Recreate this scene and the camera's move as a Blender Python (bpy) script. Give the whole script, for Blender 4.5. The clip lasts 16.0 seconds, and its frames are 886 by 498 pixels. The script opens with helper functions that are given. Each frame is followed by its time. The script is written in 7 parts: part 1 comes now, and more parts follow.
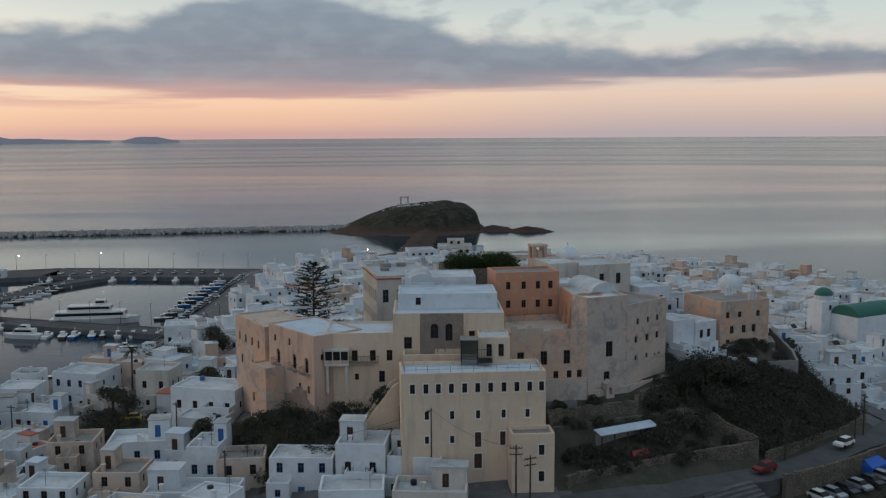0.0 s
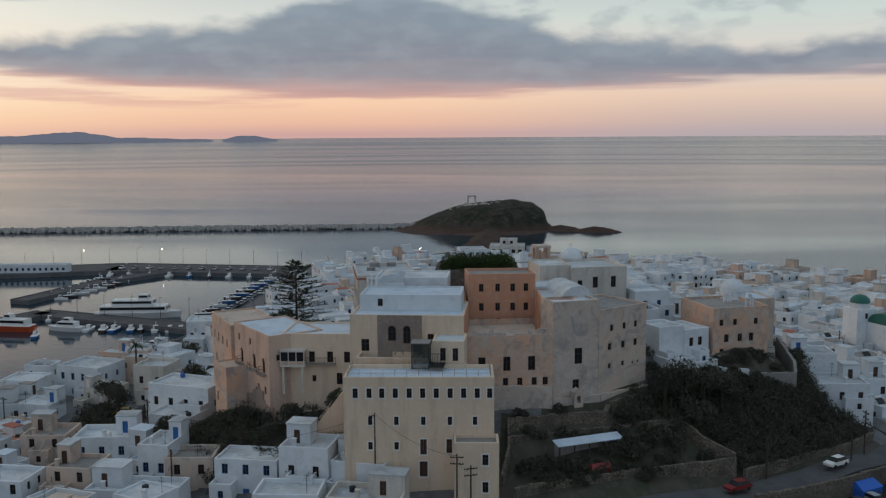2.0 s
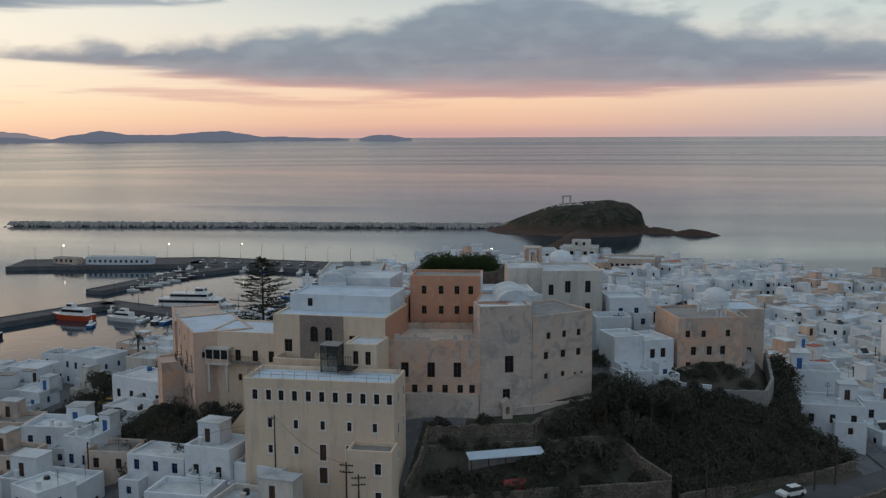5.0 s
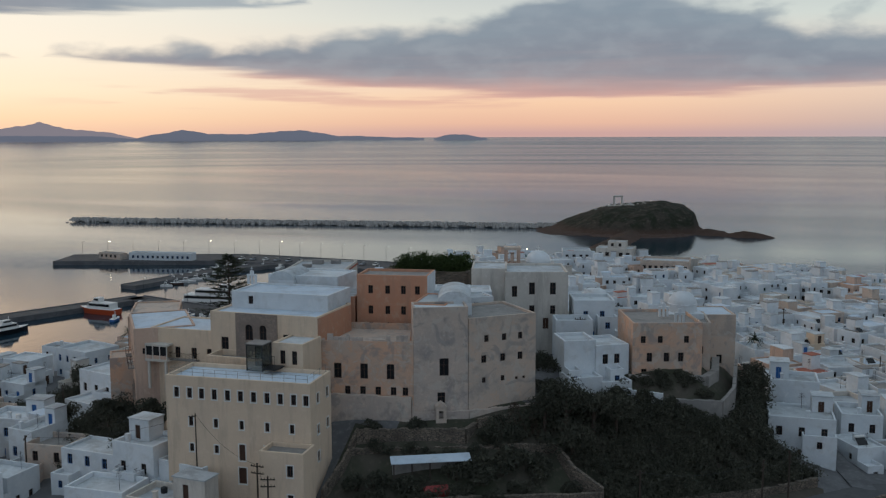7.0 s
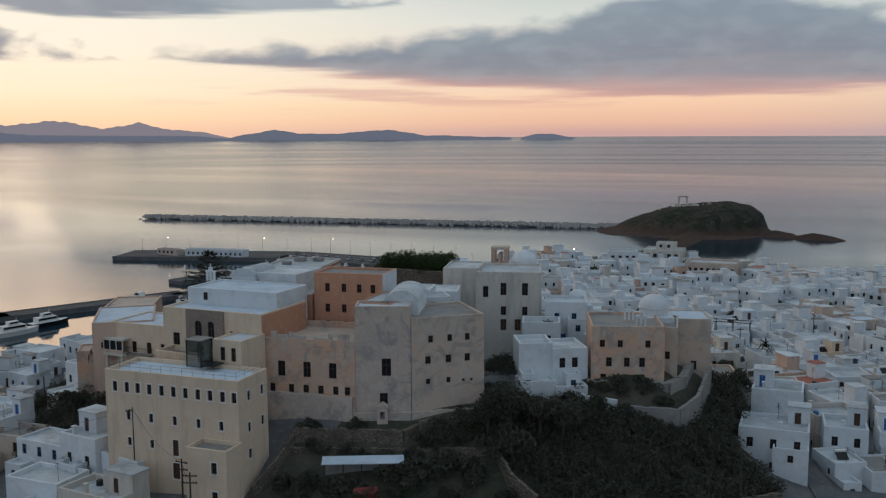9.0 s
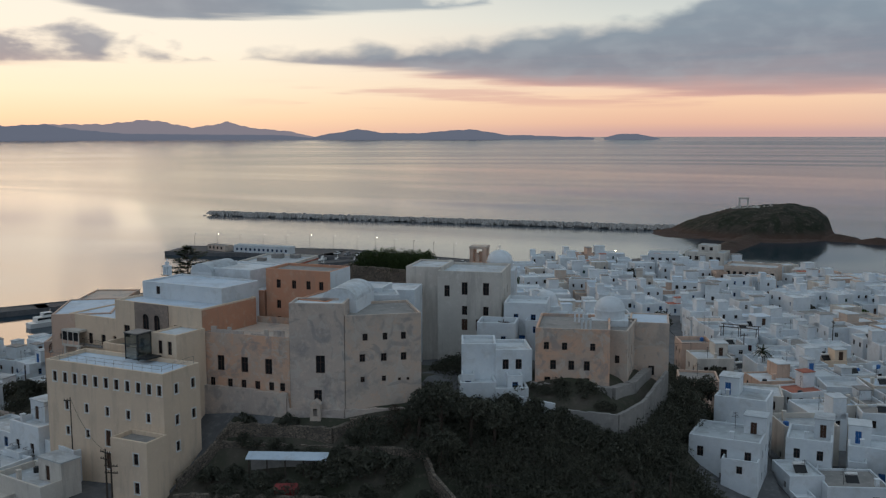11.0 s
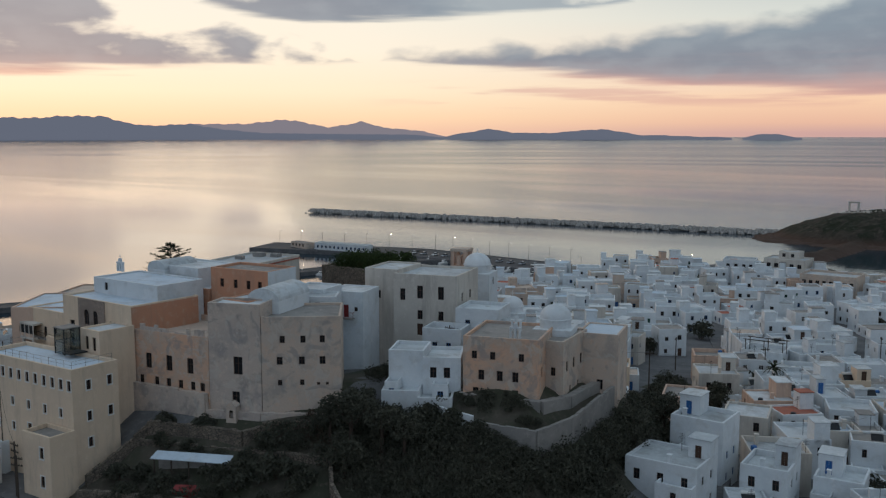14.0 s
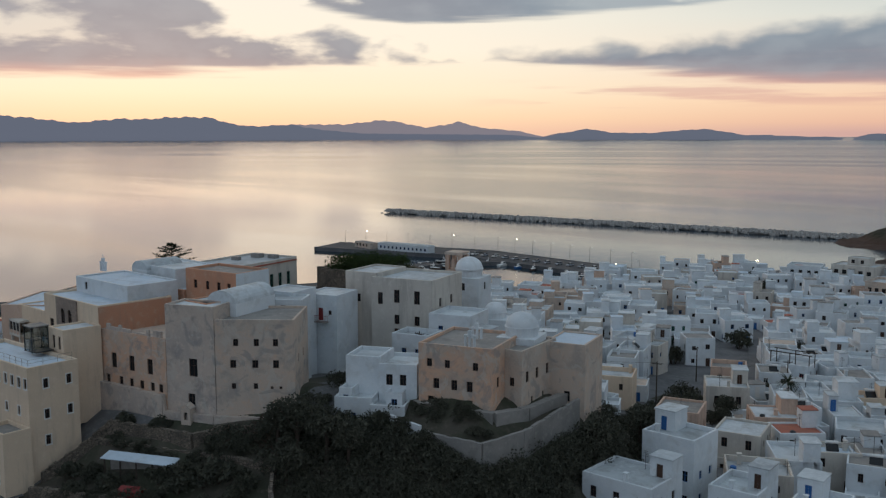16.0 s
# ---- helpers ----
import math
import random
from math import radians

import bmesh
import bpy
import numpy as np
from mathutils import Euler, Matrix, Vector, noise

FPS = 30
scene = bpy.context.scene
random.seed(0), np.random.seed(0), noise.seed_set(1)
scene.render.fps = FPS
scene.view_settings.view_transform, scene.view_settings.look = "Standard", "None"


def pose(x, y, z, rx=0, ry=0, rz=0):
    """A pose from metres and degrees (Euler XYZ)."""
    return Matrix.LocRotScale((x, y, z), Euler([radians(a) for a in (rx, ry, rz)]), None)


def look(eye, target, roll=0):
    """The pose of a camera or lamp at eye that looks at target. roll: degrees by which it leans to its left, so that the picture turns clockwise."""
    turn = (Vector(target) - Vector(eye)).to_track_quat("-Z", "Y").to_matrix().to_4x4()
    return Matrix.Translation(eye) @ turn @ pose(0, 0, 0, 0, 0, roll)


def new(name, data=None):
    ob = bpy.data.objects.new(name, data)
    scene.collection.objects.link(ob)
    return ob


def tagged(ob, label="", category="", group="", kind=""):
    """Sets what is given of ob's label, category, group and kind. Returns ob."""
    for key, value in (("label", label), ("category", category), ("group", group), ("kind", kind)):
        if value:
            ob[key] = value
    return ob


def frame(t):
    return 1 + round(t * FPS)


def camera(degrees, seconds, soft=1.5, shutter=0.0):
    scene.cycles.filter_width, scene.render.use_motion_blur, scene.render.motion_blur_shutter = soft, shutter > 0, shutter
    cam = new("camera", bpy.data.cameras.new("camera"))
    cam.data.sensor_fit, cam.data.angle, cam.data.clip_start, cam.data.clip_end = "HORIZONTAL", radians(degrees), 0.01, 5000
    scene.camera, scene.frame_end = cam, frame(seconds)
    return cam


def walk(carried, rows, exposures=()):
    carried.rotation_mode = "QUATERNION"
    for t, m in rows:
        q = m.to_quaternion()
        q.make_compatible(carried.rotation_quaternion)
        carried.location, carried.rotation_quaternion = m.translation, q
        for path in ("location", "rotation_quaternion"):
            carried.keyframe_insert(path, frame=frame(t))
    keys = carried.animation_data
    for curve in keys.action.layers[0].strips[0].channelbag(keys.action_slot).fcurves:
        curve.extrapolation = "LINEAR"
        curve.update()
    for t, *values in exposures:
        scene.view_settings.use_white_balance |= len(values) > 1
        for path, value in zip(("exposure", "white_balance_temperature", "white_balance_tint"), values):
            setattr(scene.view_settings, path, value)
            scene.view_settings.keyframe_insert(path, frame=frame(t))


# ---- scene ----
cam = camera(50.2, 16.0, soft=1.3)
ROWS = [
    (0.0, 0.00, 0.00, 65.02, 83.041, 0.286, -0.031),
    (0.5, 5.35, 1.39, 64.92, 83.023, 0.304, 1.508),
    (1.0, 10.31, 2.70, 64.78, 82.998, 0.324, 2.964),
    (1.5, 15.68, 4.18, 64.67, 83.008, 0.329, 4.531),
    (2.0, 20.61, 5.63, 64.55, 83.009, 0.327, 5.854),
    (2.5, 25.88, 7.29, 64.42, 83.017, 0.318, 7.358),
    (3.0, 30.69, 8.99, 64.29, 83.056, 0.297, 8.750),
    (3.5, 35.91, 10.88, 64.15, 83.043, 0.285, 10.291),
    (6.0, 59.86, 20.94, 63.56, 83.008, 0.206, 16.663),
    (6.5, 64.67, 23.36, 63.40, 82.997, 0.190, 17.893),
    (7.0, 69.02, 25.67, 63.27, 83.015, 0.173, 19.032),
    (7.5, 73.62, 28.27, 63.15, 82.979, 0.172, 20.489),
    (8.0, 77.90, 30.69, 63.02, 82.985, 0.211, 21.871),
    (8.5, 82.64, 33.22, 62.88, 83.015, 0.244, 23.293),
    (9.0, 87.03, 35.56, 62.75, 83.009, 0.243, 24.517),
    (11.5, 108.95, 48.76, 62.27, 83.018, 0.048, 31.041),
    (12.0, 112.64, 51.85, 62.18, 83.035, 0.030, 32.395),
    (12.5, 116.41, 55.39, 62.18, 83.029, 0.008, 33.839),
    (13.0, 119.80, 58.84, 62.15, 83.017, 0.001, 35.152),
    (13.5, 123.31, 62.69, 62.12, 83.016, 0.015, 36.604),
    (14.0, 126.35, 66.37, 62.13, 82.998, -0.007, 37.928),
    (14.5, 129.50, 70.45, 62.16, 83.036, 0.006, 39.441),
    (15.0, 132.38, 74.24, 62.13, 83.041, 0.061, 40.900),
    (15.5, 135.58, 78.29, 62.19, 83.010, 0.096, 42.511),
    (16.0, 138.57, 81.90, 62.23, 83.011, 0.086, 44.008),
]
walk(cam, [(t, pose(x, y, z, rx, ry, rz)) for t, x, y, z, rx, ry, rz in ROWS])

# ---- world, sun, exposure ----


def lin(r, g, b, a=1.0):
    """Linear colour from 0-255 display values."""
    return tuple(((v / 255 + 0.055) / 1.055) ** 2.4 if v > 10 else v / 255 / 12.92 for v in (r, g, b)) + (a,)


class Graph:
    """Small helper for node trees."""

    def __init__(self, tree):
        self.t = tree
        tree.nodes.clear()

    def node(self, kind):
        return self.t.nodes.new(kind)

    def put(self, socket, value):
        if hasattr(value, "is_linked"):
            self.t.links.new(value, socket)
        else:
            socket.default_value = value

    def math(self, op, a, b=0.0, c=0.0, clamp=False):
        n = self.node("ShaderNodeMath")
        n.operation, n.use_clamp = op, clamp
        for s, v in zip(n.inputs, (a, b, c)):
            self.put(s, v)
        return n.outputs[0]

    def step(self, v, lo, hi, a=0.0, b=1.0):
        n = self.node("ShaderNodeMapRange")
        n.interpolation_type = "SMOOTHSTEP"
        for s, x in zip(n.inputs, (v, lo, hi, a, b)):
            self.put(s, x)
        return n.outputs[0]

    def mix(self, f, a, b, blend="MIX"):
        n = self.node("ShaderNodeMix")
        n.data_type, n.blend_type = "RGBA", blend
        self.put(n.inputs[0], f)
        self.put(n.inputs[6], a)
        self.put(n.inputs[7], b)
        return n.outputs[2]

    def ramp(self, f, stops):
        n = self.node("ShaderNodeValToRGB")
        e = n.color_ramp.elements
        while len(e) < len(stops):
            e.new(0.5)
        for el, (p, c) in zip(e, stops):
            el.position, el.color = p, c
        self.put(n.inputs[0], f)
        return n.outputs[0]

    def noise(self, vec, scale, detail=4.0, rough=0.55, dist=0.0):
        n = self.node("ShaderNodeTexNoise")
        self.put(n.inputs["Vector"], vec)
        n.inputs["Scale"].default_value = scale
        n.inputs["Detail"].default_value = detail
        n.inputs["Roughness"].default_value = rough
        n.inputs["Distortion"].default_value = dist
        return n.outputs[0]

    def combine(self, x, y, z=0.0):
        n = self.node("ShaderNodeCombineXYZ")
        for s, v in zip(n.inputs, (x, y, z)):
            self.put(s, v)
        return n.outputs[0]


def make_world():
    world = bpy.data.worlds.new("dusk_sky")
    scene.world = world
    world.use_nodes = True
    g = Graph(world.node_tree)
    d = g.node("ShaderNodeTexCoord").outputs["Generated"]
    sep = g.node("ShaderNodeSeparateXYZ")
    g.put(sep.inputs[0], d)
    x, y, z = sep.outputs
    el = g.math("MULTIPLY", g.math("ARCSINE", z), 180 / math.pi)
    az = g.math("MULTIPLY", g.math("ARCTAN2", g.math("MULTIPLY", x, -1.0), y), 180 / math.pi)
    # clear sky behind the clouds: cooler to the north, warm to the west
    h = g.math("DIVIDE", el, 30.0, clamp=True)
    cool = g.ramp(h, [(0, lin(182, 170, 174)), (0.025, lin(200, 180, 174)), (0.075, lin(228, 202, 184)), (0.13, lin(222, 211, 202)), (0.22, lin(204, 214, 210)), (0.34, lin(168, 184, 194)), (1, lin(120, 142, 164))])
    mid = g.ramp(h, [(0, lin(206, 166, 160)), (0.02, lin(232, 186, 162)), (0.06, lin(246, 206, 174)), (0.12, lin(240, 215, 196)), (0.22, lin(214, 218, 212)), (0.34, lin(176, 188, 196)), (1, lin(120, 142, 164))])
    warm = g.ramp(h, [(0, lin(246, 202, 172)), (0.03, lin(254, 220, 182)), (0.08, lin(253, 236, 206)), (0.16, lin(252, 241, 222)), (0.26, lin(246, 240, 226)), (0.34, (1.5, 1.12, 0.8, 1)), (0.5, (2.2, 1.5, 0.95, 1)), (1, lin(150, 165, 182))])
    base = g.mix(g.step(az, -14, 12), cool, mid)
    base = g.mix(g.step(az, 14, 46), base, warm)
    n1 = g.noise(g.combine(g.math("MULTIPLY", az, 0.11), g.math("MULTIPLY", el, 0.34)), 1.3, 6.0, 0.5, 0.25)
    n2 = g.noise(g.combine(g.math("MULTIPLY", az, 0.3), g.math("MULTIPLY", el, 0.62), 7.3), 1.5, 5.0, 0.46, 0.1)
    n3 = g.noise(g.combine(g.math("MULTIPLY", az, 0.06), g.math("MULTIPLY", el, 0.9), 3.1), 1.6, 4.0, 0.5)
    big, puff, strand = (g.math("SUBTRACT", n, 0.5) for n in (n1, n2, n3))
    span = g.math("DIVIDE", g.math("ADD", az, 60.0), 180.0, clamp=True)

    def line(points):
        """A height over the horizon that follows the compass."""
        v = g.ramp(span, [((p + 60) / 180, (e / 10, e / 10, e / 10, 1)) for p, e in points])
        return g.math("MULTIPLY", v, 10.0)

    def bank(low, high, rag, edge=1.3):
        """A cloud bank: flat and streaked below, billowed above."""
        lo, hi = line(low), line(high)
        under = g.math("DIVIDE", g.math("ADD", g.math("SUBTRACT", el, lo), g.math("MULTIPLY", strand, 1.5)), 0.55)
        billow = g.math("ADD", g.math("MULTIPLY", big, 2.6 * rag), g.math("MULTIPLY", puff, 2.2 * rag))
        over = g.math("DIVIDE", g.math("ADD", g.math("SUBTRACT", hi, el), billow), edge)
        rel = g.math("DIVIDE", g.math("SUBTRACT", el, lo), g.math("MAXIMUM", g.math("SUBTRACT", hi, lo), 0.5))
        return g.step(g.math("MINIMUM", under, over), 0.0, 1.0), rel

    main, rel_main = bank([(-60, 2.8), (-25, 3.0), (-18, 2.9), (-7, 2.5), (-2, 2.2), (3, 1.9), (9, 1.75), (14, 1.9), (18, 2.2), (23, 2.5), (28, 2.9), (32, 3.3), (37, 3.7), (41, 4.1)],
                          [(-60, 5.2), (-25, 5.3), (-18, 5.7), (-12, 5.3), (-7, 5.8), (-2, 6.3), (3, 7.9), (9, 9.0), (14, 8.4), (18, 7.0), (23, 6.5), (28, 6.1), (32, 5.7), (37, 5.3), (41, 4.8), (44, 3.0)], 0.8)
    west, _ = bank([(40, 4.2), (47, 3.9), (50, 3.6), (57, 3.35), (62, 3.1), (80, 3.0)], [(41, 3.0), (43, 4.5), (47, 5.0), (50, 5.9), (54, 6.1), (57, 6.8), (60, 9.4), (66, 11), (100, 11)], 1.5, 1.3)
    high, _ = bank([(24, 7.8), (30, 7.0), (34, 6.9), (39, 6.6), (46, 6.2), (50, 6.8), (54, 7.6)], [(23, 5.0), (28, 8.6), (35, 9.6), (46, 9.8), (52, 9.0), (55, 5.0)], 1.8, 1.3)
    veil = g.math("MULTIPLY", g.step(g.math("ADD", n1, g.math("MULTIPLY", puff, 0.7)), 0.47, 0.66), g.math("MULTIPLY", g.step(el, 5.0, 6.8), g.step(az, 24, 8)))
    wisps = g.math("MULTIPLY", g.step(n3, 0.46, 0.62), g.math("MULTIPLY", g.math("MULTIPLY", g.step(az, 4, 16), g.step(az, 44, 34)), g.math("MULTIPLY", g.step(el, 1.3, 1.9), g.step(el, 3.4, 2.5))))
    west = g.math("MULTIPLY", west, g.step(g.math("ADD", n1, g.math("MULTIPLY", puff, 0.35)), 0.34, 0.5, 0.35, 1.0))
    dens = g.math("MAXIMUM", main, g.math("MAXIMUM", west, high))
    rel = g.mix(g.step(az, 28, 41), rel_main, g.math("MINIMUM", g.math("DIVIDE", g.math("SUBTRACT", el, 3.3), 2.6), 0.62))
    rose = g.mix(g.step(az, -16, 6), lin(176, 160, 164), lin(222, 166, 152))
    cloud = g.ramp(g.math("ADD", g.math("MULTIPLY", rel, 0.8), g.math("MULTIPLY", strand, 0.4), clamp=True), [(0.0, lin(184, 160, 162)), (0.16, lin(146, 143, 154)), (0.36, lin(124, 134, 150)), (0.62, lin(128, 143, 158)), (1.0, lin(160, 171, 179))])
    cloud = g.mix(g.step(g.math("ADD", n2, g.math("MULTIPLY", big, 0.6)), 0.4, 0.75, 0.0, 0.4), cloud, lin(154, 164, 174))
    cloud = g.mix(g.step(rel, 0.26, -0.05, 0.0, 0.75), cloud, rose)
    cloud = g.mix(g.step(az, 38, 56, 0.0, 0.25), cloud, lin(172, 170, 174))
    col = g.mix(g.math("MULTIPLY", wisps, 0.5), base, lin(206, 156, 154))
    col = g.mix(g.math("MULTIPLY", veil, 0.55), col, lin(160, 172, 178))
    col = g.mix(g.math("MULTIPLY", dens, 0.95), col, cloud)
    # overhead the cover goes on as a soft even dusk, heavier to the north
    lift = g.math("SUBTRACT", el, g.step(az, 38, 62, 0.0, 14.0))
    cover = g.mix(g.step(el, 20, 60), g.mix(g.step(n1, 0.35, 0.65), lin(112, 126, 144), lin(142, 156, 170)), g.mix(n1, lin(160, 180, 196), lin(184, 200, 208)))
    col = g.mix(g.step(lift, 8, 15), col, cover)
    # the eastern half of the sky, away from the sunset, is even and blue
    back = g.step(y, 0.15, -0.5)
    col = g.mix(g.math("MULTIPLY", back, 0.9), col, lin(162, 178, 195))
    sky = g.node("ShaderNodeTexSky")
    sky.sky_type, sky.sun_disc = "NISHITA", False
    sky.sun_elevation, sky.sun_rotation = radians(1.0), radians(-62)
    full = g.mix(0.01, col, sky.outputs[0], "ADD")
    bg = g.node("ShaderNodeBackground")
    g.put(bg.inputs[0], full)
    bg.inputs[1].default_value = SKY
    out = g.node("ShaderNodeOutputWorld")
    g.put(out.inputs[0], bg.outputs[0])


SKY = 1.0
make_world()
sun = new("sun", bpy.data.lights.new("sun", "SUN"))
sun.data.energy, sun.data.angle, sun.data.color = 0.25, radians(50), (1.0, 0.76, 0.56)
sun.matrix_world = look((-80, 30, 26), (0, 0, 0))

# ---- materials ----


def material(name, base, vary=(), rough=0.9, bump=0.15, bump_scale=6.0, metal=0.0, stain=None, stain_amount=0.5, stain_scale=0.35, per_object=0.0, spec=0.3, streak=False, flakes=False):
    """Plaster, stone, paint: a base colour with two scales of variation, stains and relief, in metres."""
    m = bpy.data.materials.new(name)
    m.use_nodes = True
    g = Graph(m.node_tree)
    pos = g.node("ShaderNodeNewGeometry").outputs["Position"]
    big = g.noise(pos, 0.22, 3.0)
    small = g.noise(pos, bump_scale, 5.0, 0.65)
    col = base
    if vary:
        col = g.mix(g.step(big, 0.35, 0.68), base, vary[0])
        if len(vary) > 1:
            col = g.mix(g.step(g.noise(pos, 1.1, 5.0, 0.65), 0.5, 0.72), col, vary[1])
    if stain:
        where = pos
        if streak:
            mp = g.node("ShaderNodeMapping")
            g.put(mp.inputs[0], pos)
            mp.inputs[3].default_value = (1.6, 1.6, 0.22)
            where = mp.outputs[0]
        s = g.noise(where, stain_scale, 7.0, 0.68, 0.3)
        col = g.mix(g.math("MULTIPLY", g.step(s, 0.48, 0.66), stain_amount), col, stain)
    if flakes:
        p2 = g.noise(pos, 0.5, 8.0, 0.66, 0.8)
        col = g.mix(g.step(p2, 0.53, 0.6, 0.0, 0.5), col, (0.58, 0.53, 0.47, 1))
        p3 = g.noise(pos, 0.28, 6.0, 0.6, 1.2)
        col = g.mix(g.step(p3, 0.54, 0.63, 0.0, 0.55), col, (0.29, 0.28, 0.275, 1))
    if per_object:
        rnd = g.node("ShaderNodeObjectInfo").outputs["Random"]
        hsv = g.node("ShaderNodeHueSaturation")
        hsv.inputs["Saturation"].default_value = 1.0
        g.put(hsv.inputs["Value"], g.math("MULTIPLY_ADD", rnd, per_object, 1.0 - per_object))
        g.put(hsv.inputs["Color"], col)
        col = hsv.outputs[0]
    col = g.mix(g.math("MULTIPLY", small, 0.22), col, (0.05, 0.05, 0.05, 1))
    b = g.node("ShaderNodeBsdfPrincipled")
    g.put(b.inputs["Base Color"], col)
    g.put(b.inputs["Roughness"], rough)
    b.inputs["Metallic"].default_value = metal
    b.inputs["Specular IOR Level"].default_value = spec
    if bump:
        bn = g.node("ShaderNodeBump")
        bn.inputs["Strength"].default_value = bump
        bn.inputs["Distance"].default_value = 0.05
        g.put(bn.inputs["Height"], small)
        g.put(b.inputs["Normal"], bn.outputs[0])
    o = g.node("ShaderNodeOutputMaterial")
    g.put(o.inputs[0], b.outputs[0])
    return m


def leaf_material(name, dark, light):
    m = bpy.data.materials.new(name)
    m.use_nodes = True
    g = Graph(m.node_tree)
    geo = g.node("ShaderNodeNewGeometry")
    col = g.mix(geo.outputs["Random Per Island"], dark, light)
    col = g.mix(g.step(g.noise(geo.outputs["Position"], 0.18, 3.0), 0.4, 0.65), col, g.mix(0.5, col, dark))
    b = g.node("ShaderNodeBsdfPrincipled")
    g.put(b.inputs["Base Color"], col)
    b.inputs["Roughness"].default_value = 0.8
    b.inputs["Specular IOR Level"].default_value = 0.2
    o = g.node("ShaderNodeOutputMaterial")
    g.put(o.inputs[0], b.outputs[0])
    return m


def stone_material(name, a, b_, mortar, scale=2.2):
    """Rubble masonry: cells of stone with recessed joints."""
    m = bpy.data.materials.new(name)
    m.use_nodes = True
    g = Graph(m.node_tree)
    pos = g.node("ShaderNodeNewGeometry").outputs["Position"]
    v1 = g.node("ShaderNodeTexVoronoi")
    v2 = g.node("ShaderNodeTexVoronoi")
    v1.feature, v2.feature = "F1", "DISTANCE_TO_EDGE"
    mp = g.node("ShaderNodeMapping")
    g.put(mp.inputs[0], pos)
    mp.inputs[3].default_value = (1, 1, 1.7)
    for v in (v1, v2):
        g.put(v.inputs["Vector"], mp.outputs[0])
        v.inputs["Scale"].default_value = scale
    sep = g.node("ShaderNodeSeparateColor")
    g.put(sep.inputs[0], v1.outputs["Color"])
    col = g.mix(sep.outputs[0], a, b_)
    col = g.mix(g.step(g.noise(pos, 0.4, 4.0), 0.4, 0.7), col, g.mix(0.6, col, mortar))
    edge = g.step(v2.outputs["Distance"], 0.02, 0.12)
    col = g.mix(edge, mortar, col)
    b = g.node("ShaderNodeBsdfPrincipled")
    g.put(b.inputs["Base Color"], col)
    b.inputs["Roughness"].default_value = 0.92
    b.inputs["Specular IOR Level"].default_value = 0.2
    bn = g.node("ShaderNodeBump")
    bn.inputs["Strength"].default_value = 0.8
    bn.inputs["Distance"].default_value = 0.12
    g.put(bn.inputs["Height"], g.math("ADD", edge, g.noise(pos, 5.0, 4.0)))
    g.put(b.inputs["Normal"], bn.outputs[0])
    o = g.node("ShaderNodeOutputMaterial")
    g.put(o.inputs[0], b.outputs[0])
    return m


def sea_material():
    """Calm water: fine ripples near the shore, long ruffled and smooth lanes farther out."""
    m = bpy.data.materials.new("sea_water")
    m.use_nodes = True
    g = Graph(m.node_tree)
    pos = g.node("ShaderNodeNewGeometry").outputs["Position"]
    b = g.node("ShaderNodeBsdfPrincipled")
    b.inputs["Base Color"].default_value = (0.012, 0.03, 0.045, 1)
    b.inputs["IOR"].default_value = 1.33
    dist = g.node("ShaderNodeVectorMath")
    dist.operation = "LENGTH"
    g.put(dist.inputs[0], pos)
    far = g.step(dist.outputs["Value"], 500, 2200)
    mp = g.node("ShaderNodeMapping")
    g.put(mp.inputs[0], pos)
    mp.inputs[2].default_value = (0, 0, radians(18))
    mp.inputs[3].default_value = (0.0009, 0.0042, 1)
    fine = g.step(g.noise(mp.outputs[0], 1.0, 3.0, 0.5, 0.8), 0.36, 0.64)
    broad_map = g.node("ShaderNodeMapping")
    g.put(broad_map.inputs[0], pos)
    broad_map.inputs[2].default_value = (0, 0, radians(24))
    broad_map.inputs[3].default_value = (0.0002, 0.0011, 1)
    broad = g.step(g.noise(broad_map.outputs[0], 1.0, 2.0, 0.45, 0.5), 0.4, 0.6)
    lanes = g.mix(far, fine, g.math("MULTIPLY_ADD", broad, 0.5, 0.25))
    g.put(b.inputs["Roughness"], g.math("ADD", g.math("MULTIPLY_ADD", lanes, 0.13, 0.06), g.math("MULTIPLY", far, 0.05)))
    ripple = g.noise(pos, 0.4, 3.0, 0.55)
    swell = g.noise(pos, 0.05, 3.0, 0.5)
    bn = g.node("ShaderNodeBump")
    g.put(bn.inputs["Strength"], g.math("MULTIPLY", g.math("MULTIPLY_ADD", lanes, 0.12, 0.06), g.math("SUBTRACT", 1.0, far)))
    bn.inputs["Distance"].default_value = 0.35
    g.put(bn.inputs["Height"], g.math("MULTIPLY_ADD", swell, 1.5, ripple))
    g.put(b.inputs["Normal"], bn.outputs[0])
    o = g.node("ShaderNodeOutputMaterial")
    g.put(o.inputs[0], b.outputs[0])
    return m


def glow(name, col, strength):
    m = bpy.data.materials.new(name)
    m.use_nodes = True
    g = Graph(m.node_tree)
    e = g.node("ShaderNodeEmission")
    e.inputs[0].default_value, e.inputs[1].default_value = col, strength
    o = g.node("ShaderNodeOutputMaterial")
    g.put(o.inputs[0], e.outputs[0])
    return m


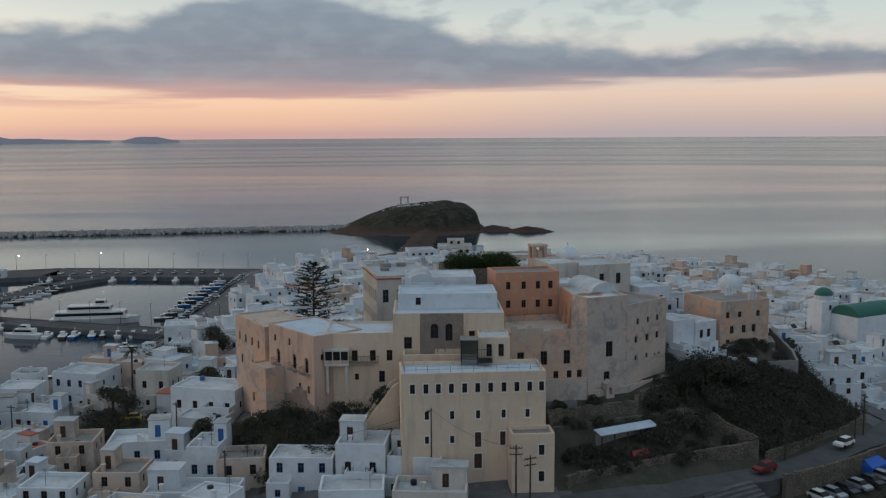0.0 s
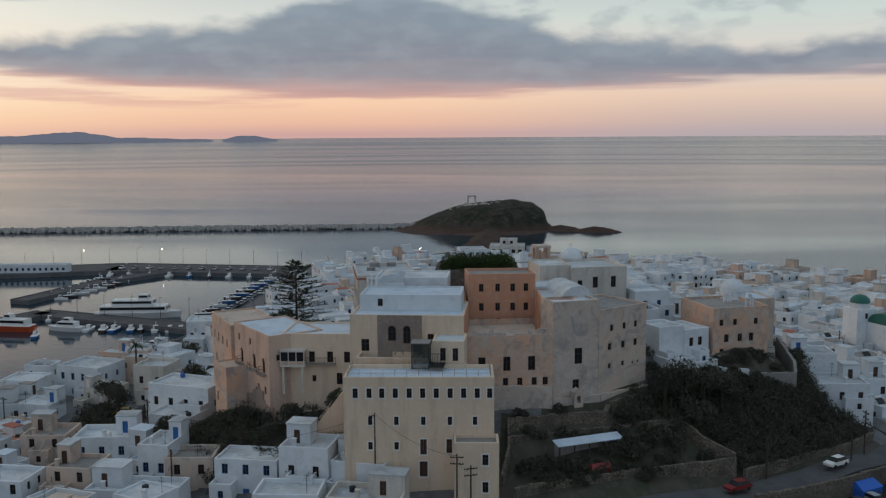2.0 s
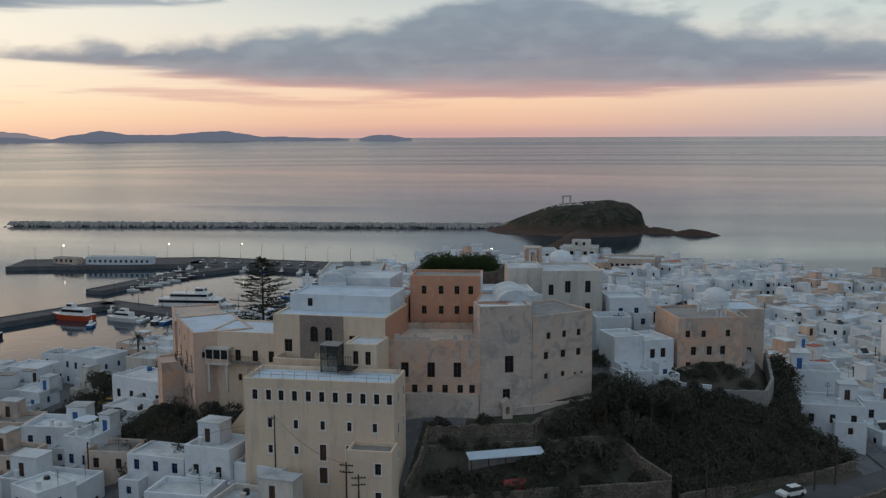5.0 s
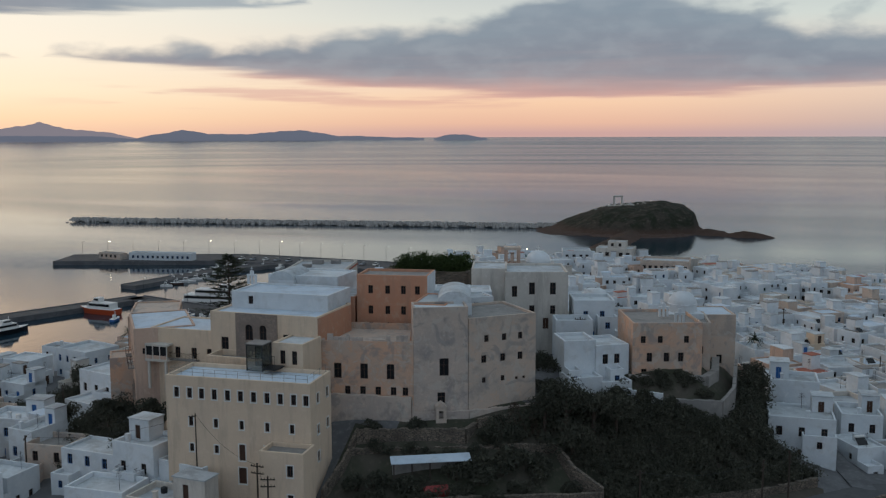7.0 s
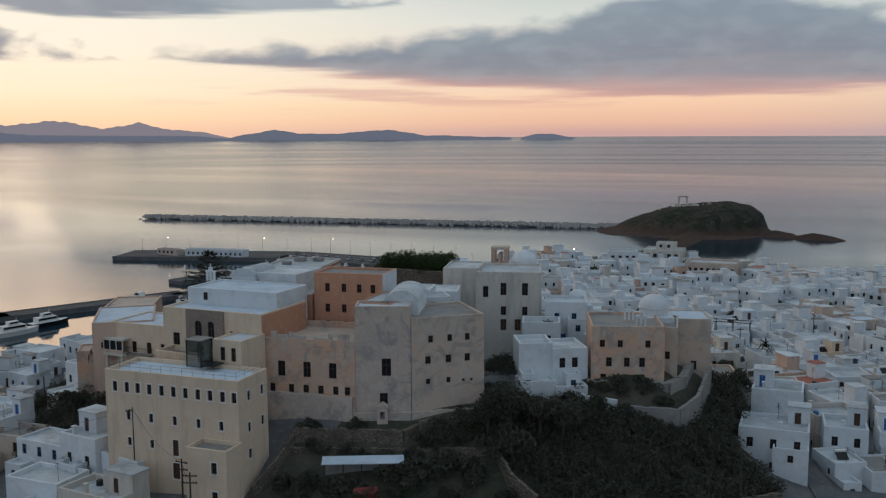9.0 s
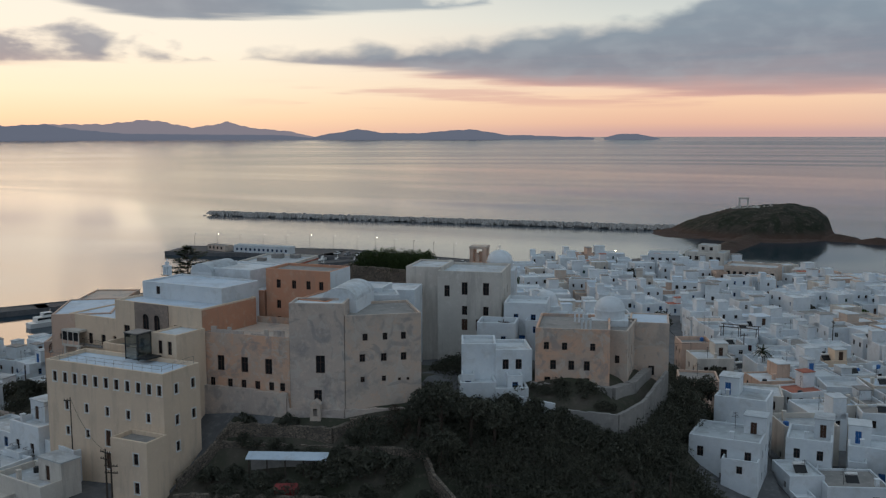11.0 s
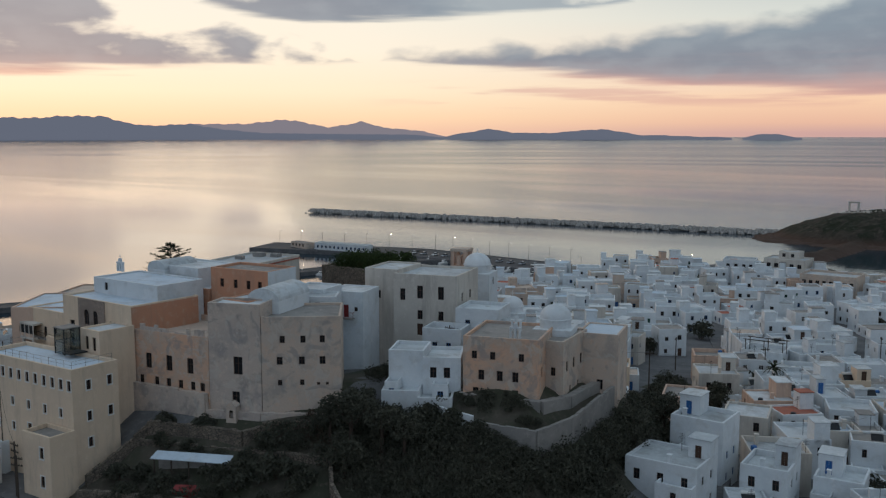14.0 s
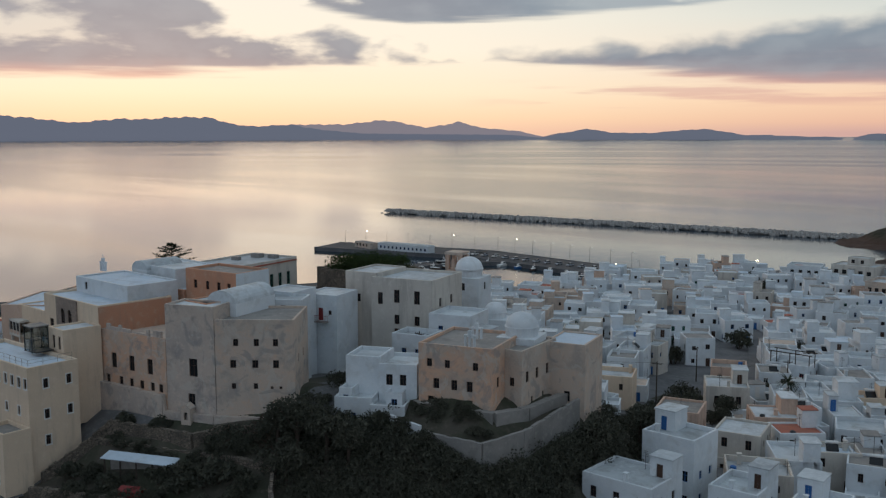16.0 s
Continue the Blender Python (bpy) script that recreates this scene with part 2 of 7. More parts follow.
WHITE = material("white_limewash", (0.75, 0.79, 0.82, 1), [(0.67, 0.72, 0.76, 1), (0.79, 0.82, 0.84, 1)], stain=(0.5, 0.5, 0.48, 1), stain_amount=0.35, stain_scale=0.5, per_object=0.16)
ROOF = material("white_roof", (0.66, 0.71, 0.74, 1), [(0.52, 0.56, 0.59, 1), (0.72, 0.76, 0.79, 1)], stain=(0.33, 0.32, 0.3, 1), stain_amount=0.55, stain_scale=0.3, per_object=0.3)
ROOF_BLUE = material("pale_blue_roof", (0.52, 0.62, 0.72, 1), [(0.6, 0.68, 0.76, 1), (0.46, 0.56, 0.66, 1)], stain=(0.36, 0.38, 0.4, 1), stain_amount=0.4, stain_scale=0.3)
CREAM = material("cream_plaster", (0.74, 0.58, 0.43, 1), [(0.69, 0.545, 0.41, 1), (0.76, 0.61, 0.47, 1)], stain=(0.36, 0.29, 0.22, 1), stain_amount=0.3, stain_scale=0.5, streak=True)
PINK = material("faded_pink_plaster", (0.62, 0.44, 0.34, 1), [(0.56, 0.4, 0.32, 1), (0.66, 0.49, 0.39, 1)], stain=(0.3, 0.24, 0.2, 1), stain_amount=0.55, stain_scale=0.45, streak=True)
ORANGE = material("orange_plaster", (0.58, 0.29, 0.18, 1), [(0.54, 0.28, 0.18, 1), (0.58, 0.37, 0.26, 1)], stain=(0.4, 0.25, 0.18, 1), stain_amount=0.5, stain_scale=0.4, streak=True)
GREY = material("weathered_grey_plaster", (0.56, 0.46, 0.39, 1), [(0.47, 0.4, 0.36, 1), (0.64, 0.52, 0.43, 1)], stain=(0.27, 0.25, 0.24, 1), stain_amount=0.75, stain_scale=0.3, flakes=True)
TAN = material("tan_plaster", (0.6, 0.47, 0.38, 1), [(0.54, 0.45, 0.38, 1), (0.64, 0.46, 0.35, 1)], stain=(0.36, 0.32, 0.29, 1), stain_amount=0.62, stain_scale=0.32, flakes=True)
WORN = material("peeling_orange_plaster", (0.68, 0.42, 0.29, 1), [(0.54, 0.42, 0.34, 1), (0.66, 0.4, 0.27, 1)], stain=(0.36, 0.31, 0.27, 1), stain_amount=0.7, stain_scale=0.45, flakes=True)
PALE = material("pale_cream_limewash", (0.62, 0.58, 0.52, 1), [(0.56, 0.52, 0.47, 1), (0.66, 0.62, 0.57, 1)], stain=(0.34, 0.31, 0.28, 1), stain_amount=0.5, stain_scale=0.4, streak=True)
CONCRETE = material("grey_concrete", (0.32, 0.3, 0.28, 1), [(0.26, 0.25, 0.24, 1), (0.38, 0.36, 0.33, 1)], stain=(0.18, 0.17, 0.16, 1), per_object=0.15)
TERRA = material("terracotta", (0.42, 0.14, 0.09, 1), [(0.36, 0.12, 0.08, 1)], stain=(0.22, 0.12, 0.1, 1))
STONE = stone_material("rubble_stone", (0.26, 0.21, 0.165, 1), (0.15, 0.13, 0.11, 1), (0.08, 0.07, 0.06, 1))
STONE_FINE = stone_material("coursed_stone", (0.43, 0.34, 0.28, 1), (0.32, 0.26, 0.22, 1), (0.25, 0.21, 0.19, 1), 3.0)
ROCK = material("dark_rock", (0.05, 0.04, 0.033, 1), [(0.1, 0.06, 0.045, 1), (0.03, 0.033, 0.022, 1)], stain=(0.022, 0.027, 0.015, 1), stain_amount=0.8, stain_scale=0.08, bump=0.9, bump_scale=0.6)
def islet_material():
    """Dark scrub and rock, with bare reddish rock along the shore."""
    m = bpy.data.materials.new("islet_rock")
    m.use_nodes = True
    g = Graph(m.node_tree)
    pos = g.node("ShaderNodeNewGeometry").outputs["Position"]
    sep = g.node("ShaderNodeSeparateXYZ")
    g.put(sep.inputs[0], pos)
    n = g.noise(pos, 0.12, 6.0, 0.65, 0.4)
    col = g.mix(g.step(n, 0.42, 0.6), (0.022, 0.026, 0.016, 1), (0.055, 0.045, 0.036, 1))
    col = g.mix(g.step(g.noise(pos, 0.5, 5.0, 0.7), 0.56, 0.7), col, (0.1, 0.085, 0.07, 1))
    shore = g.step(g.math("MULTIPLY_ADD", n, 6.0, sep.outputs[2]), 8.5, 4.5)
    col = g.mix(g.math("MULTIPLY", shore, 0.8), col, (0.085, 0.052, 0.041, 1))
    b = g.node("ShaderNodeBsdfPrincipled")
    g.put(b.inputs["Base Color"], col)
    b.inputs["Roughness"].default_value = 0.95
    b.inputs["Specular IOR Level"].default_value = 0.2
    bn = g.node("ShaderNodeBump")
    bn.inputs["Strength"].default_value = 0.9
    bn.inputs["Distance"].default_value = 0.6
    g.put(bn.inputs["Height"], g.noise(pos, 0.7, 6.0, 0.7))
    g.put(b.inputs["Normal"], bn.outputs[0])
    o = g.node("ShaderNodeOutputMaterial")
    g.put(o.inputs[0], b.outputs[0])
    return m


ISLET = islet_material()
BOULDER = material("breakwater_rock", (0.34, 0.32, 0.3, 1), [(0.46, 0.44, 0.42, 1), (0.16, 0.15, 0.14, 1)], bump=0.5)
EARTH = material("dry_earth", (0.07, 0.06, 0.047, 1), [(0.042, 0.045, 0.028, 1), (0.095, 0.08, 0.062, 1)], stain=(0.032, 0.04, 0.02, 1), stain_amount=0.8, stain_scale=0.1, bump=0.6, bump_scale=1.5)
ASPHALT = material("asphalt", (0.075, 0.075, 0.08, 1), [(0.1, 0.1, 0.1, 1)], stain=(0.05, 0.05, 0.05, 1))
PAVING = material("pale_paving", (0.14, 0.14, 0.145, 1), [(0.1, 0.1, 0.105, 1), (0.18, 0.18, 0.18, 1)], stain=(0.09, 0.09, 0.09, 1))
DARK_GLASS = material("dark_pane", (0.012, 0.013, 0.016, 1), rough=0.25, bump=0.0, spec=0.25)
WOOD = material("dark_brown_wood", (0.07, 0.035, 0.022, 1), rough=0.6, bump=0.1)
BLUE = material("blue_paint", (0.03, 0.13, 0.36, 1), rough=0.5, bump=0.05)
GREEN = material("green_paint", (0.03, 0.2, 0.15, 1), rough=0.5, bump=0.05)
TEAL_DOME = material("green_dome_paint", (0.02, 0.13, 0.1, 1), rough=0.5, bump=0.05)
TRIM = material("white_paint", (0.75, 0.74, 0.72, 1), rough=0.6, bump=0.05)
METAL = material("dark_steel", (0.035, 0.04, 0.045, 1), rough=0.45, bump=0.0, metal=0.6)
POLE_WOOD = material("weathered_pole", (0.06, 0.045, 0.035, 1))
MARBLE = material("pale_marble", (0.62, 0.58, 0.53, 1), [(0.5, 0.47, 0.43, 1)], stain=(0.3, 0.27, 0.24, 1))
RED = material("red_paint", (0.22, 0.02, 0.02, 1), rough=0.4, bump=0.0)
HULL_ORANGE = material("orange_hull", (0.55, 0.09, 0.03, 1), rough=0.4, bump=0.0)
YELLOW = material("yellow_paint", (0.6, 0.42, 0.03, 1), rough=0.4, bump=0.0)
TARP = material("blue_tarpaulin", (0.02, 0.12, 0.5, 1), rough=0.5)
RUBBER = material("tyre_rubber", (0.02, 0.02, 0.02, 1), rough=0.8, bump=0.0)
LEAF_DARK = leaf_material("dark_scrub_leaves", (0.044, 0.048, 0.037, 1), (0.092, 0.088, 0.063, 1))
LEAF_DRY = leaf_material("dry_scrub_twigs", (0.05, 0.036, 0.028, 1), (0.09, 0.065, 0.045, 1))
LEAF_GREEN = leaf_material("fresh_green_leaves", (0.03, 0.06, 0.012, 1), (0.08, 0.12, 0.025, 1))
LEAF_HEDGE = leaf_material("hedge_leaves", (0.018, 0.032, 0.009, 1), (0.05, 0.075, 0.018, 1))
LEAF_PINE = leaf_material("pine_needles", (0.022, 0.03, 0.018, 1), (0.05, 0.058, 0.03, 1))
BARK = material("bark", (0.07, 0.05, 0.038, 1), bump=0.5)
# distance haze put into the colour: hills glow evenly, paler farther off
HAZE_HILL = glow("hills_haze_glow", lin(99, 105, 120), 1.0)
HAZE_RANGE = glow("range_haze_glow", lin(130, 125, 134), 1.0)
def glass_material():
    m = bpy.data.materials.new("clear_glass")
    m.use_nodes = True
    g = Graph(m.node_tree)
    a, b, mx = g.node("ShaderNodeBsdfTransparent"), g.node("ShaderNodeBsdfGlossy"), g.node("ShaderNodeMixShader")
    a.inputs[0].default_value = (0.62, 0.68, 0.7, 1)
    b.inputs["Roughness"].default_value = 0.04
    mx.inputs[0].default_value = 0.12
    g.put(mx.inputs[1], a.outputs[0])
    g.put(mx.inputs[2], b.outputs[0])
    o = g.node("ShaderNodeOutputMaterial")
    g.put(o.inputs[0], mx.outputs[0])
    return m


GLASS = glass_material()
LAMP_GLOW = glow("lit_lamp", lin(255, 236, 200), 12.0)
SEA = sea_material()

# ---- building blocks ----


class Shape:
    """Collects faces, each with a material slot, for one mesh."""

    def __init__(self):
        self.v, self.f, self.m = [], [], []

    def face(self, pts, slot=0):
        n = len(self.v)
        self.v += [tuple(p) for p in pts]
        self.f.append(tuple(range(n, n + len(pts))))
        self.m.append(slot)

    def box(self, x0, y0, z0, x1, y1, z1, slot=0, top=True, bottom=True):
        a = [(x0, y0, z0), (x1, y0, z0), (x1, y1, z0), (x0, y1, z0), (x0, y0, z1), (x1, y0, z1), (x1, y1, z1), (x0, y1, z1)]
        for q in ((0, 1, 5, 4), (1, 2, 6, 5), (2, 3, 7, 6), (3, 0, 4, 7)) + (((4, 5, 6, 7),) if top else ()) + (((3, 2, 1, 0),) if bottom else ()):
            self.face([a[i] for i in q], slot)

    def tube(self, rings, sides=8, slot=0, cap=True):
        """rings: centre x, y, z and radius, from bottom to top."""
        n = len(self.v)
        for x, y, z, r in rings:
            for i in range(sides):
                a = 2 * math.pi * i / sides
                self.v.append((x + r * math.cos(a), y + r * math.sin(a), z))
        for k in range(len(rings) - 1):
            for i in range(sides):
                j = (i + 1) % sides
                self.f.append((n + k * sides + i, n + k * sides + j, n + (k + 1) * sides + j, n + (k + 1) * sides + i))
                self.m.append(slot)
        if cap:
            self.f.append(tuple(n + (len(rings) - 1) * sides + i for i in range(sides)))
            self.m.append(slot)

    def bar(self, a, b, r, slot=0, sides=5):
        """A straight round bar from a to b."""
        a, b = Vector(a), Vector(b)
        q = (b - a).to_track_quat("Z", "Y")
        n = len(self.v)
        for c in (a, b):
            for i in range(sides):
                t = 2 * math.pi * i / sides
                self.v.append(tuple(c + q @ Vector((r * math.cos(t), r * math.sin(t), 0))))
        for i in range(sides):
            j = (i + 1) % sides
            self.f.append((n + i, n + j, n + sides + j, n + sides + i))
            self.m.append(slot)

    def dome(self, x, y, z, r, hgt, slot=0, sides=20, rows=7):
        self.tube([(x, y, z + hgt * math.sin(math.pi / 2 * k / rows), max(0.02, r * math.cos(math.pi / 2 * k / rows))) for k in range(rows + 1)], sides, slot)

    def mesh(self, name, mats, smooth=False):
        me = bpy.data.meshes.new(name)
        me.from_pydata(self.v, [], self.f)
        for m in mats:
            me.materials.append(m)
        me.polygons.foreach_set("material_index", self.m)
        if smooth:
            me.polygons.foreach_set("use_smooth", [True] * len(self.f))
        me.update()
        return me


def thing(name, label, category, m=None, group="", data=None, kind=""):
    ob = new(name, data)
    ob.matrix_basis = m or Matrix()
    return tagged(ob, label, category, group, kind)


def part(name, data, parent, m=None, label=""):
    ob = new(name, data)
    ob.parent = parent
    ob.matrix_basis = m or Matrix()
    return tagged(ob, label) if label else ob


def structure(name, data, label, category, m=None):
    return thing(name, label, category, m, data=data, kind="structure")


# side k of a w by d footprint: 0 front, 1 right, 2 back, 3 left
def side(k, w, d):
    return (((0, 0), (1, 0), w), ((w, 0), (0, 1), d), ((w, d), (-1, 0), w), ((0, d), (0, -1), d))[k]


def wall_faces(s, k, w, d, z0, z1, holes, reveal=0.22, slot=0):
    """One wall with real openings (u0, z0, u1, z1) and their reveals."""
    (ox, oy), (ux, uy), length = side(k, w, d)
    ix, iy = -uy, ux

    def p(u, z, inset=0.0):
        return (ox + ux * u + ix * inset, oy + uy * u + iy * inset, z)

    holes = [h for h in holes if h[0] > 0.05 and h[2] < length - 0.05 and h[1] >= z0 - 1e-6 and h[3] < z1 - 0.05]
    us = sorted({0.0, length, *[h[0] for h in holes], *[h[2] for h in holes]})
    zs = sorted({z0, z1, *[h[1] for h in holes], *[h[3] for h in holes]})
    for a, b in zip(us, us[1:]):
        run = None
        for c, e in zip(zs, zs[1:]):
            mu, mz = (a + b) / 2, (c + e) / 2
            if any(h[0] < mu < h[2] and h[1] < mz < h[3] for h in holes):
                if run is not None:
                    s.face([p(a, run), p(b, run), p(b, c), p(a, c)], slot)
                    run = None
            elif run is None:
                run = c
        if run is not None:
            s.face([p(a, run), p(b, run), p(b, z1), p(a, z1)], slot)
    for u0, h0, u1, h1 in holes:
        s.face([p(u0, h0), p(u0, h0, reveal), p(u0, h1, reveal), p(u0, h1)], slot)
        s.face([p(u1, h0, reveal), p(u1, h0), p(u1, h1), p(u1, h1, reveal)], slot)
        s.face([p(u0, h0), p(u1, h0), p(u1, h0, reveal), p(u0, h0, reveal)], slot)
        s.face([p(u0, h1, reveal), p(u1, h1, reveal), p(u1, h1), p(u0, h1)], slot)
    return holes


PANES = {}


def pane_mesh(w, h, look_, door):
    """A window or door leaf with frame, bars and glass or boards, shared between alike openings."""
    key = (round(w, 1), round(h, 1), look_.name, door)
    if key not in PANES:
        s = Shape()
        e = 0.07
        w, h = key[0], key[1]
        x = w / 2
        s.box(-x, -0.06, 0, -x + e, 0.0, h)
        s.box(x - e, -0.06, 0, x, 0.0, h)
        s.box(-x + e, -0.06, h - e, x - e, 0.0, h)
        s.box(-x + e, -0.06, 0, x - e, 0.0, e)
        if not door:
            s.box(-0.03, -0.05, e, 0.03, 0.0, h - e)
            s.box(-x + e, -0.045, h * 0.6, -0.03, 0.0, h * 0.6 + 0.05)
            s.box(0.03, -0.045, h * 0.6, x - e, 0.0, h * 0.6 + 0.05)
            s.face([(-x + e, -0.02, e), (x - e, -0.02, e), (x - e, -0.02, h - e), (-x + e, -0.02, h - e)], 1)
        else:
            for i in range(2):
                a = -x + e + i * (x - e)
                s.box(a + 0.01, -0.04, e, a + x - e - 0.01, 0.0, h - e, 0)
                s.box(a + 0.1, -0.055, h * 0.12, a + x - e - 0.1, -0.04, h * 0.45, 0)
                s.box(a + 0.1, -0.055, h * 0.52, a + x - e - 0.1, -0.04, h * 0.88, 0)
        PANES[key] = s.mesh("door_leaf" if door else "window_sash", [look_, DARK_GLASS])
    return PANES[key]


TRIMS = {}


def surround_mesh(w, h, mat):
    key = (round(w, 1), round(h, 1), mat.name)
    if key not in TRIMS:
        s = Shape()
        x, b = key[0] / 2, 0.14
        h = key[1]
        s.box(-x - b, -0.04, -b, -x, 0.06, h + b)
        s.box(x, -0.04, -b, x + b, 0.06, h + b)
        s.box(-x, -0.04, h, x, 0.06, h + b)
        s.box(-x - b, -0.1, -b, x + b, -0.04, -0.02)
        s.box(-x, -0.04, -b, x, 0.06, 0)
        TRIMS[key] = s.mesh("surround", [mat])
    return TRIMS[key]


def building(name, label, p0, p1, depth, z0, z1, wall, roof, openings=(), parapet=0.5, category="house", group="", surround=None, thick=0.3, top_slab=0.0, shift=0.0):
    """A flat-roofed house whose front runs from p0 to p1 and which reaches depth behind it.
    openings: (side, u centre, sill height below the roof or above the ground, width, height, frame material, is door)."""
    a, b = Vector((*p0, 0)), Vector((*p1, 0))
    w = (b - a).length
    ang = math.degrees(math.atan2(b.y - a.y, b.x - a.x))
    m = pose(a.x, a.y, z0, 0, 0, ang)
    hgt = z1 - z0
    house = thing(name, label, category, m, group)
    s = Shape()
    rects = {0: [], 1: [], 2: [], 3: []}
    for o in openings:
        k, u, sill, ow, oh = o[:5]
        rects[k].append(((u - ow / 2), sill, (u + ow / 2), sill + oh))
    kept = {}
    for k in range(4):
        kept[k] = wall_faces(s, k, w, depth, -7.0, hgt, rects[k])
    t, ph = thick, parapet
    if ph > 0:
        # parapet: inner faces and a rounded-off cap
        zi = hgt - ph
        ins = [(t, t), (w - t, t), (w - t, depth - t), (t, depth - t)]
        out = [(0, 0), (w, 0), (w, depth), (0, depth)]
        for i in range(4):
            j = (i + 1) % 4
            c0, c1, d0, d1 = out[i], out[j], ins[i], ins[j]
            e0 = ((c0[0] * 0.8 + d0[0] * 0.2), (c0[1] * 0.8 + d0[1] * 0.2))
            e1 = ((c1[0] * 0.8 + d1[0] * 0.2), (c1[1] * 0.8 + d1[1] * 0.2))
            s.face([(*c0, hgt), (*c1, hgt), (*e1, hgt + 0.05), (*e0, hgt + 0.05)])
            s.face([(*e0, hgt + 0.05), (*e1, hgt + 0.05), (*d1, hgt + 0.03), (*d0, hgt + 0.03)])
            s.face([(*d1, hgt + 0.03), (*d1, zi), (*d0, zi), (*d0, hgt + 0.03)])
    else:
        zi = hgt
    part("wall", s.mesh("wall", [wall]), house)
    r = Shape()
    tt = t if ph > 0 else -0.15
    if ph > 0:
        r.face([(t, t, zi), (w - t, t, zi), (w - t, depth - t, zi), (t, depth - t, zi)])
    else:
        r.box(tt, tt, hgt - 0.0, w - tt, depth - tt, hgt + 0.18)
    part("roof", r.mesh("roof", [roof]), house)
    for o in openings:
        k, u, sill, ow, oh, mat, door = o
        if not any(abs(h[0] - (u - ow / 2)) < 1e-4 and abs(h[1] - sill) < 1e-4 for h in kept[k]):
            continue
        (ox, oy), (ux, uy), _ = side(k, w, depth)
        rot = k * 90
        ins = 0.2
        mm = pose(ox + ux * u - uy * ins, oy + uy * u + ux * ins, sill, 0, 0, rot)
        part("door" if door else "window", pane_mesh(ow, oh, mat, door), house, mm)
        if surround:
            part("surround", surround_mesh(ow, oh, surround), house, pose(ox + ux * u, oy + uy * u, sill, 0, 0, rot))
    return house


def row(k, us, sill, w, h, mat=WOOD, door=False):
    return [(k, u, sill, w, h, mat, door) for u in us]

# ---- sea, ground, islet, far hills ----
# coast: harbour, quays, northern shore, and round behind the place
COAST = [(-420, 40), (-170, 150), (-114, 226), (-94, 254), (-88, 289), (-92, 436), (-52, 470), (-30, 500), (-20, 530), (10, 500), (34, 458), (72, 468), (106, 446), (168, 356), (235, 300), (420, 230), (640, 60), (520, -420), (-420, -420)]


def coast_distance(x, y):
    """Metres inland of the coast (negative: out at sea)."""
    best = np.full(np.shape(x), 1e9)
    inside = np.zeros(np.shape(x), bool)
    for (ax, ay), (bx, by) in zip(COAST, COAST[1:] + COAST[:1]):
        dx, dy = bx - ax, by - ay
        t = np.clip(((x - ax) * dx + (y - ay) * dy) / (dx * dx + dy * dy), 0, 1)
        best = np.minimum(best, np.hypot(x - ax - t * dx, y - ay - t * dy))
        cross = (ay > y) != (by > y)
        with np.errstate(divide="ignore", invalid="ignore"):
            inside ^= cross & (x < dx * (y - ay) / (dy if dy else 1e-9) + ax)
    return np.where(inside, best, -best)


def hill(x, y):
    """The castle hill and the gentle slope of the town."""
    x, y = np.asarray(x, float), np.asarray(y, float)
    far = np.hypot(x - 5, y - 165)
    near = np.hypot((x - 12) / 1.3, y - 176)
    z = 2.5 + 11.0 * np.exp(-(far / 145) ** 2) + 18.0 * np.exp(-(near / 37) ** 3.2)
    z -= 3.5 * np.exp(-((x - 58) ** 2 + (y - 135) ** 2) / 24 ** 2)
    z -= 3.0 * np.exp(-((x + 62) ** 2 + (y - 165) ** 2) / 40 ** 2)
    z += 7.5 * np.exp(-(((x - 58) / 10) ** 2 + ((y - 172) / 13) ** 2))
    z += 7.0 * np.exp(-(((x - 62) / 8) ** 2 + ((y - 190) / 12) ** 2))
    z += 6.5 * np.exp(-(((x + 20) / 15) ** 2 + ((y - 147) / 11) ** 2))
    return z


def ground_z(x, y):
    c = coast_distance(np.asarray(x, float), np.asarray(y, float))
    return np.where(c > 0, np.minimum(hill(x, y), 1.7 + c * 0.16), np.maximum(-4.0, 0.4 + c * 1.2))


def gz(x, y):
    return float(ground_z(np.array([x]), np.array([y]))[0])


def grid_mesh(name, xs, ys, height, mat, smooth=True):
    gx, gy = np.meshgrid(xs, ys)
    gzz = height(gx, gy)
    nx, ny = len(xs), len(ys)
    verts = np.stack([gx, gy, gzz], -1).reshape(-1, 3)
    i = np.arange(nx * ny).reshape(ny, nx)
    faces = np.stack([i[:-1, :-1], i[:-1, 1:], i[1:, 1:], i[1:, :-1]], -1).reshape(-1, 4)
    me = bpy.data.meshes.new(name)
    me.from_pydata(verts.tolist(), [], faces.tolist())
    me.materials.append(mat)
    if smooth:
        me.polygons.foreach_set("use_smooth", [True] * len(faces))
    return me


def rough(x, y, scale, seed=0.0):
    """Cheap fractal relief, -1 to 1."""
    out = np.zeros(np.shape(x))
    for k in range(5):
        f = scale * 2 ** k
        out += np.sin(x * f + 1.7 * k + seed + 1.3 * np.sin(y * f * 0.7 + k)) * np.cos(y * f * 1.1 - 0.6 * k + seed + np.sin(x * f * 0.8)) / 2 ** k
    return out / 1.6


def in_poly(x, y, poly):
    c = False
    for (ax, ay), (bx, by) in zip(poly, poly[1:] + poly[:1]):
        if (ay > y) != (by > y) and x < (bx - ax) * (y - ay) / (by - ay) + ax:
            c = not c
    return c


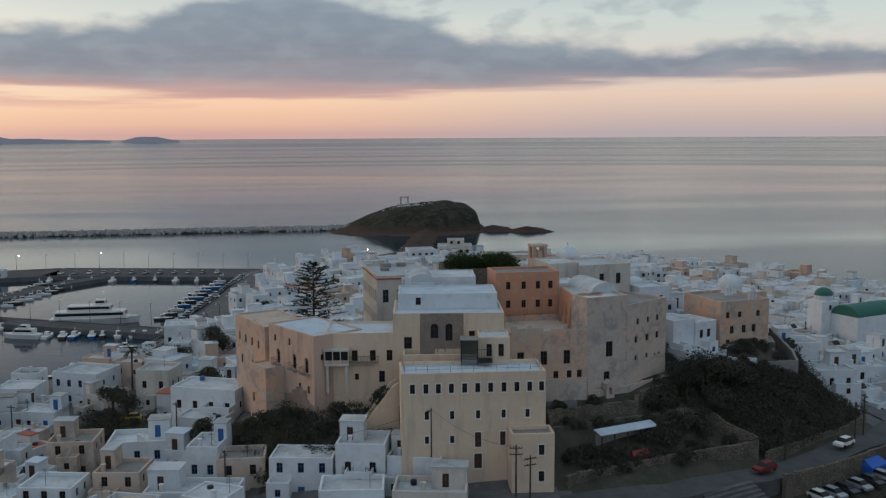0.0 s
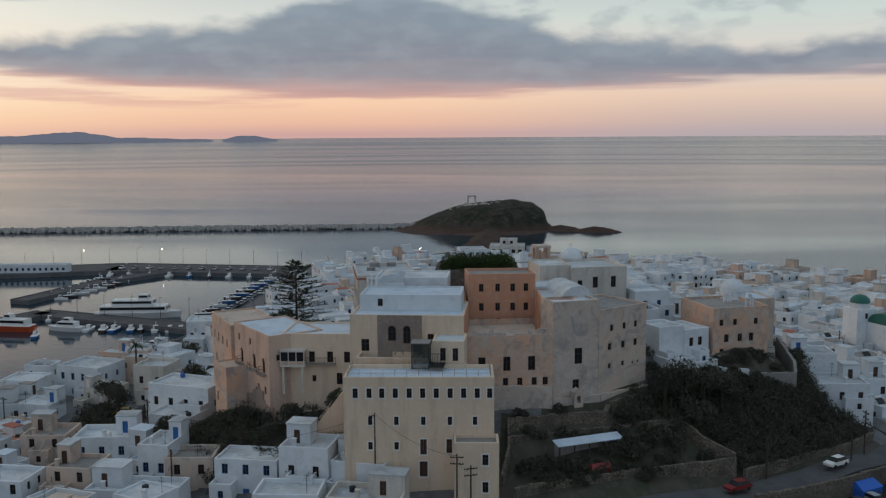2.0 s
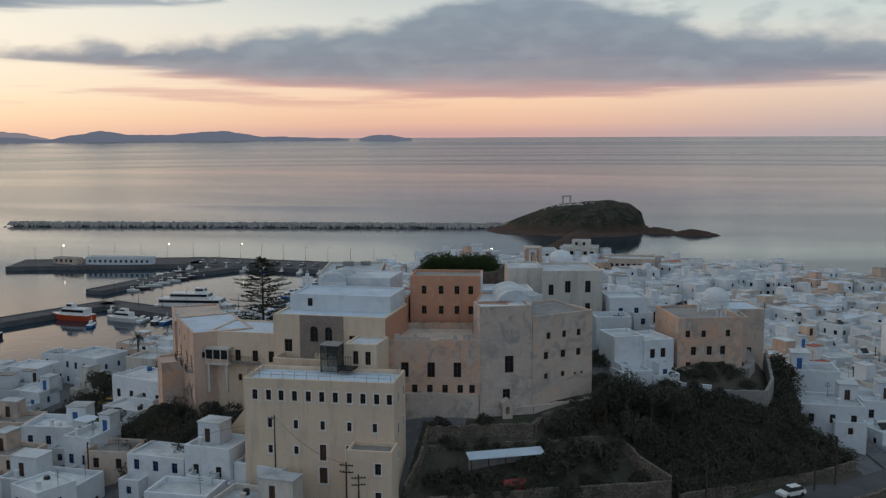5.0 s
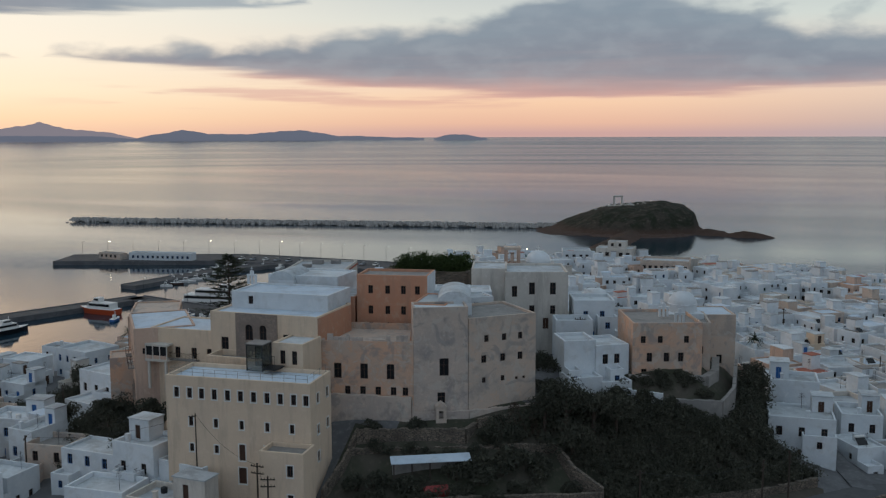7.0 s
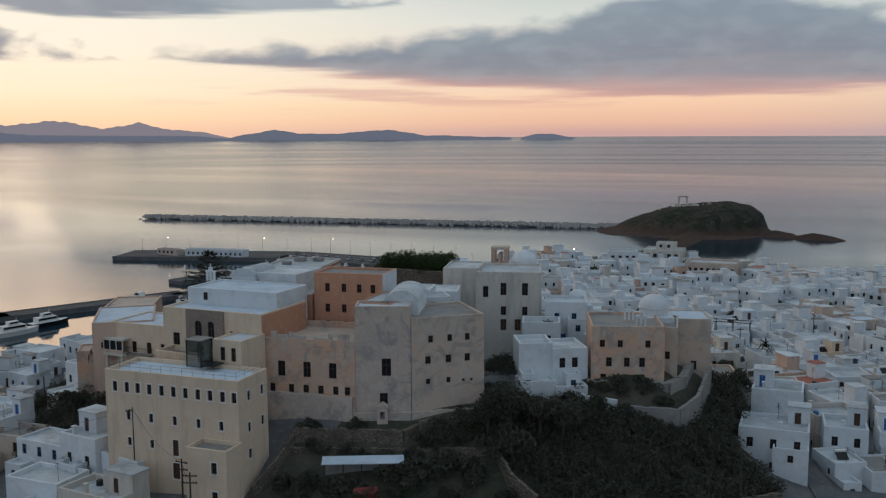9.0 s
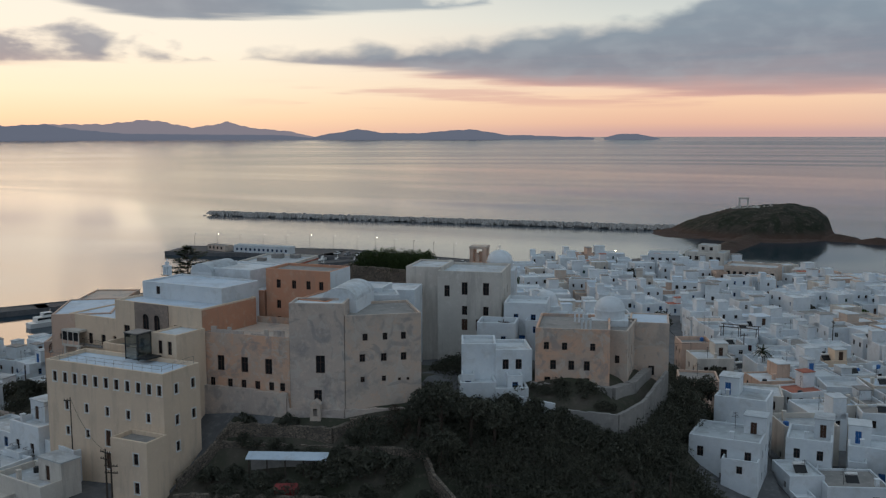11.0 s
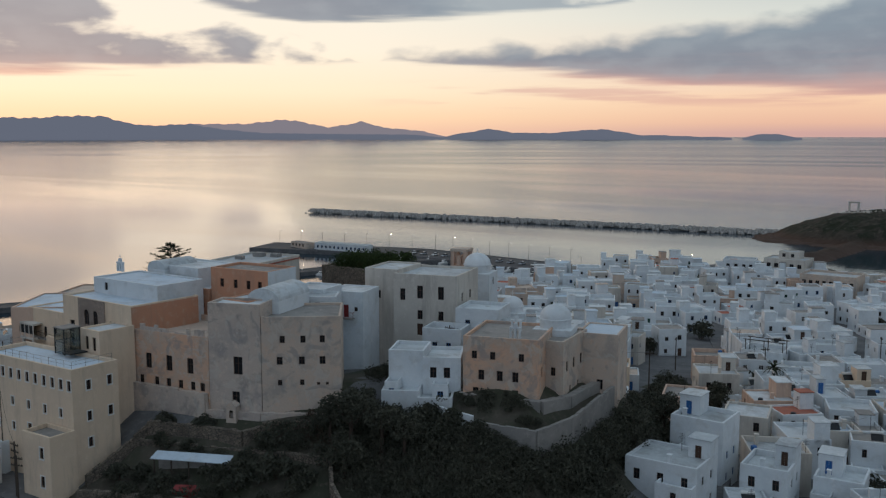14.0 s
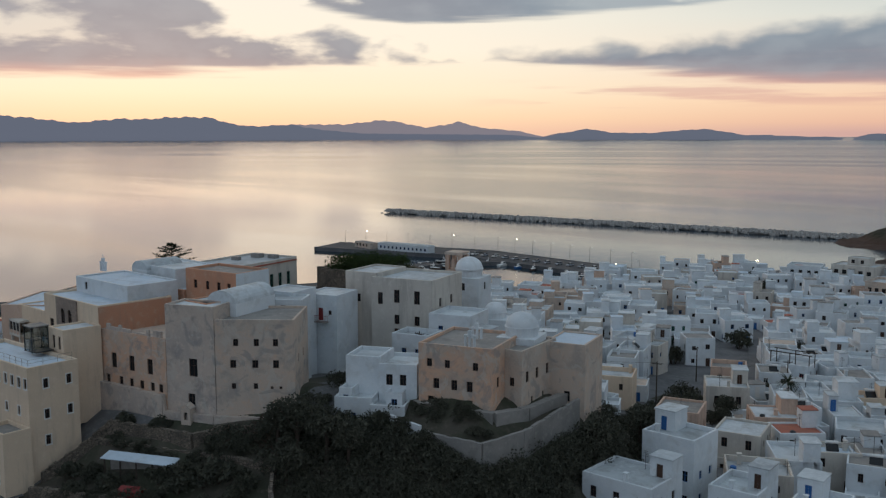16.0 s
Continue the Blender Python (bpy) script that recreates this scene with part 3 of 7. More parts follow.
# slopes of scrub and gardens between the houses
GREEN_ZONES = [
    [(16, 120), (48, 128), (76, 150), (78, 166), (71, 176), (70.5, 196), (60, 214), (57, 236), (50, 252), (40, 254), (48, 224), (58, 200), (63, 190), (50, 168), (38, 156), (34, 168), (40, 176), (30, 178), (24, 166), (20, 146)],
    [(15.6, 129), (33, 136), (49.5, 144.5), (44, 151), (33, 149), (29, 147), (15.2, 143.5)],
    [(-26, 131), (-5, 131), (-5, 143), (-21, 141), (-30, 148), (-38, 146)],
    [(-50, 172), (-34, 162), (-34, 176), (-44, 184)],
    [(-76, 170), (-54, 164), (-52, 176), (-70, 190)],
    [(46, 100), (120, 130), (112, 160), (88, 164), (70, 150), (46, 136)],
    [(72, 352), (92, 352), (96, 376), (76, 380)],
    [(44, 160), (67, 163), (69, 186), (58, 194), (48, 172)],
]
ground_me = grid_mesh("ground", np.arange(-420, 520, 3.0), np.arange(-300, 545, 3.0), lambda x, y: ground_z(x, y) + 0.2 * rough(x, y, 0.25), EARTH)
ground_me.materials.append(PAVING)
slots = []
for p in ground_me.polygons:
    c = p.center
    town = -130 < c.x < 260 and 60 < c.y < 480 and not any(in_poly(c.x, c.y, z) for z in GREEN_ZONES)
    slots.append(1 if town else 0)
ground_me.polygons.foreach_set("material_index", slots)
structure("ground", ground_me, "pale paved lanes and dry scrub slopes of a coastal town", "ground")


def sea_mesh():
    """One sheet out to the horizon; it lifts a little far out, so that the horizon stands at its true height."""
    radii = [0, 60, 120, 200, 300, 450, 700, 1000, 1400, 1800, 2200, 2600, 3000, 3400, 3800, 4200, 4600, 4850]
    n = 96
    verts, faces = [(0, 0, 0)], []
    for r in radii[1:]:
        z = 41.5 * max(0.0, (r - 1800) / 3050) ** 1.25
        verts += [(60 + r * math.cos(2 * math.pi * i / n), 60 + r * math.sin(2 * math.pi * i / n), z) for i in range(n)]
    faces += [(0, 1 + i, 1 + (i + 1) % n) for i in range(n)]
    for k in range(len(radii) - 2):
        a, b = 1 + k * n, 1 + (k + 1) * n
        faces += [(a + i, b + i, b + (i + 1) % n, a + (i + 1) % n) for i in range(n)]
    me = bpy.data.meshes.new("sea")
    me.from_pydata(verts, [], faces)
    me.materials.append(SEA)
    me.polygons.foreach_set("use_smooth", [True] * len(faces))
    return me


structure("water", sea_mesh(), "calm sea reflecting a sunset sky", "sea")


def far_ridge(name, label, mat, crest, dist, base=37.0, depth=180):
    """Hills on the horizon: a ridge along an arc whose crest follows (azimuth, height) and is worn smooth."""
    az0, az1 = crest[0][0], crest[-1][0]
    n = int((az1 - az0) * 12)
    azs = np.linspace(az0, az1, n + 1)
    hs = np.interp(azs, [c[0] for c in crest], [c[1] for c in crest])
    kernel = np.exp(-np.linspace(-2, 2, 9) ** 2)
    hs = np.convolve(np.pad(hs, 4, "edge"), kernel / kernel.sum(), "valid")
    hs += hs * (0.025 * np.sin(azs * 5.1) + 0.02 * np.sin(azs * 11.3 + 2))
    prof = (0.0, 0.45, 0.8, 1.0, 0.75, 0.0)
    verts, faces = [], []
    for az, h in zip(azs, hs):
        for k, p in enumerate(prof):
            r = dist + depth * (k - 3) / 3
            a = radians(az)
            verts.append((60 - r * math.sin(a), 60 + r * math.cos(a), base - 8 + (h + 8) * p))
    m = len(prof)
    for i in range(n):
        faces += [(i * m + k, (i + 1) * m + k, (i + 1) * m + k + 1, i * m + k + 1) for k in range(m - 1)]
    me = bpy.data.meshes.new(name)
    me.from_pydata(verts, [], faces)
    me.materials.append(mat)
    me.polygons.foreach_set("use_smooth", [True] * len(faces))
    return structure(name, me, label, "hills")


# horizon land in glowing haze colours; its slopes take no light
far_ridge("backdrop_range", "hazy blue-grey mountain range on the horizon", HAZE_RANGE, [(37, 6), (38.5, 34), (40.9, 51), (42.1, 80), (43, 64), (44.2, 51), (45.7, 77), (46.7, 88), (49, 67), (52.5, 66), (56, 50), (60, 50)], 4560)
far_ridge("backdrop_hills", "darker hills along the far shore", HAZE_HILL, [(37.2, 4), (39, 17), (44, 20), (48, 24), (50.5, 42), (52.2, 64), (54.3, 56), (55.6, 66), (57, 97), (59, 98), (60.6, 88), (62.1, 90), (64.4, 72), (67.3, 97), (69.3, 106), (74, 110), (84, 90)], 4380)
far_ridge("backdrop_low_isle", "low dark isle on the horizon", HAZE_HILL, [(23.2, 2), (24, 16), (25.4, 14), (26.2, 26), (27.6, 42), (29, 36), (30.7, 24), (33, 26), (34.4, 45), (35.4, 30), (36.4, 20), (37.2, 4)], 4420)
far_ridge("backdrop_islet", "small dark flat-topped islet on the horizon", HAZE_HILL, [(16.4, 2), (17.1, 11), (17.7, 20), (18.6, 21), (19.2, 12), (19.6, 2)], 4400)
far_ridge("backdrop_flat_isle", "flat isle on the horizon", HAZE_HILL, [(20.2, 2), (20.9, 8), (22, 7), (22.8, 11), (23.8, 12), (24.4, 3)], 4420)


def islet_height(x, y):
    # long slope up from the west, a flat crest and a cliff to the east
    crest = np.interp(x, [-76, -66, -50, -32, -12, 2, 16, 23, 26, 30], [0.5, 3.5, 10.5, 16.0, 17.6, 19.4, 16.6, 12.5, 3.0, 0.5])
    v = (y - 655) / (18 + 26 * np.clip(1 - np.abs((x + 22) / 52) ** 2.2, 0, 1))
    body = crest * np.clip(1.12 - np.abs(v) ** 2.4, 0, 1) ** 0.7
    shelf = 3.4 * np.clip(1.25 - ((x + 24) / 54) ** 4 - ((y - 648) / 50) ** 2, 0, 1)
    reef = 4.2 * np.exp(-(((x - 34) / 18) ** 2 + ((y - 633 + 0.25 * (x - 34)) / 6) ** 2)) + 4.0 * np.exp(-(((x - 60) / 13) ** 4 + ((y - 625) / 4.0) ** 2))
    neck = 4.4 * np.exp(-(((x + 14 - 0.05 * (y - 560)) / 8) ** 2)) * np.clip((y - 515) / 15, 0, 1) * np.clip((650 - y) / 20, 0, 1)
    z = np.maximum(np.maximum(np.maximum(body, shelf), reef), neck) - 1.3
    return z + 1.0 * rough(x, y, 0.11, 2.0) * np.clip(z / 4 + 0.4, 0.1, 1) + 0.5 * rough(x, y, 0.45, 5.0)


islet = thing("islet", "dark rocky islet with scrub and a reddish shore", "islet", data=grid_mesh("islet", np.arange(-86, 92, 1.4), np.arange(515, 712, 1.4), islet_height, ISLET, False), kind="structure")

# marble gateway on the islet's crest
gate = thing("marble_gateway", "tall weathered marble temple doorway standing alone", "ruin", pose(-27, 664, 14.4, 0, 0, 12))
for nm, b in (("post", (-3.1, -0.6, -2.0, -1.9, 0.6, 5.9)), ("post", (1.9, -0.6, -2.0, 3.1, 0.6, 5.9)), ("lintel", (-3.3, -0.7, 5.9, 3.3, 0.7, 6.9)), ("threshold", (-3.6, -1.2, -2.0, 3.6, 1.2, 0.3))):
    s = Shape()
    s.box(*b)
    part(nm, s.mesh(nm, [MARBLE]), gate)

# breakwater of rubble blocks
random.seed(5)
bw = ((-66, 646), (-408, 588))
L = math.hypot(bw[1][0] - bw[0][0], bw[1][1] - bw[0][1])
ux, uy = (bw[1][0] - bw[0][0]) / L, (bw[1][1] - bw[0][1]) / L


def boulder(s, x, y, z, r):
    a = random.uniform(0, 6)
    ring = [(r * random.uniform(0.75, 1.15) * math.cos(a + k * math.pi / 3), r * random.uniform(0.75, 1.15) * math.sin(a + k * math.pi / 3)) for k in range(6)]
    n = len(s.v)
    s.v += [(x + p * 1.05, y + q * 1.05, z - r * 0.6) for p, q in ring] + [(x + p * 0.7, y + q * 0.7, z + r * random.uniform(0.3, 0.65)) for p, q in ring]
    s.f += [(n + k, n + (k + 1) % 6, n + 6 + (k + 1) % 6, n + 6 + k) for k in range(6)] + [tuple(range(n + 6, n + 12))]
    s.m += [0] * 7


s = Shape()
for k in range(70):
    bx_, by_ = random.gauss(-25, 7), random.gauss(656, 6)
    boulder(s, bx_, by_, float(islet_height(np.array([bx_]), np.array([by_]))[0]) + 0.2, random.uniform(0.4, 1.1))
thing("fallen_marble_blocks", "fallen pale marble blocks round the gateway", "blocks", data=s.mesh("fallen_marble_blocks", [MARBLE]), kind="stuff")
s = Shape()
for k in range(2600):
    t, o = random.uniform(-6, L + 3), random.gauss(0, 2.3)
    z = 2.7 - 0.42 * abs(o) + random.uniform(-0.4, 0.4)
    boulder(s, bw[0][0] + ux * t - uy * o, bw[0][1] + uy * t + ux * o, z, random.uniform(0.7, 1.5))
pier = thing("breakwater", "long breakwater of pale rubble blocks", "breakwater", kind="structure")
tagged(part("rubble", s.mesh("rubble", [BOULDER]), pier), kind="stuff")
s = Shape()
s.box(-1.8, 0, -3, 1.8, L, 1.6)
part("core", s.mesh("core", [CONCRETE]), pier, pose(bw[0][0], bw[0][1], 0, 0, 0, math.degrees(math.atan2(-ux, uy))))


def quay(name, label, pts, width, z=1.7):
    """A paved mole along a line, with a low kerb on both edges."""
    s = Shape()
    for (ax, ay), (bx, by) in zip(pts, pts[1:]):
        a, b = Vector((ax, ay, 0)), Vector((bx, by, 0))
        d = (b - a).normalized()
        n = Vector((-d.y, d.x, 0)) * width / 2
        a, b = a - d * 2, b + d * 2
        c = [a - n, b - n, b + n, a + n]
        s.face([(p.x, p.y, z) for p in c], 0)
        for i in range(4):
            p, q = c[i], c[(i + 1) % 4]
            s.face([(p.x, p.y, -4), (q.x, q.y, -4), (q.x, q.y, z), (p.x, p.y, z)], 1)
        for sg in (-1, 1):
            e = n * sg
            f = n * sg * (1 - 1.2 / width)
            s.face([(*(a + e).xy, z + 0.25), (*(b + e).xy, z + 0.25), (*(b + f).xy, z + 0.25), (*(a + f).xy, z + 0.25)], 1)
            s.face([(*(a + f).xy, z), (*(b + f).xy, z), (*(b + f).xy, z + 0.25), (*(a + f).xy, z + 0.25)], 1)
            s.face([(*(a + e).xy, z), (*(b + e).xy, z), (*(b + e).xy, z + 0.25), (*(a + e).xy, z + 0.25)], 1)
    return structure(name, s.mesh(name, [ASPHALT, PAVING]), label, "quay")


quay("pavement_main_quay", "wide asphalt harbour quay with pale kerbs", [(-86, 430), (-180, 436), (-262, 408)], 26, 1.75)
quay("pavement_jetty", "narrow concrete jetty", [(-150, 428), (-168, 398), (-178, 348)], 9, 1.6)
quay("pavement_mole", "curved fishing mole with pale kerbs", [(-86, 300), (-156, 322), (-182, 262), (-215, 190)], 10, 1.65)
quay("pavement_promenade", "harbour promenade road", [(-83, 262), (-80, 292), (-84, 432)], 18, 1.95)

# ---- castle quarter ----
building("convent_school", "tall cream plaster building with a row of small windows", (-6.0, 129.6), (14.55, 131.3), 7.2, 17.4, 31.5, CREAM, ROOF_BLUE,
         row(0, [1.6, 3.5, 5.25, 7.1, 9.0, 10.85, 12.7, 14.6, 16.45, 18.3, 20.0], 11.2, 0.7, 1.35)
         + row(0, [3.6, 7.2, 10.9, 14.55, 18.0], 7.4, 0.6, 1.2) + row(0, [3.6, 7.2], 3.9, 0.6, 1.1) + [(0, 10.9, 3.2, 0.9, 2.2, WOOD, True), (0, 14.45, 3.4, 0.75, 2.0, WOOD, True), (0, 10.9, 0.05, 1.1, 2.2, WOOD, True)]
         + row(1, [2.5, 5.8], 11.0, 0.7, 1.3) + row(1, [2.5, 5.8], 6.8, 0.7, 1.3) + row(1, [2.5], 3.2, 0.7, 1.3), parapet=0.5, surround=TRIM)
building("annex_block", "small cream plaster annex with stone quoins", (9.4, 126.9), (15.4, 127.4), 3.85, 15.5, 23.6, CREAM, CONCRETE, [(0, 4.2, 5.0, 0.8, 1.5, WOOD, False), (0, 4.2, 1.2, 0.8, 1.5, WOOD, False)], surround=TRIM)
building("cream_house", "cream plaster house with a panel of bare stone", (-7.8, 143.5), (9.4, 143.9), 12, 27.0, 37.5, CREAM, ROOF_BLUE,
         row(0, [2.3], 4.9, 1.2, 1.9) + row(0, [12.2, 15.6], 6.1, 0.9, 1.6) + row(0, [2.3, 4.4], 2.2, 1.0, 1.5), parapet=0.25)
building("upper_storey", "white limewashed upper storey with a pale blue roof", (-7.2, 148.5), (8.6, 149.0), 8.5, 36.0, 39.7, WHITE, ROOF_BLUE, row(0, [3.2], 1.9, 0.8, 1.2), parapet=0.2)
building("glazed_veranda", "white rooftop veranda with a row of panes", (-6.5, 158.4), (5.5, 158.8), 8, 36.0, 40.9, WHITE, ROOF, row(0, [4.6 + i * 0.95 for i in range(7)], 4.6, 0.8, 0.9, TRIM), parapet=0.2)
building("stair_house", "cream plaster stair house", (5.2, 138.4), (9.9, 138.4), 5.6, 28.0, 34.8, CREAM, ROOF, row(0, [1.6, 3.4], 3.9, 0.8, 1.9), parapet=0.2)
building("terrace_block", "cream plaster terrace behind the tall building", (-6.2, 139.6), (5.1, 139.6), 4.2, 24.0, 31.9, CREAM, CONCRETE, (), parapet=0.8)
building("orange_palace", "tall orange plaster palace with rows of windows", (8.9, 158.6), (19.9, 160.4), 6.8, 30.0, 41.5, ORANGE, CONCRETE,
         row(0, [2.2, 4.9, 7.4, 9.6], 8.6, 0.75, 1.3) + row(0, [2.2, 4.9, 7.4, 9.6], 5.4, 0.75, 1.3) + row(0, [2.2, 5.1, 7.8], 3.3, 0.7, 0.8), parapet=0.35)
building("orange_link", "orange plaster wing beside the palace", (20.0, 160.2), (20.9, 151.0), 5, 30.0, 38.9, ORANGE, ROOF, row(0, [4.0], 4.8, 0.8, 2.0), parapet=0.1)
building("orange_side_wing", "orange plaster side wing of the palace", (3.0, 157.6), (8.6, 158.4), 9, 30.0, 38.0, ORANGE, ROOF, row(0, [2.0, 4.2], 5.0, 0.7, 1.2), parapet=0.2)
building("worn_terrace_house", "peeling orange and grey terrace house with tall windows", (9.5, 144.2), (22.7, 146.9), 13, 23.0, 34.2, WORN, TAN,
         row(0, [2.6, 6.4, 10.2], 5.8, 1.1, 2.2) + row(0, [1.2, 4.0, 6.2, 8.4, 10.6, 12.3], 3.5, 0.8, 1.2), parapet=0.9)
building("grey_tower_house", "weathered grey tower house with bare plaster", (22.7, 147.0), (29.7, 150.2), 4.6, 21.0, 39.1, GREY, ROOF,
         [(0, 4.3, 8.3, 1.3, 2.5, WOOD, False), (0, 3.9, 4.2, 1.1, 1.7, WOOD, False), (1, 2.4, 10.0, 0.8, 2.0, WOOD, False)], parapet=0.3)
building("grey_mansion", "weathered grey mansion with three rows of small windows", (29.75, 150.3), (37.7, 157.5), 10.5, 23.0, 37.4, TAN, CONCRETE,
         row(0, [2.8, 5.6, 8.2], 10.8, 0.7, 1.0) + row(0, [2.4, 5.4, 8.2], 7.8, 0.8, 1.1) + row(0, [2.4, 5.4], 4.9, 0.6, 0.8) + row(0, [7.6, 8.8], 4.9, 0.4, 0.4) + row(1, [3, 6.5], 8, 0.8, 1.2), parapet=0.3)
building("pale_mansion", "pale cream mansion with tall dark windows", (26.6, 181.3), (36.9, 184.6), 11, 29.0, 39.5, PALE, ROOF,
         row(0, [4.6, 8.2], 6.6, 1.0, 2.1) + row(0, [1.6], 6.2, 0.9, 1.9) + row(0, [4.6, 8.2], 3.2, 0.9, 1.5) + row(0, [4.6, 7.0], 0.6, 1.0, 1.9, WOOD, True) + row(1, [3, 7], 6, 0.8, 1.4), parapet=0.35)
building("pale_mansion_wing", "white wing of the pale mansion", (20.6, 181.0), (26.5, 182.6), 9, 29.0, 39.9, PALE, ROOF, row(0, [2.5], 6, 0.8, 1.3), parapet=0.25)
building("peach_house", "grey house with worn peach plaster and small windows", (50.2, 168.6), (60.2, 172.2), 11.5, 24.5, 34.5, WORN, CONCRETE,
         row(0, [1.6, 4.2, 8.2], 6.9, 0.75, 1.1) + row(0, [2.6, 5.2, 7.4], 4.0, 0.85, 1.4) + row(0, [1.8, 5.0, 7.4], 1.6, 0.85, 1.3) + row(1, [2, 5.5, 9], 4.5, 0.8, 1.4), parapet=0.4)
building("long_wing_house", "long grey side wing with small windows", (56.4, 176.0), (61.2, 176.9), 10, 23.5, 33.6, TAN, CONCRETE, row(1, [1.6, 4.4, 7.4], 5.6, 0.8, 1.5) + row(1, [3.0, 6.2], 2.4, 0.6, 1.0) + row(0, [3.4], 5.2, 0.7, 1.2), parapet=0.3)
building("chapel_house", "grey plaster rear wing", (58.9, 184.6), (64.6, 186.4), 8, 20.0, 33.4, TAN, ROOF_BLUE, row(0, [3.4], 5.2, 0.9, 1.5), parapet=0.15)
# white cluster beside the peach house
for p0, p1, dp, z0, z1, ops in (
        ((40.6, 164.0), (45.0, 166.4), 6, 22, 32.0, row(0, [2.2], 1.6, 0.8, 1.1, BLUE)),
        ((45.1, 166.0), (49.6, 168.9), 7, 22, 31.2, row(0, [1.5, 3.4], 6.3, 0.9, 1.5) + row(0, [2.8], 3.4, 1.0, 0.6)),
        ((42.2, 160.6), (46.6, 163.4), 4.5, 21, 27.2, row(0, [2.6], 3.2, 0.7, 0.9, BLUE)),
        ((46.6, 163.0), (50.6, 165.6), 4.4, 21, 26.4, [(0, 2.6, 2.2, 1.2, 1.9, WOOD, True)])):
    building("white_house", "white limewashed stacked house on the castle edge", p0, p1, dp, z0, z1, WHITE, ROOF, ops, parapet=0.45, group="white castle-edge houses")
# western row
building("pink_house", "faded pink house with small iron balconies", (-28.6, 152.0), (-19.8, 141.4), 9, 22.5, 34.4, PINK, ROOF_BLUE,
         row(0, [2.0, 6.5], 9.3, 0.7, 1.1) + row(0, [3.0, 8.0, 11.6], 5.8, 1.0, 1.9) + row(0, [4.0, 9.4, 12.0], 2.6, 0.7, 1.2) + row(1, [1.5], 8, 0.6, 0.9), parapet=0.15)
building("arcade_house", "cream house with a timber bay and arched windows", (-18.4, 143.6), (-7.6, 143.9), 9, 24.0, 34.4, CREAM, ROOF_BLUE,
         row(0, [4.6, 7.4, 10.0], 6.0, 0.9, 1.7) + row(0, [8.8], 2.6, 0.9, 1.8) + row(0, [4.9], 3.0, 0.6, 1.0), parapet=0.2)
building("old_orange_house", "old orange house with patched plaster", (-36.8, 164.5), (-29.4, 152.6), 8, 20.0, 33.6, WORN, TAN, row(0, [2, 5, 8, 11], 9.4, 0.8, 1.4) + row(0, [3, 8], 5.5, 0.8, 1.4), parapet=0.2)
building("orange_shed", "small weathered orange outbuilding", (-31.6, 150.6), (-28.2, 146.2), 4.0, 18.0, 28.2, WORN, TAN, row(0, [1.2], 4, 0.7, 1.5), parapet=0.2)
building("long_school", "long pale school building with green shutters", (-12.2, 172.3), (-1.6, 174.9), 16.5, 27.0, 39.0, PALE, ROOF,
         row(0, [1.6, 4.4], 7.0, 1.1, 2.4, GREEN) + row(1, [2, 4.4, 6.8, 9.2, 11.6, 14.0], 7.0, 1.0, 2.5, GREEN) + row(3, [1.4, 3.6, 5.8, 8.0, 10.2, 12.4, 14.6], 7.0, 0.9, 2.1) + row(3, [1.4, 3.6, 5.8, 8.0, 10.2, 12.4, 14.6], 2.8, 0.9, 1.9), parapet=0.3)
building("red_door_house", "white castle house with a red door and balcony", (20.4, 172.4), (26.2, 174.4), 6.5, 28.5, 37.2, WHITE, ROOF, [(0, 3.2, 4.6, 0.9, 2.0, RED, True), (0, 4.9, 5.6, 0.6, 0.7, WOOD, False), (0, 1.4, 1.0, 0.9, 1.6, WOOD, False)], parapet=0.15)
building("castle_house", "white limewashed castle house behind the tower", (19.0, 165.6), (24.6, 167.2), 6, 28.5, 38.4, WHITE, ROOF, row(0, [3.0], 7.4, 0.8, 1.5), parapet=0.2)
building("castle_house", "white limewashed castle house behind the mansion", (24.4, 162.0), (29.0, 165.6), 5, 28.5, 38.0, WHITE, ROOF, row(0, [3.0], 7.2, 0.8, 1.5), parapet=0.2)
building("castle_house", "white house beside the pale mansion", (38.4, 182.4), (45.0, 184.6), 7, 27.5, 35.0, WHITE, ROOF, row(0, [2.0, 4.8], 4.4, 0.8, 1.3, BLUE) + row(0, [3.0], 0.1, 1.0, 2.1, BLUE, True), parapet=0.5)
building("castle_house", "white stepped house below the mansion", (36.6, 176.4), (42.4, 178.4), 5, 25.0, 32.6, WHITE, ROOF, row(0, [2.0, 4.2], 4.2, 0.8, 1.3, BLUE), parapet=0.7)

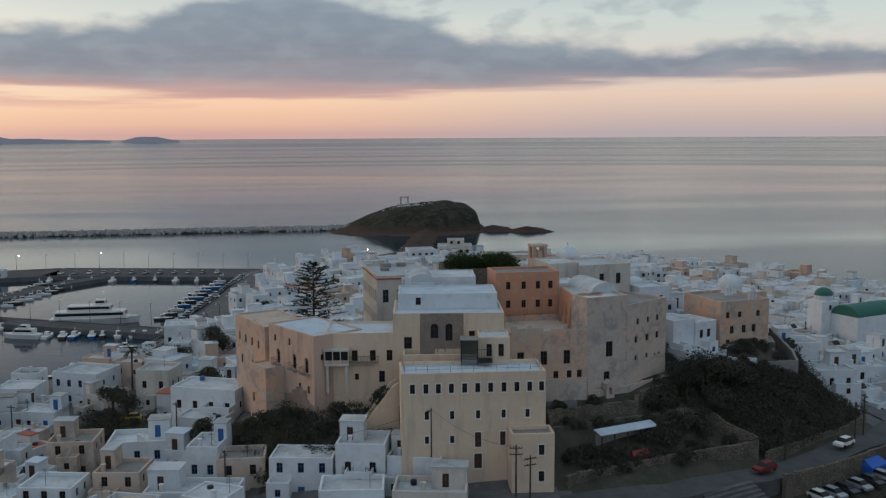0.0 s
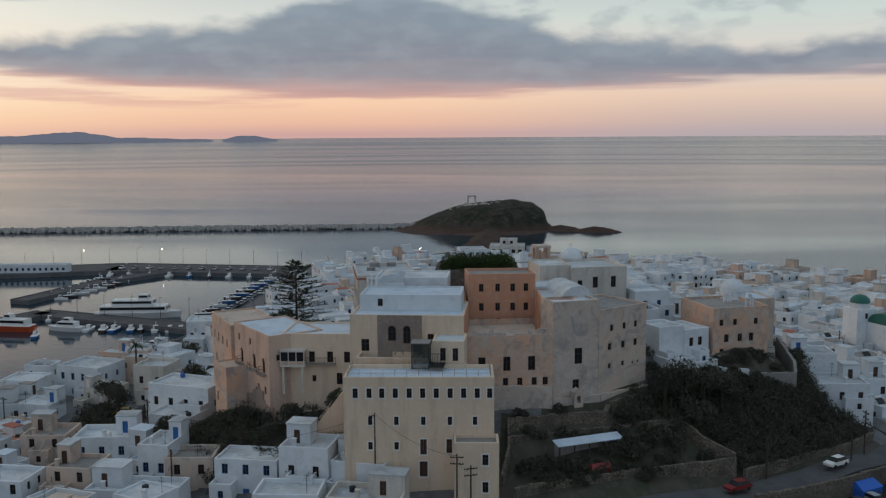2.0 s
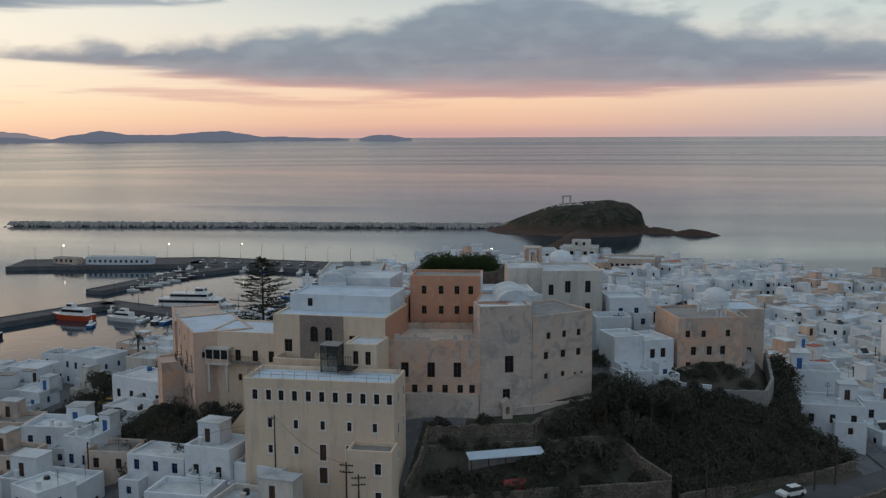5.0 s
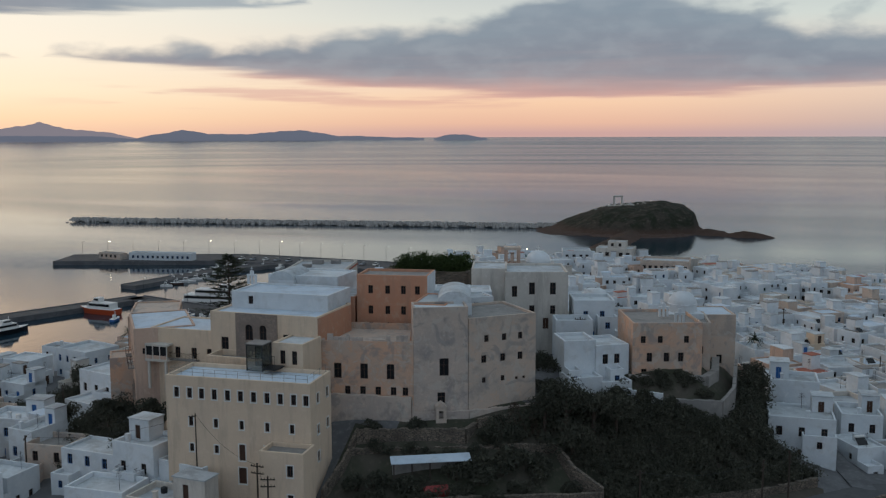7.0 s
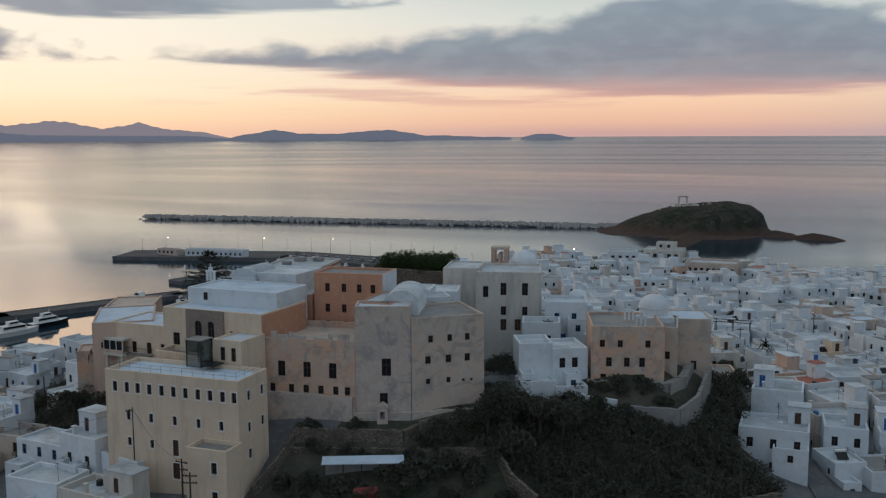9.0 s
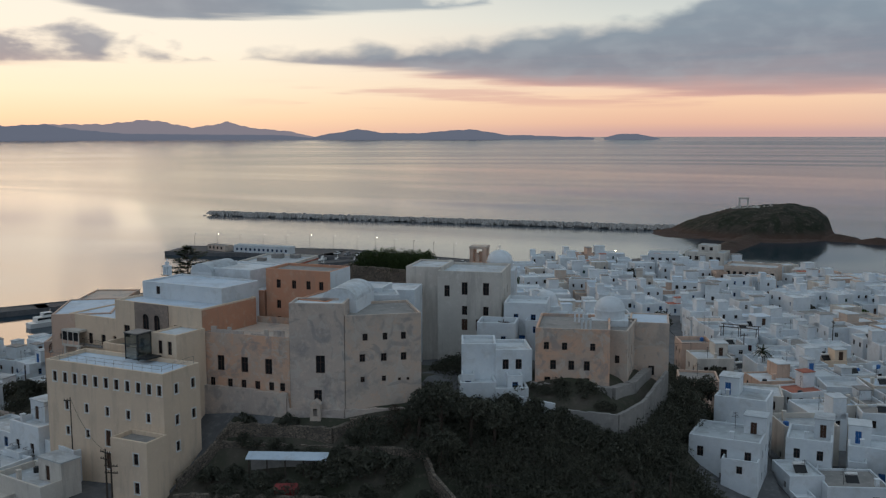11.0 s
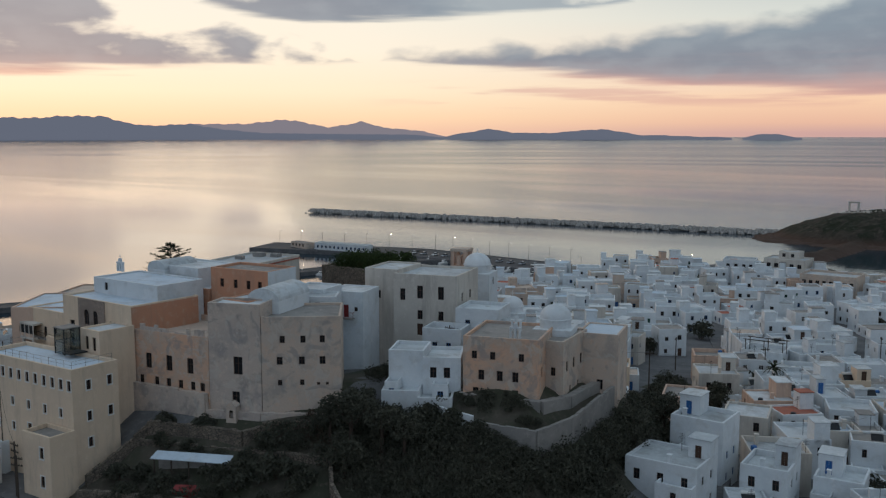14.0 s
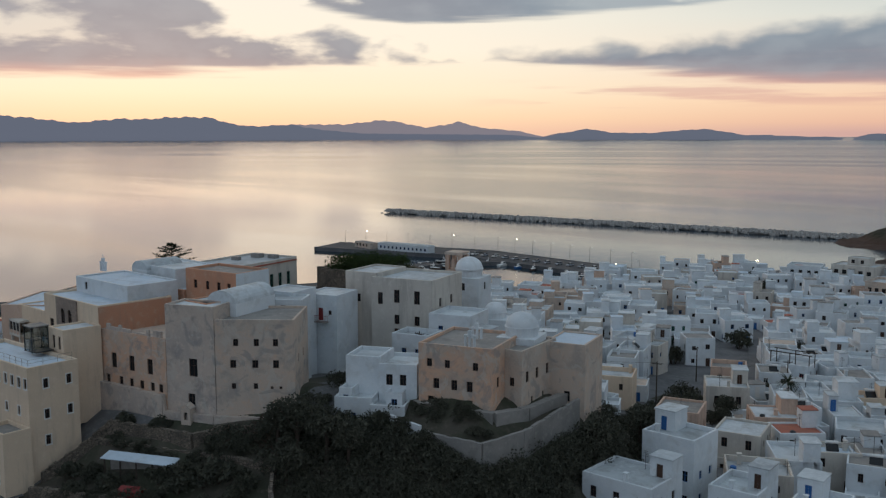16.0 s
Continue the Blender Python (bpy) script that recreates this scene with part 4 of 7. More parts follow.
# houses near the camera's side of the hill: front line, depth, ground, roof, wall, storeys
NEAR = [
    (70.2, 178.3, 80.1, 178.8, 8.0, 12.0, 19.2, WHITE, WOOD, "white house with brown shutters and a low terrace wall"),
    (70.4, 192.0, 78.2, 192.3, 7.0, 11.5, 21.6, WHITE, BLUE, "tall white house with blue balconies"),
    (58.8, 214.0, 65.6, 216.4, 8.0, 9.5, 17.4, PINK, WOOD, "faded pink house with a red-brown roof terrace"),
    (56.3, 236.0, 62.8, 240.0, 8.0, 9.0, 16.4, PALE, WOOD, "pale house with brown shutters above an arch"),
    (48.6, 252.0, 54.8, 255.3, 7.0, 8.5, 15.8, PINK, WOOD, "low pinkish house with a white roof"),
    (70.0, 212.8, 77.0, 214.6, 8.0, 10.0, 16.6, PALE, WOOD, "pale two-storey house with a flat roof"),
    (81.6, 190.0, 88.0, 190.6, 7.5, 10.0, 17.2, WHITE, WOOD, "white corner house beside the lane"),
    (89.6, 196.2, 96.0, 197.0, 7.0, 9.5, 15.4, WHITE, BLUE, "white house with blue doors"),
    (52.6, 268.0, 61.4, 269.0, 8.0, 7.5, 14.8, WHITE, RED, "white house with red shutters and a pergola"),
    (65.1, 258.0, 72.2, 260.8, 7.0, 7.5, 14.4, WHITE, BLUE, "white house with an arched upper window"),
    (81.8, 231.0, 89.0, 234.0, 8.0, 8.5, 15.2, WHITE, WOOD, "white two-storey house with a flat roof"),
    (-25.2, 131.2, -16.0, 130.8, 6.0, 12.5, 18.9, WHITE, BLUE, "white house with blue shutters and a checked awning"),
    (-15.5, 130.2, -8.4, 129.6, 6.5, 13.0, 21.3, WHITE, WOOD, "white house with two small iron balconies"),
    (-8.2, 130.4, -0.4, 129.0, 5.0, 13.5, 19.4, WHITE, WOOD, "white house with a wide flat roof"),
    (-16.9, 122.0, -8.1, 122.4, 6.0, 12.0, 17.5, WHITE, WOOD, "low white house with a paved roof terrace"),
    (-7.0, 121.6, 3.0, 121.0, 6.0, 12.5, 17.6, PALE, WOOD, "low pale house with a cluttered roof"),
    (-38.1, 134.8, -33.3, 134.4, 7.0, 11.0, 19.4, WHITE, BLUE, "white house with a blue door and carved cornice"),
    (-33.1, 132.6, -26.2, 133.4, 6.0, 11.5, 18.2, TAN, WOOD, "tan plaster house with a wooden door"),
    (-65.6, 150.6, -58.0, 151.3, 7.0, 8.5, 14.8, TAN, WOOD, "tan house with a pale concrete roof"),
    (-53.4, 144.6, -44.2, 145.9, 7.0, 9.5, 16.7, WHITE, BLUE, "white house with a terracotta roof terrace"),
    (-51.2, 132.6, -44.3, 132.4, 6.5, 10.0, 16.3, TAN, WOOD, "brown plaster house with a flat roof"),
    (-60.5, 128.6, -52.6, 128.2, 6.5, 9.5, 15.6, WHITE, WOOD, "white house with a roof terrace"),
    (-41.5, 124.6, -28.6, 124.4, 6.0, 11.0, 16.3, WHITE, WOOD, "long low white house"),
    (-48.2, 162.6, -36.2, 159.6, 7.5, 13.0, 21.0, WHITE, WOOD, "white house with a roof terrace and chimney"),
    (-45.6, 155.6, -37.4, 153.6, 5.5, 12.5, 17.6, WHITE, BLUE, "small white house below the terrace"),
    (-63.5, 190.4, -56.4, 189.6, 7.0, 9.0, 17.0, PALE, WOOD, "pale two-storey house with dark windows"),
    (-76.1, 252.9, -64.7, 255.5, 9.0, 4.5, 13.4, WHITE, WOOD, "tall white harbour house"),
    (-83.2, 196.3, -72.9, 193.7, 9.0, 8.0, 15.2, WHITE, BLUE, "white house with a shallow gabled roof"),
    (-93.0, 190.3, -85.0, 190.1, 7.0, 7.5, 13.2, WHITE, BLUE, "white house with blue windows"),
]


def wing(o, w, d, h, wall, paint):
    """A lower stepped volume with its own parapet, window and door, built against a house."""
    ww, wd, wh = random.uniform(0.35, 0.6) * w, random.uniform(1.6, 3.0), h * random.uniform(0.4, 0.72)
    px = random.choice([0.0, w - ww, (w - ww) / 2])
    s = Shape()
    holes = wall_faces(s, 0, ww, wd, -3.0, wh, [(ww * 0.5 - 0.4, wh - 2.0, ww * 0.5 + 0.4, wh - 0.9)])
    for k in (1, 3):
        wall_faces(s, k, ww, wd, -3.0, wh, [])
    t = 0.22
    s.box(0, 0, wh, ww, t, wh + 0.05)
    s.box(0, t, wh, t, wd, wh + 0.05)
    s.box(ww - t, t, wh, ww, wd, wh + 0.05)
    s.face([(t, t, wh - 0.5), (ww - t, t, wh - 0.5), (ww - t, wd, wh - 0.5), (t, wd, wh - 0.5)])
    for a, b in (((t, t), (t, wd)), ((ww - t, wd), (ww - t, t)), ((ww - t, t), (t, t))):
        s.face([(*a, wh - 0.5), (*b, wh - 0.5), (*b, wh), (*a, wh)])
    g = part("wing", s.mesh("wing", [wall]), o, pose(px, -wd, 0))
    for hh in holes:
        part("window", pane_mesh(0.8, 1.1, paint, False), g, pose((hh[0] + hh[2]) / 2, 0.2, hh[1]))


random.seed(3)
for ax, ay, bx, by, dp, z0, z1, wall, paint, lab in NEAR:
    w = math.hypot(bx - ax, by - ay)
    ops = []
    n = max(2, int(w / 2.6))
    for st in range(2 if z1 - z0 > 6.0 else 1):
        for i in range(n):
            u = w * (i + 0.5) / n
            if st == 0 and i == n // 2:
                ops.append((0, u, 0.05, 1.0, 2.1, paint, True))
            else:
                ops.append((0, u, 3.2 * st + 1.0, 0.9, 1.3 if st == 0 else 1.5, paint, False))
        for k in (1, 3):
            ops += [(k, dp * f, 3.2 * st + 1.1, 0.8, 1.2, paint, False) for f in (0.3, 0.7)]
    o = building("near_house", lab, (ax, ay), (bx, by), dp, z0, z1, wall, CONCRETE if wall in (TAN, PINK) else ROOF, ops, parapet=random.choice([0.35, 0.6, 0.8]), group="houses below the castle")
    h = z1 - z0
    wing(o, w, dp, h, wall, paint)
    if random.random() < 0.45:
        continue
    a, b = w * random.uniform(0.3, 0.5), dp * random.uniform(0.35, 0.6)
    px, py = random.choice([0.02, w - a - 0.02]), dp - b - 0.02
    s = Shape()
    wall_faces(s, 0, a, b, h - 0.9, h + 2.2, [(a * 0.3, h - 0.6, a * 0.3 + 0.9, h + 1.4)])
    for k in (1, 2, 3):
        wall_faces(s, k, a, b, h - 0.9, h + 2.2, [])
    part("roof_room", s.mesh("roof_room", [wall]), o, pose(px, py, 0))
    part("door", pane_mesh(0.9, 2.0, paint, True), o, pose(px + a * 0.3 + 0.45, py + 0.2, h - 0.6))
    s = Shape()
    s.box(px - 0.12, py - 0.12, h + 2.2, px + a + 0.12, py + b + 0.1, h + 2.36)
    part("room_roof", s.mesh("room_roof", [ROOF]), o)
    s = Shape()
    cx = px + a * 0.5 if px < 1 else px - 1.2
    cx = min(max(cx, 0.4), w - 1.0)
    s.box(cx, 0.6, h - 0.9, cx + 0.5, 1.1, h + 0.9)
    s.box(cx - 0.08, 0.52, h + 0.9, cx + 0.58, 1.18, h + 1.0)
    part("chimney", s.mesh("chimney", [wall]), o)

# ---- town houses ----
random.seed(11)
taken = []
BUILT = [o for o in bpy.data.objects if o.parent is None and o.get("category") == "house"]
for o in BUILT:
    xs = [(o.matrix_basis @ Vector(c)) for ch in o.children if ch.name.startswith("wall") for c in ch.bound_box]
    taken.append((sum(v.x for v in xs) / 8, sum(v.y for v in xs) / 8, max((xs[0] - v).xy.length for v in xs) / 2))


STREETS = [[(84, 168), (79, 186), (74, 204), (67, 222), (56, 246), (40, 290), (20, 330)], [(84, 168), (110, 186), (140, 196)], [(-66, 200), (-56, 165), (-54, 120)], [(110, 215), (76, 290), (40, 380)]]


def near_street(x, y, d):
    for st in STREETS:
        for (ax, ay), (bx, by) in zip(st, st[1:]):
            dx, dy = bx - ax, by - ay
            t = max(0, min(1, ((x - ax) * dx + (y - ay) * dy) / (dx * dx + dy * dy)))
            if math.hypot(x - ax - t * dx, y - ay - t * dy) < d:
                return True
    return False


LABELS = {"WHITE": "white limewashed cubic town house with a flat roof", "CREAM": "cream plaster town house with a flat roof", "PALE": "pale weathered town house with a flat roof", "PINK": "faded pink town house with a flat roof", "TAN": "tan plaster town house with a flat roof"}


def town_house(x, y, w, d, ang, storeys, far=False):
    z = min(gz(x + dx * w * 0.4, y + dy * d * 0.4) for dx in (-1, 1) for dy in (-1, 1))
    h = 3.1 * storeys + random.uniform(0.1, 0.8)
    kind = random.choices(["WHITE", "PALE", "CREAM", "PINK", "TAN"], [84, 8, 1, 3, 4])[0]
    wall = {"WHITE": WHITE, "PALE": PALE, "CREAM": CREAM, "PINK": PINK, "TAN": TAN}[kind]
    roof = random.choices([ROOF, ROOF_BLUE, CONCRETE, TERRA, TAN], [66, 8, 20, 2, 4])[0]
    c, sn = math.cos(ang), math.sin(ang)

    def at(u, v):
        return (x + c * u - sn * v, y + sn * u + c * v)

    ops = []
    paint = random.choices([WOOD, BLUE, GREEN, TRIM], [62, 24, 6, 8])[0]
    for k in (0, 1, 3):
        ln = w if k == 0 else d
        n = max(1, int(ln / 2.9))
        for st in range(storeys):
            for i in range(n):
                if random.random() < (0.14 if k == 0 else 0.32):
                    continue
                u = ln * (i + 0.5) / n + random.uniform(-0.3, 0.3)
                if st == 0 and k == 0 and i == n // 2:
                    ops.append((k, u, 0.05, 1.0, 2.1, paint, True))
                else:
                    ops.append((k, u, 3.1 * st + random.uniform(0.9, 1.15), random.choice([0.7, 0.8, 0.9, 1.0]), random.choice([1.0, 1.2, 1.3]), paint, False))
    o = building("town_house", LABELS[kind], at(-w / 2, -d / 2), at(w / 2, -d / 2), d, z, z + h, wall, roof, ops, parapet=random.choice([0.25, 0.35, 0.6, 0.8]), group="flat-roofed town houses", thick=0.25)
    if not far:
        roof_bits(o, w, d, h)
    if not far and random.random() < 0.45:
        wing(o, w, d, h, wall, paint)
    r = random.random()
    if r < 0.5:
        # roof-top room
        s = Shape()
        a, b = random.uniform(0.3, 0.5) * w, random.uniform(0.35, 0.6) * d
        px, py = random.choice([0.0, w - a]), random.choice([d - b, d - b, 0.3])
        top = random.choice([1.2, 2.2, 2.4, 2.6])
        s.box(px, py, h - 1.0, px + a, py + b, h + top)
        part("roof_room", s.mesh("roof_room", [wall]), o)
        s = Shape()
        s.box(px - 0.1, py - 0.1, h + top, px + a + 0.1, py + b + 0.1, h + top + 0.14)
        part("room_roof", s.mesh("room_roof", [roof]), o)
        if not far and top > 2 and random.random() < 0.6:
            part("door", pane_mesh(0.9, 2.0, paint, True), o, pose(px + a / 2, py - 0.003, h - 0.2))
    if r > 0.4 and not far:
        s = Shape()
        px, py = random.uniform(0.6, w - 1), random.uniform(0.6, d - 1)
        s.box(px, py, h - 0.8, px + 0.55, py + 0.55, h + 0.7)
        s.box(px - 0.08, py - 0.08, h + 0.7, px + 0.63, py + 0.63, h + 0.8)
        part("chimney", s.mesh("chimney", [wall]), o)
    if random.random() < 0.3 and not far:
        # solar heater: tilted panel and tank on a stand
        s = Shape()
        px, py, zz = w * 0.5, d * 0.3, h - 0.5
        s.face([(px - 0.9, py, zz + 0.2), (px + 0.9, py, zz + 0.2), (px + 0.9, py + 1.1, zz + 1.1), (px - 0.9, py + 1.1, zz + 1.1)], 0)
        s.face([(px - 0.9, py, zz + 0.14), (px - 0.9, py + 1.1, zz + 1.04), (px + 0.9, py + 1.1, zz + 1.04), (px + 0.9, py, zz + 0.14)], 1)
        s.bar((px - 0.9, py + 1.25, zz + 1.25), (px + 0.9, py + 1.25, zz + 1.25), 0.25, 1, 8)
        for q in (-0.8, 0.8):
            s.bar((px + q, py + 1.1, zz - 0.4), (px + q, py + 1.1, zz + 1.1), 0.03, 1, 4)
        part("solar_heater", s.mesh("solar_heater", [DARK_GLASS, TRIM]), o)
    return o


def fill(poly, base_ang, gap, size, storeys, limit, far=False, step=5.0):
    xs, ys = [p[0] for p in poly], [p[1] for p in poly]
    spots = []
    x = min(xs)
    while x < max(xs):
        y = min(ys)
        while y < max(ys):
            spots.append((x + random.uniform(-2, 2), y + random.uniform(-2, 2)))
            y += step
        x += step
    random.shuffle(spots)
    made = []
    for x, y in spots:
        if len(made) >= limit:
            break
        if not in_poly(x, y, poly) or any(in_poly(x, y, g) for g in GREEN_ZONES):
            continue
        if float(coast_distance(np.array([x]), np.array([y]))[0]) < 7 or near_street(x, y, 4.4):
            continue
        w, d = random.uniform(*size), random.uniform(size[0], size[1] * 0.85)
        r = math.hypot(w, d) / 2
        if any(in_poly(x + q * r, y + v * r, g) for g in GREEN_ZONES for q, v in ((0.8, 0), (-0.8, 0), (0, 0.8), (0, -0.8))):
            continue
        if any(math.hypot(x - a, y - b) < (r + q) * gap for a, b, q in taken):
            continue
        taken.append((x, y, r))
        made.append(town_house(x, y, w, d, radians(base_ang + random.choice([0, 0, 0, 90, -12, 12]) + random.uniform(-5, 5)), random.choice(storeys), far))
    return made




def roof_bits(o, w, d, h):
    """A television mast and a small water tank on a roof."""
    if random.random() < 0.5:
        s = Shape()
        px, py = random.uniform(0.5, w - 0.5), random.uniform(0.5, d - 0.5)
        s.bar((px, py, h - 0.9), (px, py, h + 2.0), 0.035, 0, 4)
        for k in range(4):
            s.bar((px - 0.5 + 0.06 * k, py, h + 1.2 + k * 0.22), (px + 0.5 - 0.06 * k, py, h + 1.2 + k * 0.22), 0.025, 0, 3)
        part("antenna", s.mesh("antenna", [METAL]), o)
    if random.random() < 0.3:
        s = Shape()
        px, py = random.uniform(0.8, w - 0.8), random.uniform(0.8, d - 0.8)
        s.tube([(px, py, h - 0.85, 0.45), (px, py, h + 0.1, 0.45), (px, py, h + 0.22, 0.2)], 10)
        part("water_tank", s.mesh("water_tank", [random.choice([TRIM, METAL, BLUE])]), o)


for o in [q for q in bpy.data.objects if q.name.startswith("near_house")]:
    bb = [ch for ch in o.children if ch.name.startswith("roof") and not ch.name.startswith("roof_room")][0]
    c = [Vector(v) for v in bb.bound_box]
    roof_bits(o, max(v.x for v in c), max(v.y for v in c), max(v.z for v in c) + 0.6)
# near streets: single houses
fill([(66, 176), (120, 200), (150, 230), (140, 290), (60, 300), (40, 280), (56, 222)], 35, 0.66, (5.0, 9.0), [1, 2, 2, 2], 120, step=3.5)
fill([(-104, 200), (-88, 222), (-72, 246), (-34, 170), (-30, 130), (-30, 110), (-90, 110), (-120, 200)], -8, 0.68, (5.0, 8.5), [1, 1, 2], 75, step=3.5)
fill([(20, 190), (48, 184), (62, 200), (50, 236), (20, 280), (4, 205)], 25, 0.66, (5.5, 9.5), [2, 2, 1], 60, step=3.5)
# far quarters, past what one could count
far_houses = fill([(-72, 262), (-72, 430), (-30, 462), (34, 440), (60, 300), (40, 280), (20, 280), (4, 205), (-20, 205), (-40, 185), (-60, 240)], 30, 0.64, (5.5, 9.5), [1, 2, 2], 230, True, 4.0)
far_houses += fill([(60, 300), (140, 290), (150, 230), (190, 270), (160, 350), (104, 430), (30, 445)], 40, 0.64, (5.5, 9.5), [1, 2, 2], 200, True, 4.0)


def merge(houses, name, label, category):
    """Joins distant houses into one object."""
    mats, verts, faces, idx = [], [], [], []
    kids = {h: [] for h in houses}
    for o in bpy.data.objects:
        if o.parent in kids:
            kids[o.parent].append(o)
    for h in houses:
        for ch in kids[h]:
            m = h.matrix_basis @ ch.matrix_basis
            base = len(verts)
            me = ch.data
            verts += [tuple(m @ v.co) for v in me.vertices]
            for mt in me.materials:
                if mt not in mats:
                    mats.append(mt)
            where = [mats.index(mt) for mt in me.materials]
            for p in me.polygons:
                faces.append([base + i for i in p.vertices])
                idx.append(where[p.material_index])
    bpy.data.batch_remove([o for h in houses for o in (*kids[h], h)])
    me = bpy.data.meshes.new(name)
    me.from_pydata(verts, [], faces)
    for mt in mats:
        me.materials.append(mt)
    me.polygons.foreach_set("material_index", idx)
    return thing(name, label, category, data=me, kind="stuff")


merge(far_houses, "far_town_houses", "crowded white cubic houses of the lower town", "houses")

# ---- details of the castle houses ----


def find(name):
    return bpy.data.objects[name]


# bare stone panel on the cream house, with arched windows
s = Shape()
holes = wall_faces(s, 0, 6.7, 0.14, 0.0, 10.45, [(1.6, 6.6, 2.8, 8.9), (3.9, 6.2, 5.0, 8.9), (2.7, 2.4, 3.8, 5.0)], 0.14)
s.box(0, 0, 10.45, 6.7, 0.14, 10.5)
s.face([(0, 0, 0), (0, 0, 10.45), (0, 0.14, 10.45), (0, 0.14, 0)])
s.face([(6.7, 0, 0), (6.7, 0.14, 0), (6.7, 0.14, 10.45), (6.7, 0, 10.45)])
panel = part("stone_panel", s.mesh("stone_panel", [STONE_FINE]), find("cream_house"), pose(4.2, -0.15, 0), "bare brown stone panel")
for u0, h0, u1, h1 in holes:
    part("window", pane_mesh(u1 - u0, h1 - h0, WOOD, False), panel, pose((u0 + u1) / 2, 0.13, h0))
    a = Shape()
    n = 10
    r = (u1 - u0) / 2
    for k in range(n):
        t0, t1 = math.pi * k / n, math.pi * (k + 1) / n
        p = [(math.cos(t) * q, math.sin(t) * q) for t, q in ((t0, r), (t1, r), (t1, r + 0.2), (t0, r + 0.2))]
        a.face([(x, -0.05, z) for x, z in p])
        a.face([(p[3][0], -0.05, p[3][1]), (p[2][0], -0.05, p[2][1]), (p[2][0], 0.0, p[2][1]), (p[3][0], 0.0, p[3][1])])
    part("arch", a.mesh("arch", [STONE_FINE]), panel, pose((u0 + u1) / 2, 0, h1 - r))

s = Shape()
s.box(11.15, 0.03, 0, 11.2, 6.77, 11.5)
part("side_plaster", s.mesh("side_plaster", [WHITE]), find("orange_palace"), None, "white limewashed side wall")
s = Shape()
s.box(17.2, 0.05, 0, 17.28, 11.9, 10.3)
part("side_plaster", s.mesh("side_plaster", [ORANGE]), find("cream_house"), None, "faded orange plastered side wall")

# terracotta eave band round the school, and roof vents
long_school = find("long_school")
for nm, b in (("eave_band", (-0.14, -0.14, 11.3, 11.05, -0.004, 11.55)), ("eave_band", (-0.14, 0.0, 11.3, -0.004, 16.5, 11.55)), ("eave_band", (10.92, 0.0, 11.3, 11.06, 16.5, 11.55)),
              ("vent", (3.0, 12.5, 11.65, 5.0, 14.0, 12.5)), ("vent", (6.4, 13.4, 11.65, 8.2, 14.6, 12.4)), ("vent", (2.2, 8.0, 11.65, 3.8, 9.0, 12.3))):
    s = Shape()
    s.box(*b)
    part(nm, s.mesh(nm, [TERRA if nm == "eave_band" else CONCRETE]), long_school)
for u in (1.6, 4.6, 7.6):
    s = Shape()
    s.face([(u, -0.9, 0), (u + 0.8, -0.9, 0), (u + 0.8, -0.02, 7.6), (u, -0.02, 7.6)])
    s.face([(u, -0.9, 0), (u, -0.02, 7.6), (u, -0.02, 0)])
    s.face([(u + 0.8, -0.9, 0), (u + 0.8, -0.02, 0), (u + 0.8, -0.02, 7.6)])
    part("buttress", s.mesh("buttress", [ORANGE]), find("orange_link"))
random.seed(17)
s = Shape()
for k in range(23):
    top = 2.2 + 1.1 * math.sin(k * 0.5) + random.uniform(-0.5, 0.5)
    s.box(k * 0.6, -0.12 - random.uniform(0, 0.06), -4, k * 0.6 + 0.6, -0.004, top)
part("stone_foot", s.mesh("stone_foot", [STONE_FINE]), find("pink_house"), None, "bare brown rubble foot of the wall")
for u in (3.0, 8.0, 11.6):
    s = Shape()
    n, r = 10, 0.5
    s.face([(u + r * math.cos(math.pi * k / n), -0.03, 7.7 + r * math.sin(math.pi * k / n)) for k in range(n + 1)])
    part("arch_light", s.mesh("arch_light", [WOOD]), find("pink_house"))
# broken crest of the worn terrace house
random.seed(19)
terrace_house = find("worn_terrace_house")
u = 0.1
while u < 12.4:
    l, hgt = random.uniform(0.5, 1.2), random.choice([0.0, 0.25, 0.5, 0.9])
    if hgt:
        s = Shape()
        s.box(u, 0.02, 11.24, u + l, 0.3, 11.24 + hgt)
        part("broken_crest", s.mesh("broken_crest", [GREY]), terrace_house)
    u += l + 0.05

# roof rail of the tall cream building
school = find("convent_school")


def railing(parent, pts, h=1.0, mat=METAL, gap=1.6):
    rail = Shape()
    for (ax, ay, z), (bx, by, _) in zip(pts, pts[1:]):
        n = max(1, int(math.hypot(bx - ax, by - ay) / gap))
        for i in range(n + 1):
            t = i / n
            post = Shape()
            post.bar((0, 0, 0), (0, 0, h), 0.03, 0, 4)
            part("rail_post", post.mesh("rail_post", [mat]), parent, pose(ax + (bx - ax) * t, ay + (by - ay) * t, z))
        for q in (0.5, 1.0):
            rail.bar((ax, ay, z + h * q), (bx, by, z + h * q), 0.022, 0, 4)
    return part("rail", rail.mesh("rail", [mat]), parent)


railing(school, [(0.5, 6.7, 14.1), (0.5, 0.45, 14.1), (20.1, 0.45, 14.1), (20.1, 6.7, 14.1)], 0.95, CONCRETE)

